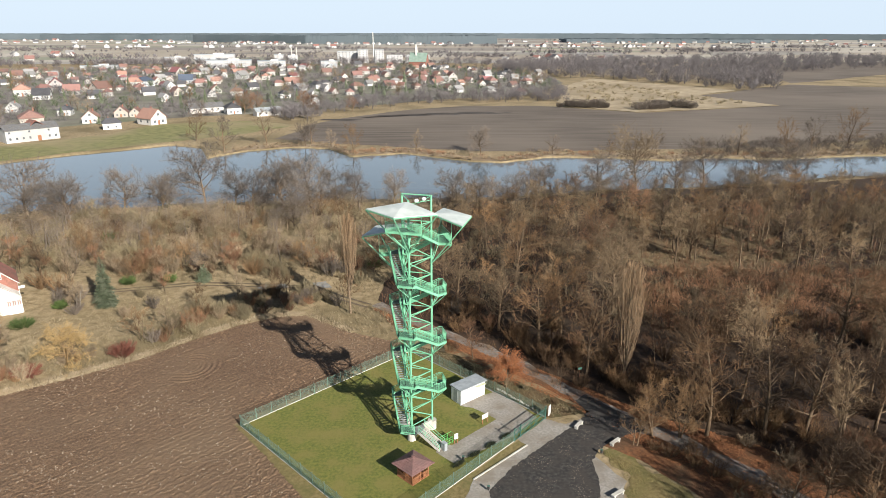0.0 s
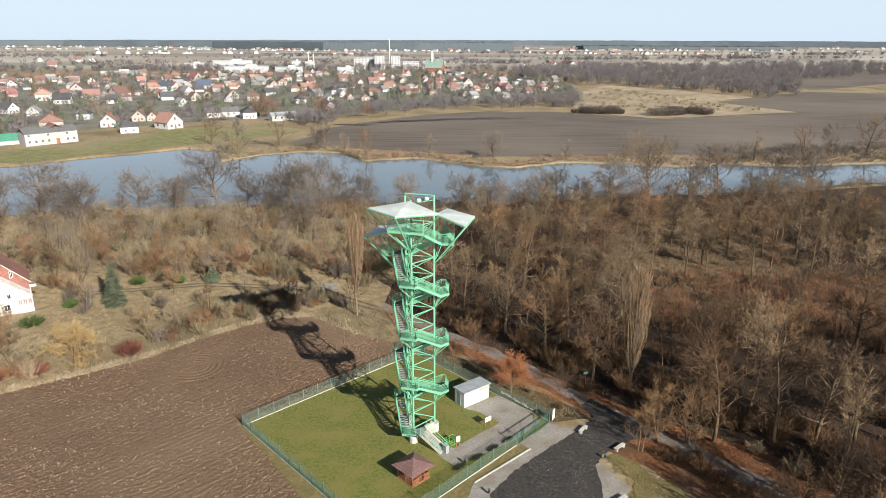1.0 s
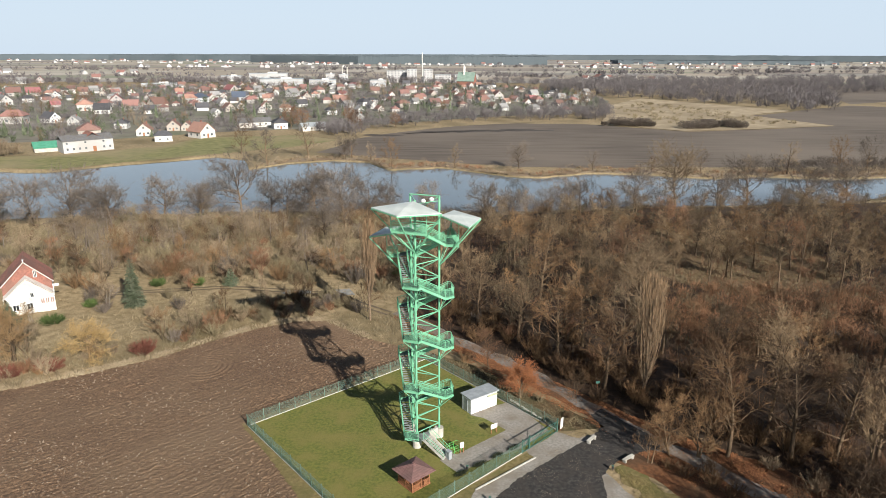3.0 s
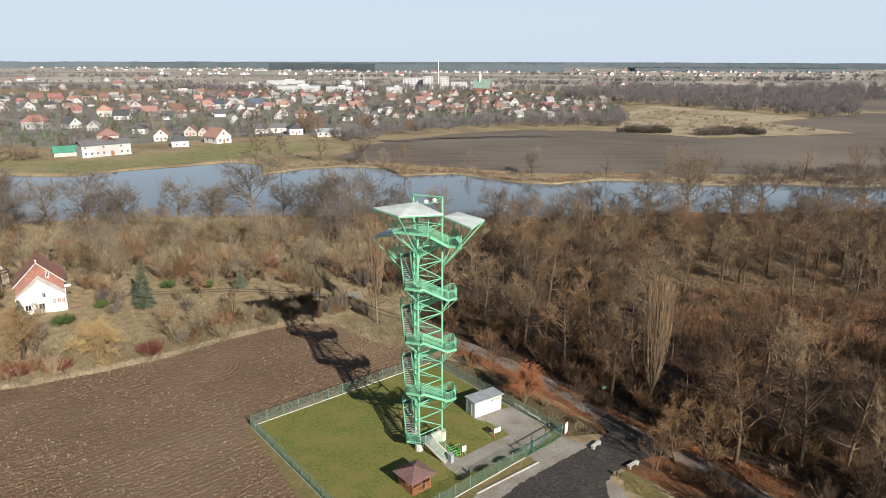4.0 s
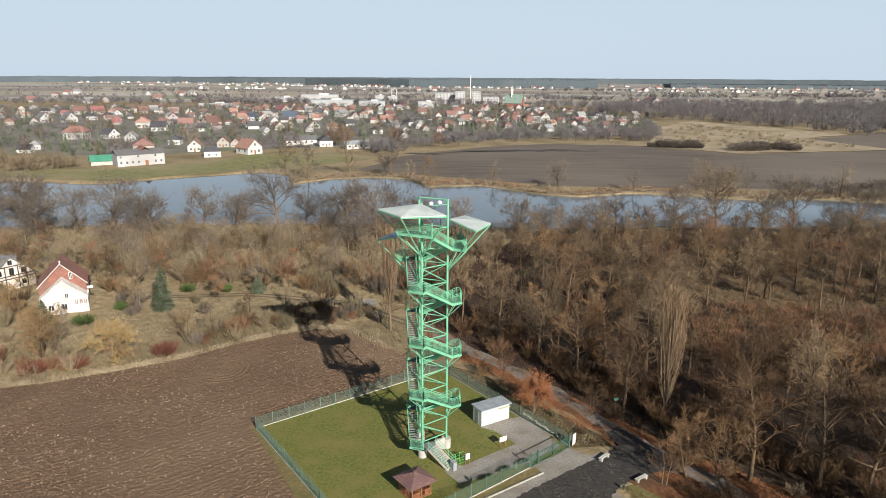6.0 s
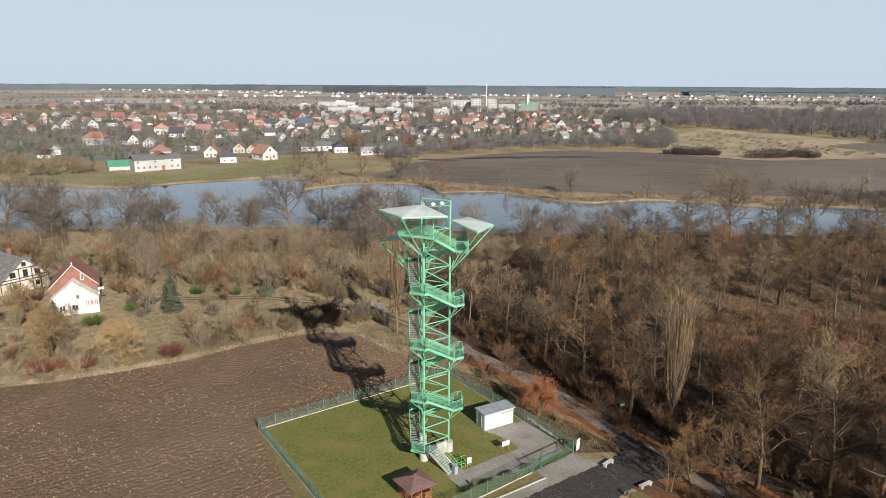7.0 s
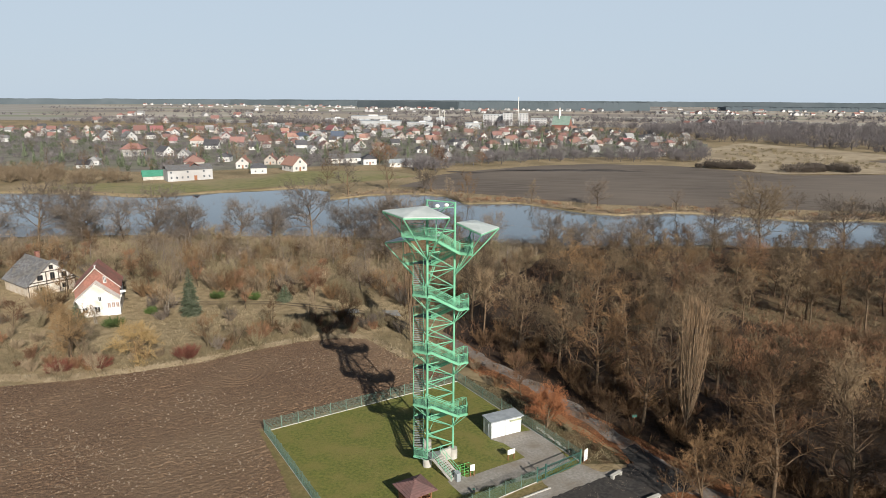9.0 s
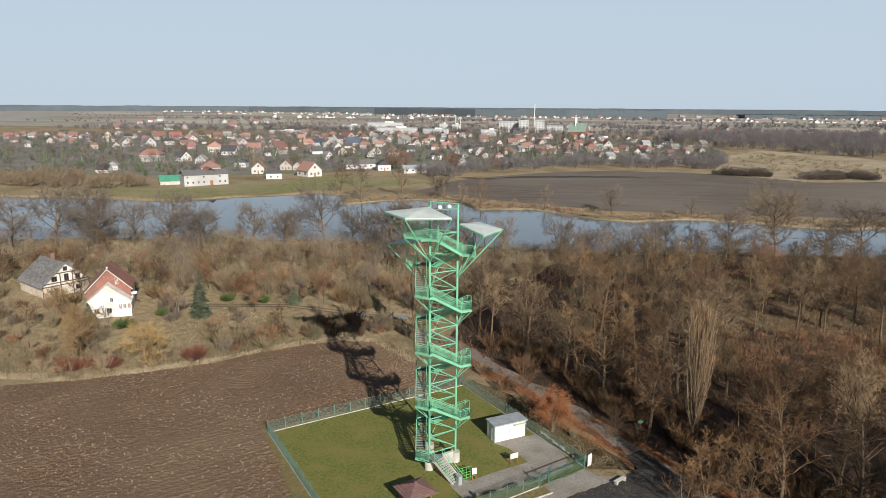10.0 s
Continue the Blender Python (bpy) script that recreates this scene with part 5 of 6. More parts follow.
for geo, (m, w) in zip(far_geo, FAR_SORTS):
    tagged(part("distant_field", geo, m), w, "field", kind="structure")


def forest_belt(name, line, deep, h, mat, label, seed):
    """A dense wood seen from afar along a line: a front of uneven tree tops and a canopy behind it."""
    r = random.Random(seed)
    g = Geo()
    for (x0, y0), (x1, y1) in zip(line, line[1:]):
        n = int(math.hypot(x1 - x0, y1 - y0) / 5)
        for i in range(n + 1):
            u = i / n
            x, y = x0 + (x1 - x0) * u, y0 + (y1 - y0) * u
            top = h * (0.9 + 0.08 * noise.noise(Vector((x / 60, seed, 1)))) + r.uniform(-1.6, 1.6)
            g.v += [(x, y, -0.2), (x, y + 4, top * 0.55), (x, y + 9, top), (x, y + deep, top + r.uniform(-1, 1)), (x, y + deep + 8, 0.0)]
            if len(g.v) > 5 and i:
                k = len(g.v) - 5
                g.f += [(k - 5 + j, k + j, k + 1 + j, k - 4 + j) for j in range(4)]
    k = len(g.v)
    g.f += [(0, 1, 2, 3, 4), (k - 1, k - 2, k - 3, k - 4, k - 5)]
    return tagged(part(name, g, mat), label, "wood", kind="stuff")


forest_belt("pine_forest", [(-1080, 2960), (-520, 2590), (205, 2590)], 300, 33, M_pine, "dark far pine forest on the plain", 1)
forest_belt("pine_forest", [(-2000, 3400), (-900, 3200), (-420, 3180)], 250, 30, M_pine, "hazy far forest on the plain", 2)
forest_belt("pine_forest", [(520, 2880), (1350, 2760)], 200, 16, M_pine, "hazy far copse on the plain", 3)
ridge = Geo()
for i in range(301):
    a = radians(146 - 110 * i / 300)
    h = 30 + 2.5 * noise.noise(Vector((a * 22, 0, 3))) + 2 * noise.noise(Vector((a * 110, 0, 5)))
    ridge.v += [(q * math.cos(a), q * math.sin(a), z) for q, z in ((4150, 0), (4180, h), (4400, h))]
    if i:
        k = 3 * i
        ridge.f += [(k - 3, k, k + 1, k - 2), (k - 2, k + 1, k + 2, k - 1)]
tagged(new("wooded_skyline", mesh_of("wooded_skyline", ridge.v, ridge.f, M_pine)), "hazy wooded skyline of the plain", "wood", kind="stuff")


def thicket(name, spots, tufts, size, width, mat, label, seed, kind="stuff"):
    """Many bare crowns joined in one mesh; spots are (x, y, height, radius)."""
    r = random.Random(seed)
    g = Geo()
    for x, y, h, rad in spots:
        z0 = 0.0
        limb(g, Vector((x, y, z0 - 0.2)), Vector((r.uniform(-0.1, 0.1), r.uniform(-0.1, 0.1), 1)).normalized(), h * 0.75, h * 0.025 + 0.03, 0.04, 3, 2, 0.05, r)
        for q in range(tufts):
            a, u = r.uniform(0, 2 * math.pi), r.random()
            zz = h * (0.15 + 0.75 * u)
            rr = rad * math.sqrt(max(0.05, 1 - (2 * (zz / h) - 1.05) ** 2)) * r.random() ** 0.5
            d = Vector((math.cos(a) * 0.7, math.sin(a) * 0.7, r.uniform(0.2, 1.2))).normalized()
            twig(g, Vector((x + math.cos(a) * rr * 0.75, y + math.sin(a) * rr * 0.75, z0 + zz * 0.85)), d, size * r.uniform(0.6, 1.4), width * r.uniform(0.7, 1.3), r)
    return tagged(new(name, mesh_of(name, g.v, g.f, mat)), label, "trees", kind=kind)


def scatter(poly, n, h0, h1, ratio, seed):
    r = random.Random(seed)
    xs2, ys2 = [p[0] for p in poly], [p[1] for p in poly]
    out = []
    while len(out) < n:
        x, y = r.uniform(min(xs2), max(xs2)), r.uniform(min(ys2), max(ys2))
        if inside(x, y, poly):
            h = r.uniform(h0, h1)
            out.append((x, y, h, h * ratio * r.uniform(0.8, 1.2)))
    return out


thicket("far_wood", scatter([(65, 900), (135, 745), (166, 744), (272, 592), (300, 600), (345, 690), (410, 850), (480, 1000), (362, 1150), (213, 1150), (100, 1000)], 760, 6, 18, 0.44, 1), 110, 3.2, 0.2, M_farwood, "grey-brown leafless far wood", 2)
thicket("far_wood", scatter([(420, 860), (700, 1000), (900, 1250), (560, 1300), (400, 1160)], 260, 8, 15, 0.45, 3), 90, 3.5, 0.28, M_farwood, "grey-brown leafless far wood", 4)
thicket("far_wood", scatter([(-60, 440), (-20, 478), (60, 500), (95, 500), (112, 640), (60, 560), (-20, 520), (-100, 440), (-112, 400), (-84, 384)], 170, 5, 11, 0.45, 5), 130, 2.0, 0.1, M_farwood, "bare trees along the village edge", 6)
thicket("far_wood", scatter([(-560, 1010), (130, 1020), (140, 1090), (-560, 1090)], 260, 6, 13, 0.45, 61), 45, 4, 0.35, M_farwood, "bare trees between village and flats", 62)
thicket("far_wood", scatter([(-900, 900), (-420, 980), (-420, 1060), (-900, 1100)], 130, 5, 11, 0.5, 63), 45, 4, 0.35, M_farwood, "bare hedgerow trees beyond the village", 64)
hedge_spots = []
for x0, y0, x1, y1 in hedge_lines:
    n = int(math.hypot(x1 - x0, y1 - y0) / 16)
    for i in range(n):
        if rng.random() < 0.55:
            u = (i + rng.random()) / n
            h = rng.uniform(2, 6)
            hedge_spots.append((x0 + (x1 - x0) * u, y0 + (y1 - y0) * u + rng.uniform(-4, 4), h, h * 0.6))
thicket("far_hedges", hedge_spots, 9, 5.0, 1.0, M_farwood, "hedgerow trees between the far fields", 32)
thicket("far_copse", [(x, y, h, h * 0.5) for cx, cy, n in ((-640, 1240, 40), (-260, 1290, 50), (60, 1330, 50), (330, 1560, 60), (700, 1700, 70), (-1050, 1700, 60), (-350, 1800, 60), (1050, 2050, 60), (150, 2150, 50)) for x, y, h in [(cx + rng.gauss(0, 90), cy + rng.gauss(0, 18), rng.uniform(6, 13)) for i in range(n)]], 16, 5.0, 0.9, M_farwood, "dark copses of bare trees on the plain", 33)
thicket("dark_thicket", scatter([(80, 462), (112, 452), (118, 470), (90, 480)], 20, 3, 7.0, 1.15, 7), 520, 1.0, 0.13, M_darkclump, "dark thicket at the field's edge", 8)
thicket("dark_thicket", scatter([(128, 446), (172, 455), (182, 476), (140, 474)], 26, 3, 7.0, 1.15, 9), 520, 1.0, 0.13, M_darkclump, "dark thicket at the field's edge", 10)
thicket("tan_thicket", scatter([(106, 470), (190, 480), (225, 490), (200, 560), (180, 640), (160, 700), (112, 600)], 150, 0.8, 3.6, 0.9, 11), 60, 1.1, 0.11, M_twig_olive, "tan bushes in the dry grassland", 12)
thicket("river_scrub", [(x, y, h * (0.8 if y < 160 else 1.0), q) for x, y, h, q in scatter([(-150, 146), (-12, 146), (0, 192), (-40, 197), (-90, 187), (-150, 168)], 230, 1.8, 6.0, 0.55, 51)], 200, 0.6, 0.024, M_twig_tan, "tan scrub along the near river bank", 52)
thicket("river_scrub", scatter([(-150, 142), (-12, 142), (0, 190), (-40, 195), (-90, 185), (-150, 166)], 150, 2.0, 6.5, 0.5, 53), 200, 0.65, 0.024, M_twig_olive, "olive-brown scrub along the near river bank", 54)
thicket("river_trees", scatter([(-170, 138), (-30, 140), (-8, 150), (0, 188), (-40, 193), (-90, 183), (-150, 166), (-180, 150)], 85, 5, 10, 0.42, 65), 340, 0.75, 0.026, M_twig_grey, "grey-brown leafless young trees along the river", 66)
thicket("near_bank_brush", [(x, near_bank(x) - q, h * (0.55 if x > -15 else 0.85), h * 0.7) for x, q, h in [(r2.uniform(-190, 170), r2.uniform(0.5, 7), r2.uniform(2.5, 6.5)) for r2 in [random.Random(67)] for i in range(230)]], 230, 0.7, 0.026, M_twig_grey, "grey-brown brushwood on the near river bank", 68)
thicket("river_scrub", scatter([(-150, 150), (-12, 150), (0, 190), (-40, 195), (-90, 185), (-150, 166)], 120, 1.8, 3.5, 0.6, 55), 180, 0.6, 0.024, M_twig_red, "red-brown scrub along the near river bank", 56)
thicket("wood_scrub", scatter(LOWZONE, 260, 1.6, 4.0, 0.65, 76), 160, 0.7, 0.026, M_thicket, "brown undergrowth in a gap of the wood", 77)
thicket("wood_scrub", scatter(LOWZONE, 200, 1.6, 4.2, 0.6, 78), 160, 0.7, 0.026, M_twig_red, "red-brown undergrowth in a gap of the wood", 79)
thicket("wood_scrub", [q for q in scatter([(5, 118), (60, 100), (150, 120), (170, 210), (40, 203), (5, 194)], 480, 2.0, 4.5, 0.6, 57) if not inside(q[0], q[1], GLADE)], 140, 0.75, 0.03, M_twig_olive, "olive-brown undergrowth of the wood", 58)
thicket("left_bank_scrub", scatter([(-340, 275), (-250, 282), (-224, 296), (-226, 312), (-300, 330), (-360, 300)], 120, 4, 9, 0.55, 59), 110, 2.0, 0.12, M_twig_tan, "tan bushes beside the village green", 60)
bank_spots = []
r = random.Random(13)
for i in range(760):
    x = r.uniform(-100, 330)
    if -30 < x < 140 and r.random() < 0.15:
        continue
    h = r.uniform(0.4, 1.3) if r.random() < 0.75 else r.uniform(1.3, 3.2)
    bank_spots.append((x, far_bank(x) + 0.2 + 13 * r.random() ** 1.6, h, h * 0.75))
thicket("bank_scrub", bank_spots, 60, 0.75, 0.05, M_twig_tan, "tan reeds and scrub along the far bank", 14)
red_spots = [(x, far_bank(x) + r.uniform(2, 9), 1.8, 1.6) for x in [r.uniform(-50, 150) for i in range(70)]]
thicket("bank_scrub", red_spots, 70, 0.7, 0.05, M_twig_red, "red-brown brushwood along the far bank", 15)
thicket("bank_scrub", [(x, far_bank(x) + r.uniform(3, 34), h, h * 0.7) for x, h in [(r.uniform(118, 330), r.uniform(2, 6.5)) for i in range(260)]], 90, 1.2, 0.08, M_darkclump, "dark scrub beside the far bank", 16)

strip = [(x, far_bank(x) + 0.3) for x in range(-96, 330, 4)]
patch("reed_strip", strip + [(x, y + 9 + 6 * noise.noise(Vector((x / 20, 0, 2)))) for x, y in strip[::-1]], 0.06, M_reed, "pale dry reeds on the far bank", "reeds")
# single trees on the banks and in the village
FAR_TREES = [tree_meshes("bank_tree", 90 + i, 11 + i, 5.2, 0.3, 16, 700, up=0.35, start=0.16, fine=m, twig_w=0.05, twig_len=1.0, subsegs=1, dome=True) for i, m in enumerate((M_twig_grey, M_twig, M_twig_tan))]
for x, y, s, k in ((-39, 284, 0.95, 1), (-83, 308, 1.25, 2), (-62, 308, 1.0, 0), (-12, 290, 0.7, 2), (48, 284, 0.7, 0), (92, 280, 0.8, 0), (128, 282, 1.0, 2), (150, 284, 1.1, 1), (-120, 318, 1.0, 1), (-97, 289, 1.3, 0), (165, 292, 1.2, 0), (-52, 303, 0.6, 2), (186, 300, 1.3, 1), (112, 281, 0.6, 2), (72, 281, 0.5, 1)):
    plant(FAR_TREES[k], x, y, s, x * 7 % 360, "bank_tree", "leafless tree on the far river bank", "tree", "trees of the far bank")
pale_crown = WILLOWS[0][1].copy()
pale_crown.materials[0] = M_twig_tan
WILLOWS.append((WILLOWS[0][0], pale_crown))
for x, y, s, k in ((-94, 186.7, 1.1, 1), (-72.2, 193, 1.35, 0), (-47.5, 189, 1.2, 1), (-40, 169, 0.85, 1), (-35.7, 175.6, 1.0, 0), (-82.9, 186.8, 0.85, 0), (-104.4, 175.4, 1.0, 0), (50.5, 206, 1.2, 1), (63.8, 211, 1.6, 2), (-109, 184, 0.9, 1), (-40, 192, 1.2, 0), (-150, 166, 1.4, 0), (-140, 172, 1.5, 1), (-160, 160, 1.4, 1), (-128, 176, 1.1, 0), (-172, 152, 1.5, 0), (-84, 190, 0.9, 1), (-57, 190, 0.9, 0), (-33, 193, 1.0, 1),
                   (16.5, 285, 0.95, 1), (-64, 304, 0.8, 0), (3, 190, 0.95, 0), (11, 186, 0.9, 1), (-15, 194, 0.8, 0), (98, 215, 0.7, 1), (120, 218, 1.1, 0), (-185, 146, 1.3, 1), (-146, 178, 1.2, 1), (-133, 168, 1.0, 0), (-120, 181, 1.25, 0), (-113, 172, 1.0, 1), (-64, 196, 0.9, 1), (-52, 197, 1.0, 0), (-28, 198, 0.85, 1), (30, 202, 0.9, 0), (78, 214, 1.0, 1), (88, 216, 1.2, 0), (108, 220, 1.1, 1), (22, 196, 0.8, 1)):
    plant(WILLOWS[k], x, y, s, x * 11 % 360, "riverside_tree", "leafless spreading tree on the near river bank", "tree", "trees of the near bank")


# village houses: one of each colour built, the rest copied
ROOFS = {"red": (0.25, 0.135, 0.118), "orange": (0.32, 0.185, 0.145), "crimson": (0.26, 0.108, 0.112), "brown": (0.19, 0.108, 0.090), "dark": (0.075, 0.076, 0.086), "grey": (0.24, 0.24, 0.24), "blue": (0.07, 0.092, 0.135)}
WALLS = {"red": (0.42, 0.41, 0.39), "orange": (0.52, 0.51, 0.49), "crimson": (0.42, 0.39, 0.38), "brown": (0.42, 0.385, 0.345), "dark": (0.56, 0.56, 0.55), "grey": (0.46, 0.46, 0.455), "blue": (0.42, 0.44, 0.47)}
WORDS = {"red": "plastered village house with red tiled roof", "orange": "white village house with orange tiled roof", "crimson": "village house with crimson roof", "brown": "cream village house with brown tiled roof",
         "dark": "white village house with dark grey roof", "grey": "pale village house with light grey roof", "blue": "grey village house with dark blue roof"}
PROTO = {}


def build_house(kind, hip, plain):
    w, d, z, rise = (8.6, 10.5, 3.6, 3.9) if not hip else (9.4, 11.5, 4.6, 2.7)
    c, q = ROOFS[kind], WALLS[kind]
    mr = material(kind + "_roof", tuple(v * 0.8 for v in c), tuple(min(1, v * 1.2) for v in c), 1.2, rough=0.75, spread=0.25, c3=tuple(v * 0.9 + 0.02 for v in c), big=0.2)
    mw = material(kind + "_wall", tuple(v * 0.92 for v in q), tuple(min(0.85, v * 1.06) for v in q), 0.6, rough=0.9, spread=0.12)
    t = thing("house", Matrix.Identity(4), WORDS[kind], "house", "village houses")
    part("wall", gable_wall(w, d, z, rise if not hip else 0.1), mw, t)
    part("roof", gable_roof(w, d, z, rise, 0.5, 0.22, 3.4 if hip else 0.0), mr, t)
    spots2 = [(-2.2, -d / 2, 1.6, 0), (2.2, -d / 2, 1.6, 0), (-w / 2, -2.6, 1.7, 90), (-w / 2, 2.4, 1.7, 90), (w / 2, -2.6, 1.7, 90), (w / 2, 2.4, 1.7, 90)]
    if not hip:
        spots2 += [(0, -d / 2, 4.9, 0), (0, d / 2, 4.9, 0)]
    for x, y, h, a in spots2[:2] + spots2[4:6] if plain else spots2:
        part("window", Geo().box((x, y, h), (1.15 if a == 0 else 0.08, 0.08 if a == 0 else 1.15, 1.2)), M_glasswin, t)
    if not plain:
        part("door", Geo().box((0, -d / 2, 1.05), (1.0, 0.1, 2.1)), M_wood, t)
    ch = part("chimney", Geo().box((1.4, 1.5, z + rise * 0.9), (0.6, 0.6, 1.8)).box((1.4, 1.5, z + rise * 0.9 + 0.92), (0.75, 0.75, 0.12)), M_brick, t)
    return t


taken = []


def house(kind, x, y, rz, s, hip=None, plain=False):
    hip = (int(abs(x) * 3 + y) % 3 == 0) if hip is None else hip
    m = pose(x, y, 0.0, 0, 0, rz) @ Matrix.Scale(s, 4)
    taken.append((x, y))
    if (kind, hip, plain) not in PROTO:
        PROTO[kind, hip, plain] = build_house(kind, hip, plain)
        PROTO[kind, hip, plain].matrix_basis = m
        return PROTO[kind, hip, plain]
    ob = copy_thing(PROTO[kind, hip, plain], pose(0, 0, 0))
    ob.matrix_basis = m
    return ob


house("brown", -230, 369, 34, 1.24)
house("orange", -205, 385, 22, 1.00)
house("dark", -181, 360, 119, 0.80)
house("brown", -191, 413, 12, 0.77)
house("brown", -200, 412, 22, 0.91)
house("orange", -167, 379, 59, 1.18)
house("dark", -239, 420, 17, 0.83)
house("dark", -308, 449, 67, 1.01)
house("red", -329, 441, 108, 1.29)
house("grey", -308, 375, 28, 0.77)
house("dark", -299, 356, 106, 0.73)
house("crimson", -354, 614, 30, 1.29)
house("red", -306, 553, 108, 1.17)
house("orange", -343, 546, 30, 1.28)
house("dark", -310, 517, 109, 1.12)
house("brown", -293, 574, 151, 1.29)
house("dark", -136, 429, 29, 0.95)
house("blue", -257, 673, 112, 1.23)
house("crimson", -315, 799, 57, 1.29)
house("red", -287, 780, 32, 1.18)
house("red", -230, 636, 123, 0.96)
house("orange", -194, 572, 27, 0.95)
house("orange", -170, 552, 100, 0.82)
house("orange", -291, 633, 118, 1.19)
house("blue", -285, 642, 149, 1.20)
house("grey", -474, 586, 56, 1.29)
house("red", -530, 712, 128, 1.29)
house("grey", -450, 590, 59, 1.29)
house("crimson", -509, 715, 129, 1.29)
house("dark", -455, 674, 32, 1.15)
house("brown", -470, 745, 108, 1.13)
house("grey", -93, 484, 12, 0.77)
house("dark", -126, 531, 24, 0.85)
house("dark", -66, 506, 148, 0.65)
house("red", -39, 632, 67, 0.65)
house("red", -22, 673, 155, 1.14)
house("brown", -5, 676, 150, 0.95)
house("dark", -159, 700, 31, 0.91)
house("brown", -192, 694, 23, 1.02)
house("red", -206, 795, 45, 1.16)
house("grey", -220, 737, 154, 1.20)
house("brown", -139, 808, 105, 1.04)
house("red", -97, 760, 113, 0.97)
house("red", -72, 715, 158, 0.82)
house("grey", 51, 787, 120, 0.89)
house("dark", 62, 759, 56, 0.86)
house("grey", 79, 743, 103, 0.74)
house("grey", 99, 694, 17, 0.70)
house("dark", 86, 717, 118, 0.65)
house("red", 26, 689, 57, 0.78)
house("red", 9, 730, 20, 1.14)
house("crimson", -713, 1019, 34, 1.29)
house("red", -697, 1147, 115, 1.29)
house("red", -976, 1236, 21, 1.29)
house("red", -830, 994, 142, 1.29)
house("grey", -712, 976, 110, 1.29)
house("grey", -282, 436, 20, 0.89)
house("dark", -273, 523, 110, 0.92)
house("grey", -210, 502, 45, 0.85)
house("dark", -171, 602, 134, 0.89)
house("grey", -127, 596, 142, 0.86)
VILLAGE = [(-420, 330), (-260, 345), (-225, 355), (-170, 400), (-110, 432), (-60, 470), (0, 520), (60, 545), (100, 620), (125, 720), (110, 860), (0, 1000), (-200, 1010), (-420, 960), (-560, 860), (-760, 760), (-760, 480), (-560, 380)]
rng = random.Random(17)
tries = 0
while len(taken) < 300 and tries < 6000:
    tries += 1
    x, y = rng.uniform(-760, 130), rng.uniform(335, 1010)
    if not inside(x, y, VILLAGE) or any((x - a) ** 2 + (y - b) ** 2 < 16 ** 2 for a, b in taken):
        continue
    if noise.noise(Vector((x / 90, y / 90, 3))) < -0.22 or y < 545 + 45 * noise.noise(Vector((x / 60, 0, 6))):
        continue
    house(rng.choice(("red", "red", "orange", "brown", "dark", "dark", "grey", "grey", "crimson", "brown", "red")), x, y, rng.choice((25, 115, 40, 130)) + rng.uniform(-8, 8), rng.uniform(0.62, 0.98), None, True)
# farther hamlets on the plain: long bands of small houses, too far to tell apart
hamlet, slots = Geo(), []
SHADES = [material("hamlet_" + n, tuple(v * 0.88 for v in c), tuple(min(0.82, v * 1.12) for v in c), 0.3, rough=0.85) for n, c in
          (("white_wall", (0.54, 0.54, 0.54)), ("grey_wall", (0.40, 0.40, 0.40)), ("red_roof", (0.27, 0.14, 0.12)), ("grey_roof", (0.24, 0.24, 0.24)), ("dark_roof", (0.10, 0.10, 0.11)))]
for cx, cy, n, sx, sy in ((-1250, 2700, 46, 560, 90), (-300, 2480, 40, 430, 50), (-1700, 3150, 40, 700, 120), (230, 1230, 16, 130, 35), (900, 2700, 34, 480, 90), (500, 2150, 30, 330, 60),
                          (-930, 1420, 6, 300, 50), (1500, 2300, 20, 300, 70), (-700, 2050, 22, 420, 40), (1600, 3200, 34, 700, 120), (200, 3000, 40, 700, 100)):
    for i in range(n):
        m = pose(cx + rng.uniform(-sx, sx), cy + rng.uniform(-sy, sy), 0, 0, 0, rng.choice((15, 105, 60)) + rng.uniform(-10, 10)) @ Matrix.Scale(rng.uniform(0.8, 1.5), 4)
        wall, roof = rng.choice((0, 0, 1)), rng.choice((2, 3, 4, 2, 3))
        for g, k in ((gable_wall(9, 11, 4.2, 3.2), wall), (gable_roof(9, 11, 4.2, 3.2, 0.5, 0.25), roof)):
            hamlet.add([m @ Vector(v) for v in g.v], g.f)
            slots += [k] * len(g.f)
hamlets = part("far_hamlets", hamlet, SHADES[0])
for shade in SHADES[1:]:
    hamlets.data.materials.append(shade)
hamlets.data.polygons.foreach_set("material_index", slots)
tagged(hamlets, "distant white houses of hamlets on the plain", "houses", kind="stuff")

town_trees = []
while len(town_trees) < 150:
    x, y = rng.uniform(-560, 130), rng.uniform(340, 900)
    if not inside(x, y, VILLAGE) or any((x - a) ** 2 + (y - b) ** 2 < 8 ** 2 for a, b in taken):
        continue
    town_trees.append((x, y))
    plant(FAR_TREES[rng.randrange(3)], x, y, rng.uniform(0.55, 1.05), rng.uniform(0, 360), "village_tree", "leafless garden tree among village houses", "tree", "village trees")
thicket("garden_hedges", [(x, y, h, h * 0.8) for x, y, h, q in scatter(VILLAGE, 2000, 2.5, 9.5, 0.5, 19) if all((x - a) ** 2 + (y - b) ** 2 > 36 for a, b in taken)], 55, 1.8, 0.17, M_farwood, "brown garden hedges and shrubs of the village", 20)
thicket("garden_evergreens", [(x, y, h, h * 0.4) for x, y, h, q in scatter(VILLAGE, 620, 3, 9, 0.6, 21) if all((x - a) ** 2 + (y - b) ** 2 > 64 for a, b in taken)], 70, 1.4, 0.28, M_needle, "dark evergreens of the village gardens", 22)
SPRUCE = Geo()
r = random.Random(24)
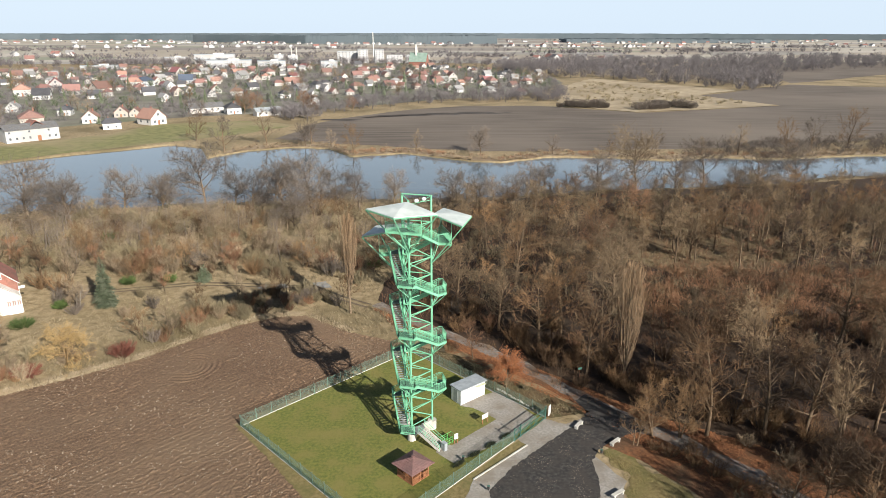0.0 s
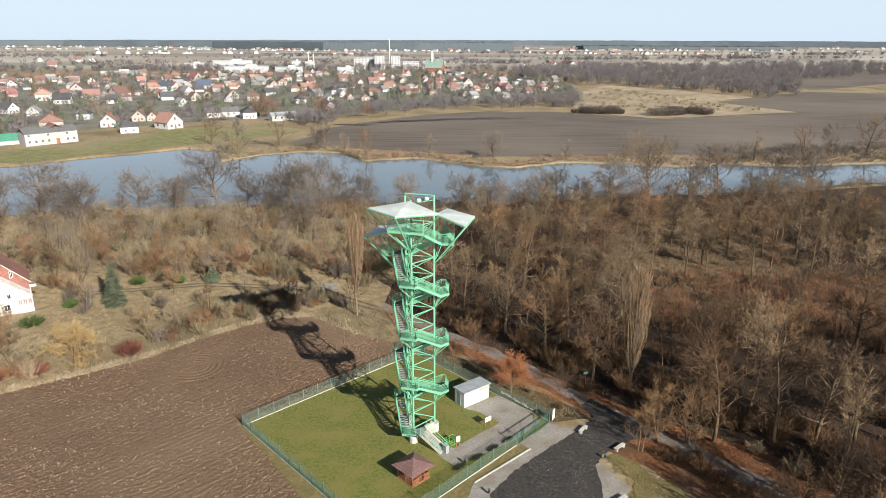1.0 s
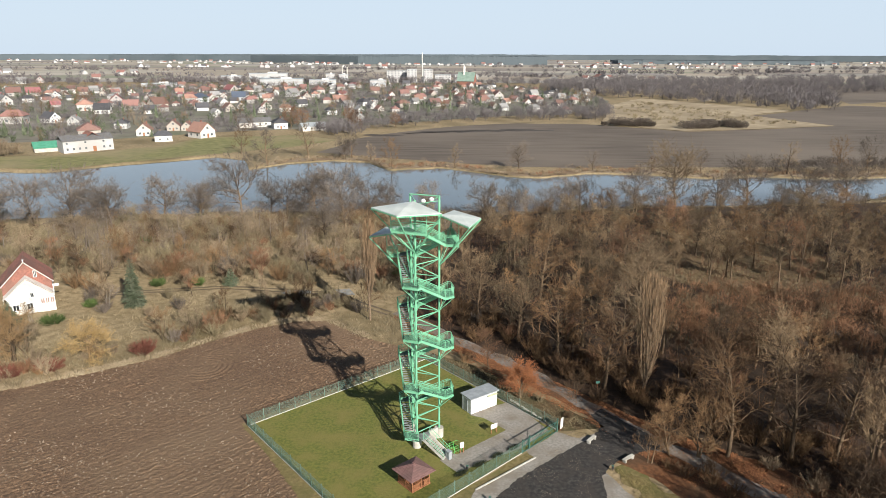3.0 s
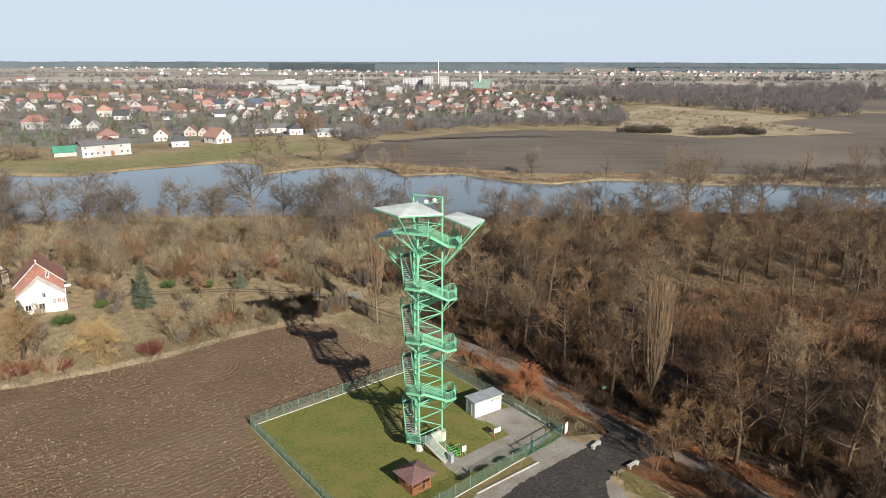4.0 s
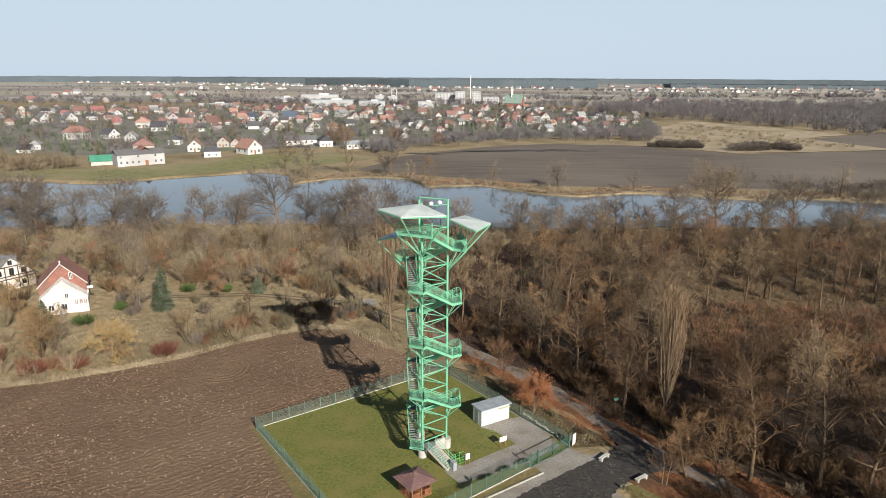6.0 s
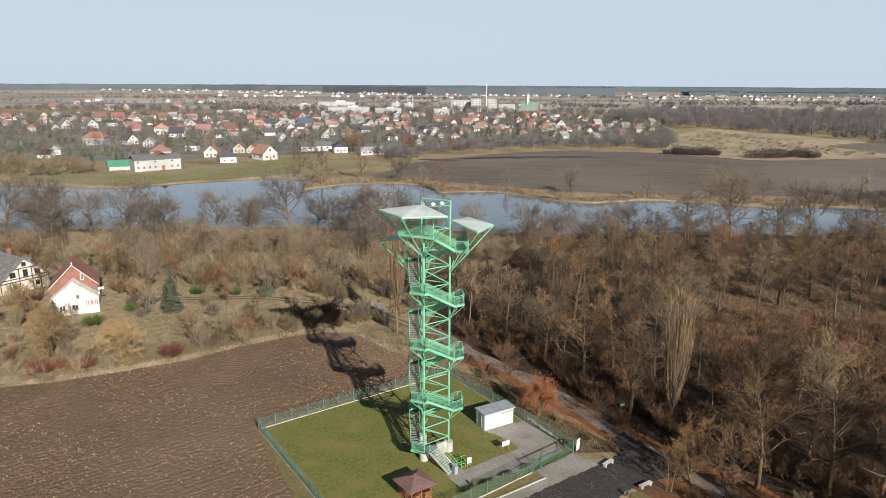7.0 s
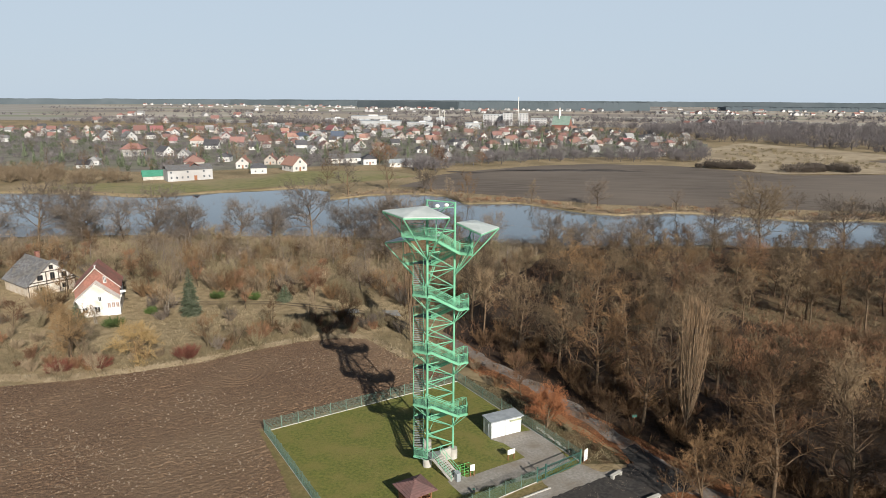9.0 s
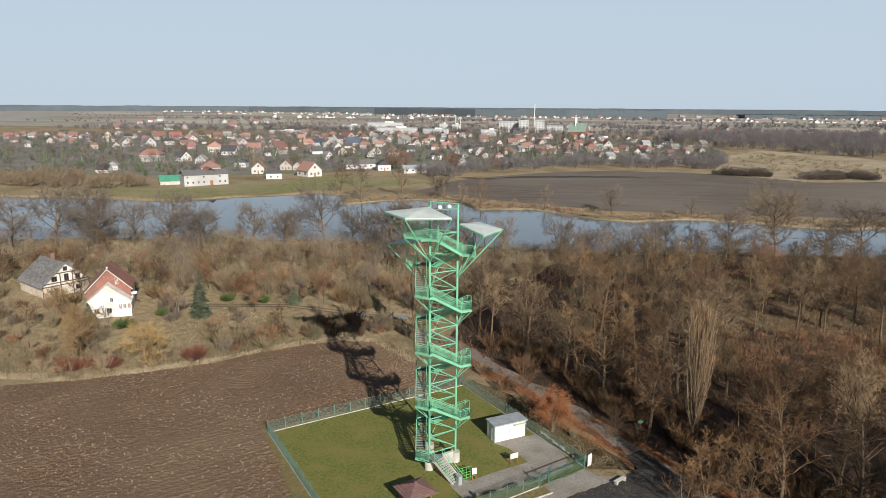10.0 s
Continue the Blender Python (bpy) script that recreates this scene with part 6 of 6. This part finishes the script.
for i in range(9):
    u = i / 9
    rad, z0, z1 = 2.3 * (1 - u) ** 0.9 + 0.25, 0.8 + 10.5 * u, 0.8 + 10.5 * u + 2.0
    tip = len(SPRUCE.v)
    SPRUCE.v.append((0, 0, z1))
    for k in range(14):
        a = 2 * math.pi * k / 14
        q = rad * (1.0 if k % 2 else 0.55) * r.uniform(0.8, 1.15)
        SPRUCE.v.append((q * math.cos(a), q * math.sin(a), z0 - (0.5 if k % 2 else 0.0) + r.uniform(-0.2, 0.2)))
    SPRUCE.f += [(tip, tip + 1 + k, tip + 1 + (k + 1) % 14) for k in range(14)]
spruce_crown = mesh_of("spruce_crown", SPRUCE.v, SPRUCE.f, M_needle)
stem = Geo().bar((0, 0, -0.2), (0, 0, 9), 0.4, sides=5)
spruce_stem = mesh_of("spruce_stem", stem.v, stem.f, M_bark)
count = 0
while count < 75:
    x, y = rng.uniform(-560, 130), rng.uniform(345, 1000)
    if not inside(x, y, VILLAGE) or any((x - a) ** 2 + (y - b) ** 2 < 9 ** 2 for a, b in taken):
        continue
    count += 1
    plant((spruce_stem, spruce_crown), x, y, rng.uniform(0.5, 1.1), rng.uniform(0, 360), "spruce", "dark green spruce in a village garden", "tree", "village spruces")
for x, y, s2 in ((-326, 366, 1.0), (-318, 372, 0.8), (-312, 386, 1.1), (-300, 388, 0.7), (-291, 366, 0.9), (-284, 372, 1.1), (-276, 377, 0.8), (-268, 372, 0.9), (-248, 352, 0.7), (-196, 376, 0.6), (-236, 410, 0.8), (-120, 470, 0.8), (-130, 505, 0.9)):
    plant((spruce_stem, spruce_crown), x, y, s2, x * 19 % 360, "spruce", "broad dark green spruce in a riverside garden", "tree", "village spruces", 0.75)
RUSSET = tree_meshes("russet_oak", 95, 12, 6.5, 0.35, 22, 1800, up=0.3, start=0.2, fine=M_twig_red, twig_w=0.06, twig_len=1.0, dome=True)
for x, y, s2 in ((-128, 428, 1.0), (-121, 432, 0.9), (-96, 458, 0.8), (-84, 420, 0.9), (-60, 440, 0.7)):
    plant(RUSSET, x, y, s2, x * 23 % 360, "oak_tree", "leafless oak with russet twigs at the village edge", "tree", "village trees")
# Garden colours cooled toward grey, with distance haze mixed into them
patch("village_green", VILLAGE, 0.04, material("village_gardens", (0.150, 0.138, 0.115), (0.245, 0.230, 0.196), 0.06, c3=(0.145, 0.162, 0.100), big=0.022), "gardens and lawns between the village houses", "ground", 14, 6)

# white riverside building, green shed, long barns
M_greenroof = material("green_sheet_roof", (0.06, 0.24, 0.16), (0.09, 0.30, 0.21), 0.8, rough=0.5)
ANG = math.degrees(math.atan2(17.5, 15.5))
rb = thing("riverside_building", pose(-202.2, 321.0, 0, 0, 0, ANG), "long white riverside building with low dark roof", "building")
part("wall", Geo().box((0, 0, 2.9), (23.5, 10, 6.4)), M_facade, rb)
part("roof", gable_roof(10, 23.5, 6.1, 2.2, 0.4), M_slate, rb).matrix_basis = RY
part("annex", gable_roof(8, 9, 6.4, 3.0, 0.3), M_brick, rb).matrix_basis = Matrix.Translation((3, 2, 0))
for i in range(8):
    if i % 3 == 0:
        part("window", Geo().box((-10 + i * 2.85, -5.0, 4.8), (0.9, 0.12, 0.9)), M_glasswin, rb)
    if i not in (4, 5):
        part("window", Geo().box((-10 + i * 2.85, -5.0, 1.9), (0.9, 0.12, 1.1)), M_glasswin, rb)
part("door", Geo().box((2.6, -5.0, 1.3), (1.6, 0.14, 2.6)), M_wood, rb)
gs = thing("green_shed", pose(-220.5, 318.0, 0, 0, 0, -50), "grey shed with broad green sheet roof", "shed")
part("wall", gable_wall(9, 13, 2.4, 2.6), M_concrete, gs)
part("roof", gable_roof(9, 13, 2.4, 2.6, 0.4), M_greenroof, gs)


def barn(x, y, rz, w, d, h, roofm, label):
    t = thing("barn", pose(x, y, 0, 0, 0, rz), label, "barn")
    part("wall", gable_wall(d, w, h, d * 0.28), M_white, t).matrix_basis = RY
    part("roof", gable_roof(d, w, h, d * 0.28, 0.5), roofm, t).matrix_basis = RY
    for i in range(int(w / 4)):
        part("window", Geo().box((-w / 2 + 2 + i * 4, -d / 2, h * 0.55), (1.3, 0.1, 1.1)), M_dark, t)


barn(-156, 436, 37, 22, 9, 3.6, M_slate, "long low white barn with grey roof")
barn(-111, 419, 36, 16, 7, 3.2, M_zinc, "long low white shed with pale roof")


def hall(x, y, rz, w, d, h, label, bands=1):
    t = thing("factory_hall", pose(x, y, 0, 0, 0, rz), label, "factory")
    part("wall", Geo().box((0, 0, h / 2), (w, d, h)), M_facade, t)
    part("roof", Geo().box((0, 0, h + 0.3), (w + 0.8, d + 0.8, 0.6)), M_zinc, t)
    for b in range(bands):
        n = int(w / 7)
        for i in range(n):
            part("window", Geo().box((-w / 2 + (i + 0.5) * w / n, -d / 2, h * (b + 0.5) / bands), (w / n * 0.8, 0.2, h * 0.32 / bands)), M_zinc, t)
    part("roof_light", Geo().box((w * 0.1, 0, h + 1.3), (w * 0.25, d * 0.4, 2.0)), M_white, t)


hall(-310, 985, 14, 62, 26, 9, "long white factory hall with flat pale roof", 2)
hall(-360, 1075, 14, 60, 24, 14, "white factory hall behind with flat roof", 1)
hall(-255, 1010, 14, 40, 22, 7, "low white factory hall", 1)
hall(-262, 1088, 12, 14, 12, 13, "tall white works building")
hall(-241, 1092, 12, 15, 12, 12, "white works building below the chimneys")
hall(-468, 925, 20, 48, 16, 4.5, "low warehouse with pale blue roof", 1)
hall(-160, 960, 14, 26, 16, 9, "white workshop with flat roof", 1)
hall(-440, 1120, 14, 36, 16, 8, "white far workshop with flat roof", 1)
for x, y in ((-245, 1102), (-238, 1108)):
    t = thing("factory_chimney", pose(x, y, 0), "slim pale factory chimney", "chimney", "factory chimneys")
    part("shaft", Geo().bar((0, 0, 0), (0, 0, 24), 1.8, sides=10), M_concrete, t)


def flats(x, y, rz, w, floors):
    t = thing("block_of_flats", pose(x, y, 0, 0, 0, rz), "white block of flats with rows of windows", "flats", "blocks of flats")
    h = floors * 2.9
    part("wall", Geo().box((0, 0, h / 2), (w, 11, h)), M_facade, t)
    part("roof", Geo().box((0, 0, h + 0.25), (w + 0.5, 11.5, 0.5)), M_zinc, t)
    n = int(w / 5)
    for f in range(floors):
        for i in range(n):
            part("window", Geo().box((-w / 2 + (i + 0.5) * w / n, -5.5, 1.6 + f * 2.9), (2.0, 0.15, 1.2)), M_glasswin, t)


for x, y, rz, w, fl in ((-157, 1122, 12, 34, 6), (-130, 1106, 12, 16, 7), (-104, 1108, 12, 15, 7), (-80, 1116, 12, 26, 4), (-42, 1122, 12, 38, 4)):
    flats(x, y, rz, w, fl)
church = thing("church", pose(-36, 1016, 0, 0, 0, 75), "brick church with pale green copper roof and white turrets", "church")
part("nave", gable_wall(16, 26, 7, 12), M_brick, church)
part("roof", gable_roof(16, 26, 7, 12, 0.6), material("green_copper_roof", (0.17, 0.25, 0.21), (0.25, 0.33, 0.285), 0.3, rough=0.6), church, "pale green copper roof")
for x in (-3.2, 3.2):
    part("turret", Geo().bar((x * 0.7, 4, 15), (x * 0.7, 4, 27), 2.2, sides=8).bar((x * 0.7, 4, 27), (x * 0.7, 4, 31), 0.9, sides=8), M_white, church)
mast = thing("radio_mast", pose(-116, 1137, 0), "tall thin pale lattice radio mast", "mast")
part("shaft", Geo().bar((0, 0, 0), (0, 0, 47), 1.3, sides=5), M_white, mast)
part("base", Geo().box((0, 0, 1.2), (5, 5, 2.4)), M_concrete, mast)

# ---- dry grass, brushwood, clods ----
def tufts(name, poly, n, h, w, mat, label, seed, avoid=(), per=4):
    """Clumps of dry blades over a stretch of ground, one mesh."""
    r = random.Random(seed)
    xs2, ys2 = [p[0] for p in poly], [p[1] for p in poly]
    g = Geo()
    k = 0
    while k < n:
        x, y = r.uniform(min(xs2), max(xs2)), r.uniform(min(ys2), max(ys2))
        if not inside(x, y, poly) or any(inside(x, y, a) for a in avoid):
            continue
        k += 1
        if noise.noise(Vector((x / 7, y / 7, seed))) < -0.15 and r.random() < 0.7:
            continue
        z = ground_z(x, y)
        for q in range(per):
            a = r.uniform(0, 2 * math.pi)
            d = Vector((math.cos(a) * 0.6, math.sin(a) * 0.6, r.uniform(0.6, 1.4))).normalized()
            twig(g, Vector((x + r.gauss(0, 0.2), y + r.gauss(0, 0.2), z)), d, h * r.uniform(0.5, 1.4), w, r)
    return tagged(new(name, mesh_of(name, g.v, g.f, mat)), label, "grass", kind="stuff")


M_straw = material("straw_grass", (0.27, 0.215, 0.130), (0.40, 0.33, 0.215), 0.8, c3=(0.20, 0.155, 0.088), big=0.08)
ROUGH = [(-150, 100), (-100, 78), (-66, 84.6), (-58.1, 90), (-49.6, 96.7), (-43, 104.2), (-37.6, 109.3), (-31.3, 113.3), (-26, 114), (-16.5, 106.8), (-9, 103.2), (-4, 106), (-14, 121), (-10, 150), (0, 192), (-40, 197), (-90, 188), (-150, 170)]
RUT = ((-76, 123.4), (-66, 126.3), (-52.9, 129.6), (-42.4, 129.2), (-34.6, 128.2), (-27.6, 128.0), (-20.5, 122.0), (-14.4, 118.0))
CORRIDOR = [(x, y - 1.5) for x, y in RUT] + [(x, y + 1.5) for x, y in RUT[::-1]]
tufts("dry_grass", ROUGH, 26000, 0.4, 0.026, M_straw, "pale dry uncut grass", 41, (CORRIDOR,))
tufts("brushwood", ROUGH, 8000, 1.5, 0.035, M_twig_olive, "thin brown brushwood stems", 42, CLEAR + [CORRIDOR])
EDGE = [(-100, 77.5), (-66, 84), (-58.1, 89.4), (-49.6, 96), (-43, 103.5), (-37.6, 108.6), (-31.3, 112.5), (-26.1, 113.1), (-16.5, 105.8), (-16, 107.4), (-25.9, 115), (-32, 114.8), (-38.6, 110.6), (-44.2, 105.2), (-50.6, 97.8), (-59, 91.4), (-67, 86), (-100, 80)]
tufts("edge_grass", EDGE, 4600, 0.45, 0.03, material("pale_straw", (0.33, 0.265, 0.175), (0.46, 0.38, 0.265), 0.8, c3=(0.24, 0.18, 0.11), big=0.3), "pale straw-coloured grass edging the field", 43)
tufts("wood_brush", WOOD, 9000, 1.8, 0.04, M_twig_red, "red-brown undergrowth stems of the wood", 44, (NEARWOOD,))
# Stems under the oaks, darkened in colour in place of shade
tufts("wood_brush", NEARWOOD, 3500, 1.2, 0.03, M_twig_shade, "dark undergrowth stems beneath the oaks", 47)
tufts("wood_brush", WOOD, 6000, 1.6, 0.04, M_thicket, "brown undergrowth stems of the wood", 45, (NEARWOOD,))
# pale clods on the ploughed field
r = random.Random(46)
cl = Geo()
k = 0
while k < 4800:
    x, y = r.uniform(-74, -2), r.uniform(52, 113)
    if not inside(x, y, FIELD):
        continue
    if noise.noise(Vector((x / 12, y / 12, 8))) < 0.05 and r.random() < 0.82:
        continue
    k += 1
    s = 0.03 + 0.12 * r.random() ** 2.2
    a = r.uniform(0, 6.28)
    p = [Vector((x + s * math.cos(a + t), y + s * math.sin(a + t), 0.1)) for t in (0, 1.6, 3.1, 4.7)]
    q = [Vector((v.x * 0.5 + x * 0.5, v.y * 0.5 + y * 0.5, 0.1 + s * r.uniform(0.8, 1.3))) for v in p]
    cl.add(p + q, [(0, 1, 5, 4), (1, 2, 6, 5), (2, 3, 7, 6), (3, 0, 4, 7), (4, 5, 6, 7)])
tagged(new("clods", mesh_of("clods", cl.v, cl.f, material("pale_dry_clods", (0.130, 0.094, 0.065), (0.240, 0.185, 0.134), 1.2))), "pale dry clods and stones on the ploughed soil", "clods", kind="stuff")
# cart track and puddles between the gardens and the wood
M_rut = material("worn_earth_ruts", (0.105, 0.078, 0.052), (0.175, 0.135, 0.095), 1.0, c3=(0.13, 0.105, 0.065), big=0.2)
for off in (-0.75, 0.75):
    left, right = [], []
    for (x0, y0), (x1, y1) in zip(RUT, RUT[1:] + ((-13.4, 117.4),)):
        d = Vector((x1 - x0, y1 - y0)).normalized()
        for w, side_l in ((off - 0.28, left), (off + 0.28, right)):
            side_l.append((x0 - d.y * w, y0 + d.x * w))
    drape("cart_track", left + right[::-1], 0.09, M_rut, "worn earth rut of a cart track through rough grass", "track", 1.2, 0.15)
# Muddy water with the sky's pale reflection put into its base colour
M_mud_sky_water = material("muddy_puddle_water", (0.26, 0.265, 0.26), (0.34, 0.345, 0.34), 0.8, rough=0.12)
for pts in ([(-39, 127.2), (-35, 126.6), (-32.6, 127.8), (-33.5, 129.6), (-38, 129.2)], [(-28.5, 130.2), (-25, 127.4), (-23.2, 127.6), (-25.2, 131.2)]):
    drape("puddle", pts, 0.1, M_mud_sky_water, "shallow puddle on the cart track", "puddle", 0.8, 0.4)

# leaves blown over the car park and the track's edges
lv = Geo()
r = random.Random(61)
LOT = [(3.7, 65.8), (11.1, 72.8), (14.2, 78.9), (23.6, 80.2), (26.5, 76.5), (20.5, 72.6), (22.2, 65.6), (18, 50), (3, 50)]
k = 0
while k < 2400:
    x, y = r.uniform(2, 27), r.uniform(50, 80)
    if not inside(x, y, LOT) or noise.noise(Vector((x / 2.2, y / 2.2, 4))) < 0.05:
        continue
    k += 1
    a, s = r.uniform(0, 6.28), r.uniform(0.03, 0.075)
    c, d = math.cos(a) * s, math.sin(a) * s
    lv.add([(x - c, y - d, 0.047), (x + d * 0.6, y - c * 0.6, 0.06), (x + c, y + d, 0.05), (x - d * 0.6, y + c * 0.6, 0.056)], [(0, 1, 2, 3)])
tagged(new("fallen_leaves", mesh_of("fallen_leaves", lv.v, lv.f, material("bleached_leaves", (0.22, 0.17, 0.125), (0.36, 0.30, 0.24), 3.0))), "bleached fallen leaves blown over the car park", "leaves", kind="stuff")
STRIP = [(-12, 119), (0, 107.5), (8, 100), (17, 91.4), (24, 85), (30, 79.6), (40, 73.6), (52, 63), (46, 56), (36, 62), (28, 70), (24, 75), (19.5, 81), (14, 86.5), (6, 94), (-3, 102.6), (-12, 114)]
lv = Geo()
k = 0
while k < 13000:
    x, y = r.uniform(-12, 52), r.uniform(56, 119)
    if not inside(x, y, STRIP) or (noise.noise(Vector((x / 3, y / 3, 6))) < -0.1 and r.random() < 0.8) or (inside(x, y, TRACK) and r.random() < 0.88) or (inside(x, y, ASPHALT) and r.random() < 0.95):
        continue
    k += 1
    a, s = r.uniform(0, 6.28), r.uniform(0.06, 0.14)
    c, d = math.cos(a) * s, math.sin(a) * s
    lv.add([(x - c, y - d, 0.055), (x + d * 0.6, y - c * 0.6, 0.09), (x + c, y + d, 0.06), (x - d * 0.6, y + c * 0.6, 0.08)], [(0, 1, 2, 3)])
tagged(new("fallen_leaves", mesh_of("fallen_leaves", lv.v, lv.f, material("rusty_leaves", (0.20, 0.075, 0.03), (0.36, 0.16, 0.07), 3.0))), "rusty fallen leaves along the forest track", "leaves", kind="stuff")
tufts("bank_grass", [(15, 79.5), (19.5, 80.4), (13, 87), (4, 96), (-4.5, 101), (-5, 100), (2, 92.8), (9, 86)], 1500, 0.3, 0.03, M_twig_olive, "olive rough grass on the bank beside the fence", 71)
tufts("lot_grass", [(20.8, 71.4), (26, 67.4), (33, 54), (34, 48), (20.4, 48), (20.6, 60), (22.6, 65.6)], 2500, 0.28, 0.03, material("yellow_grass", (0.17, 0.14, 0.05), (0.27, 0.22, 0.09), 1.0), "yellowed tussocks beside the car park", 72)
rng = random.Random(73)
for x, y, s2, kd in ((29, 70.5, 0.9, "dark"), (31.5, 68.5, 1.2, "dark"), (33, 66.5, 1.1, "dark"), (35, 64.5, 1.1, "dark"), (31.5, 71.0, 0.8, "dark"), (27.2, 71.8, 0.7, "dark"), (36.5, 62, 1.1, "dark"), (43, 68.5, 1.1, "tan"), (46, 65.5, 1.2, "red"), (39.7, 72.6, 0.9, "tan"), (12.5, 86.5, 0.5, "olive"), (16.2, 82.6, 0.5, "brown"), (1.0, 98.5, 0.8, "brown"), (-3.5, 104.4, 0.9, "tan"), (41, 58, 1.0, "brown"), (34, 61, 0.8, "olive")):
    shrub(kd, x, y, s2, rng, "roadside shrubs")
# Oaks at and past the view's edge, added to shade this ground
for x, y, s2 in ((44, 55, 0.8), (50, 50, 0.9), (40, 50, 0.75), (56, 57, 0.9), (47, 45, 0.85), (37, 57.5, 0.6), (43, 60.5, 0.7)):
    plant(SHADE_OAKS[int(x) % 3], x, y, s2, x * 13 % 360, "oak_tree", "leafless oak beside the forest track", "tree", "trees of the wood")
# low dark evergreen beds along the path
for x, y in ((4.1, 70.7), (6.3, 72.7), (8.4, 74.6), (2.0, 68.7)):
    bed = fountain_bush("evergreen_bed", x, y, 1.3, 2.2, 110, 3000, M_yew, "low dark evergreen planting along the fence", "shrub", int(x * 10), 0.05)
    bed.matrix_basis = pose(x, y, 0.02, 0, 0, 42) @ Matrix.Diagonal((0.6, 0.2, 0.3, 1))
rng = random.Random(74)
for i in range(34):
    u = rng.random()
    x = -78 + 58 * u
    yb = float(np.interp(x, (-78, -66, -58.1, -49.6, -43, -37.6, -31.3, -26, -16.5), (82.5, 84.4, 89.6, 96.2, 103.7, 108.8, 112.7, 113.3, 107)))
    shrub(rng.choice(("tan", "tan", "olive", "brown", "red", "tan")), x - rng.uniform(0.5, 2.5), yb + rng.uniform(2.4, 8.0), rng.uniform(0.6, 1.25), rng, "shrubs along the field")
for i in range(30):
    x = rng.uniform(-50, -21)
    yb = float(np.interp(x, (-58.1, -49.6, -43, -37.6, -31.3, -26, -16.5), (89.6, 96.2, 103.7, 108.8, 112.7, 113.3, 107)))
    shrub(rng.choice(("olive", "brown", "olive", "grey", "red")), x, yb + rng.uniform(3, 12), rng.uniform(0.7, 1.35), rng, "shrubs along the field")
for x, y, s2, kd in ((-95, 112, 1.6, "tan"), (-98, 117, 1.7, "brown"), (-101, 114, 1.6, "tan"), (-104, 120, 1.5, "olive"), (-92, 107, 1.3, "tan"), (-90, 104, 1.2, "olive"), (-76, 119, 1.5, "grey"), (-73, 121.5, 1.6, "grey"), (-78, 124, 1.7, "brown"), (-70, 114, 1.2, "grey"), (-60, 113, 1.0, "tan"), (-56, 117, 1.2, "grey"), (-97, 125, 1.8, "brown"), (-92, 128, 1.8, "grey"), (-84, 127, 1.7, "brown"), (-108, 112, 1.4, "tan"), (-118, 117, 1.7, "tan"), (-62, 133, 1.5, "brown"), (-68, 136, 1.6, "red")):
    shrub(kd, x, y, s2, rng, "garden shrubs")
for x, y, s2 in ((-71, 117, 0.9), (-93, 101, 0.9), (-100, 122, 1.1), (-80, 131, 1.1), (-118, 128, 1.2), (-57, 124.5, 0.8), (-88, 134, 1.1), (-125, 134, 1.2), (-48, 136, 0.9), (-104, 138, 1.2)):
    plant(SAPS[int(-x) % 3], x, y, s2, x * 17 % 360, "garden_tree", "leafless fruit tree in the overgrown garden", "tree", "garden trees")
# Grass colour taken darker to stand for tree shadows across the glade
patch("glade", [(46, 180), (40, 153), (51, 136), (72, 136), (86, 148), (90, 186), (52, 190)], 0.05, material("glade_grass", (0.112, 0.077, 0.038), (0.205, 0.147, 0.077), 0.7, c3=(0.085, 0.054, 0.027), big=0.09, bump=0.2, bump_scale=1.5), "tan grassy glade in the wood", "grass", 3, 2.5)
tufts("glade_grass", GLADE, 3600, 0.6, 0.035, M_twig_olive, "pale dry grass of the glade", 75)

# brush that closes the wood's edge along the track
rng = random.Random(77)
for i in range(64):
    u = rng.random()
    x = -8 + 62 * u
    yb = float(np.interp(x, (-12, 0.5, 8, 17, 24, 30, 40, 52), (120, 107.6, 100.6, 92, 85.6, 80.4, 74.4, 63.6)))
    d = rng.uniform(0.8, 11)
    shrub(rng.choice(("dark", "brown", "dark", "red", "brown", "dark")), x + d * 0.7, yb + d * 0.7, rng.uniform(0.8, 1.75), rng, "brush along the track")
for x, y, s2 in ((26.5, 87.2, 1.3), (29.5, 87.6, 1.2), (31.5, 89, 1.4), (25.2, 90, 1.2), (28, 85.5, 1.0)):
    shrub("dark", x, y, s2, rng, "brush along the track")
for x, y, s2 in ((58, 142, 0.85), (66, 136, 0.95), (73, 143, 0.95), (80, 139, 1.0), (88, 146, 0.95), (84, 162, 0.9), (52, 138, 0.85), (104, 148, 1.0), (99, 140, 0.95), (62, 168, 0.85)):
    plant(ASHES[int(x + y) % 3], x, y, s2, x * 31 % 360, "oak_tree", "tall leafless oak at the edge of the glade", "tree", "trees of the wood")
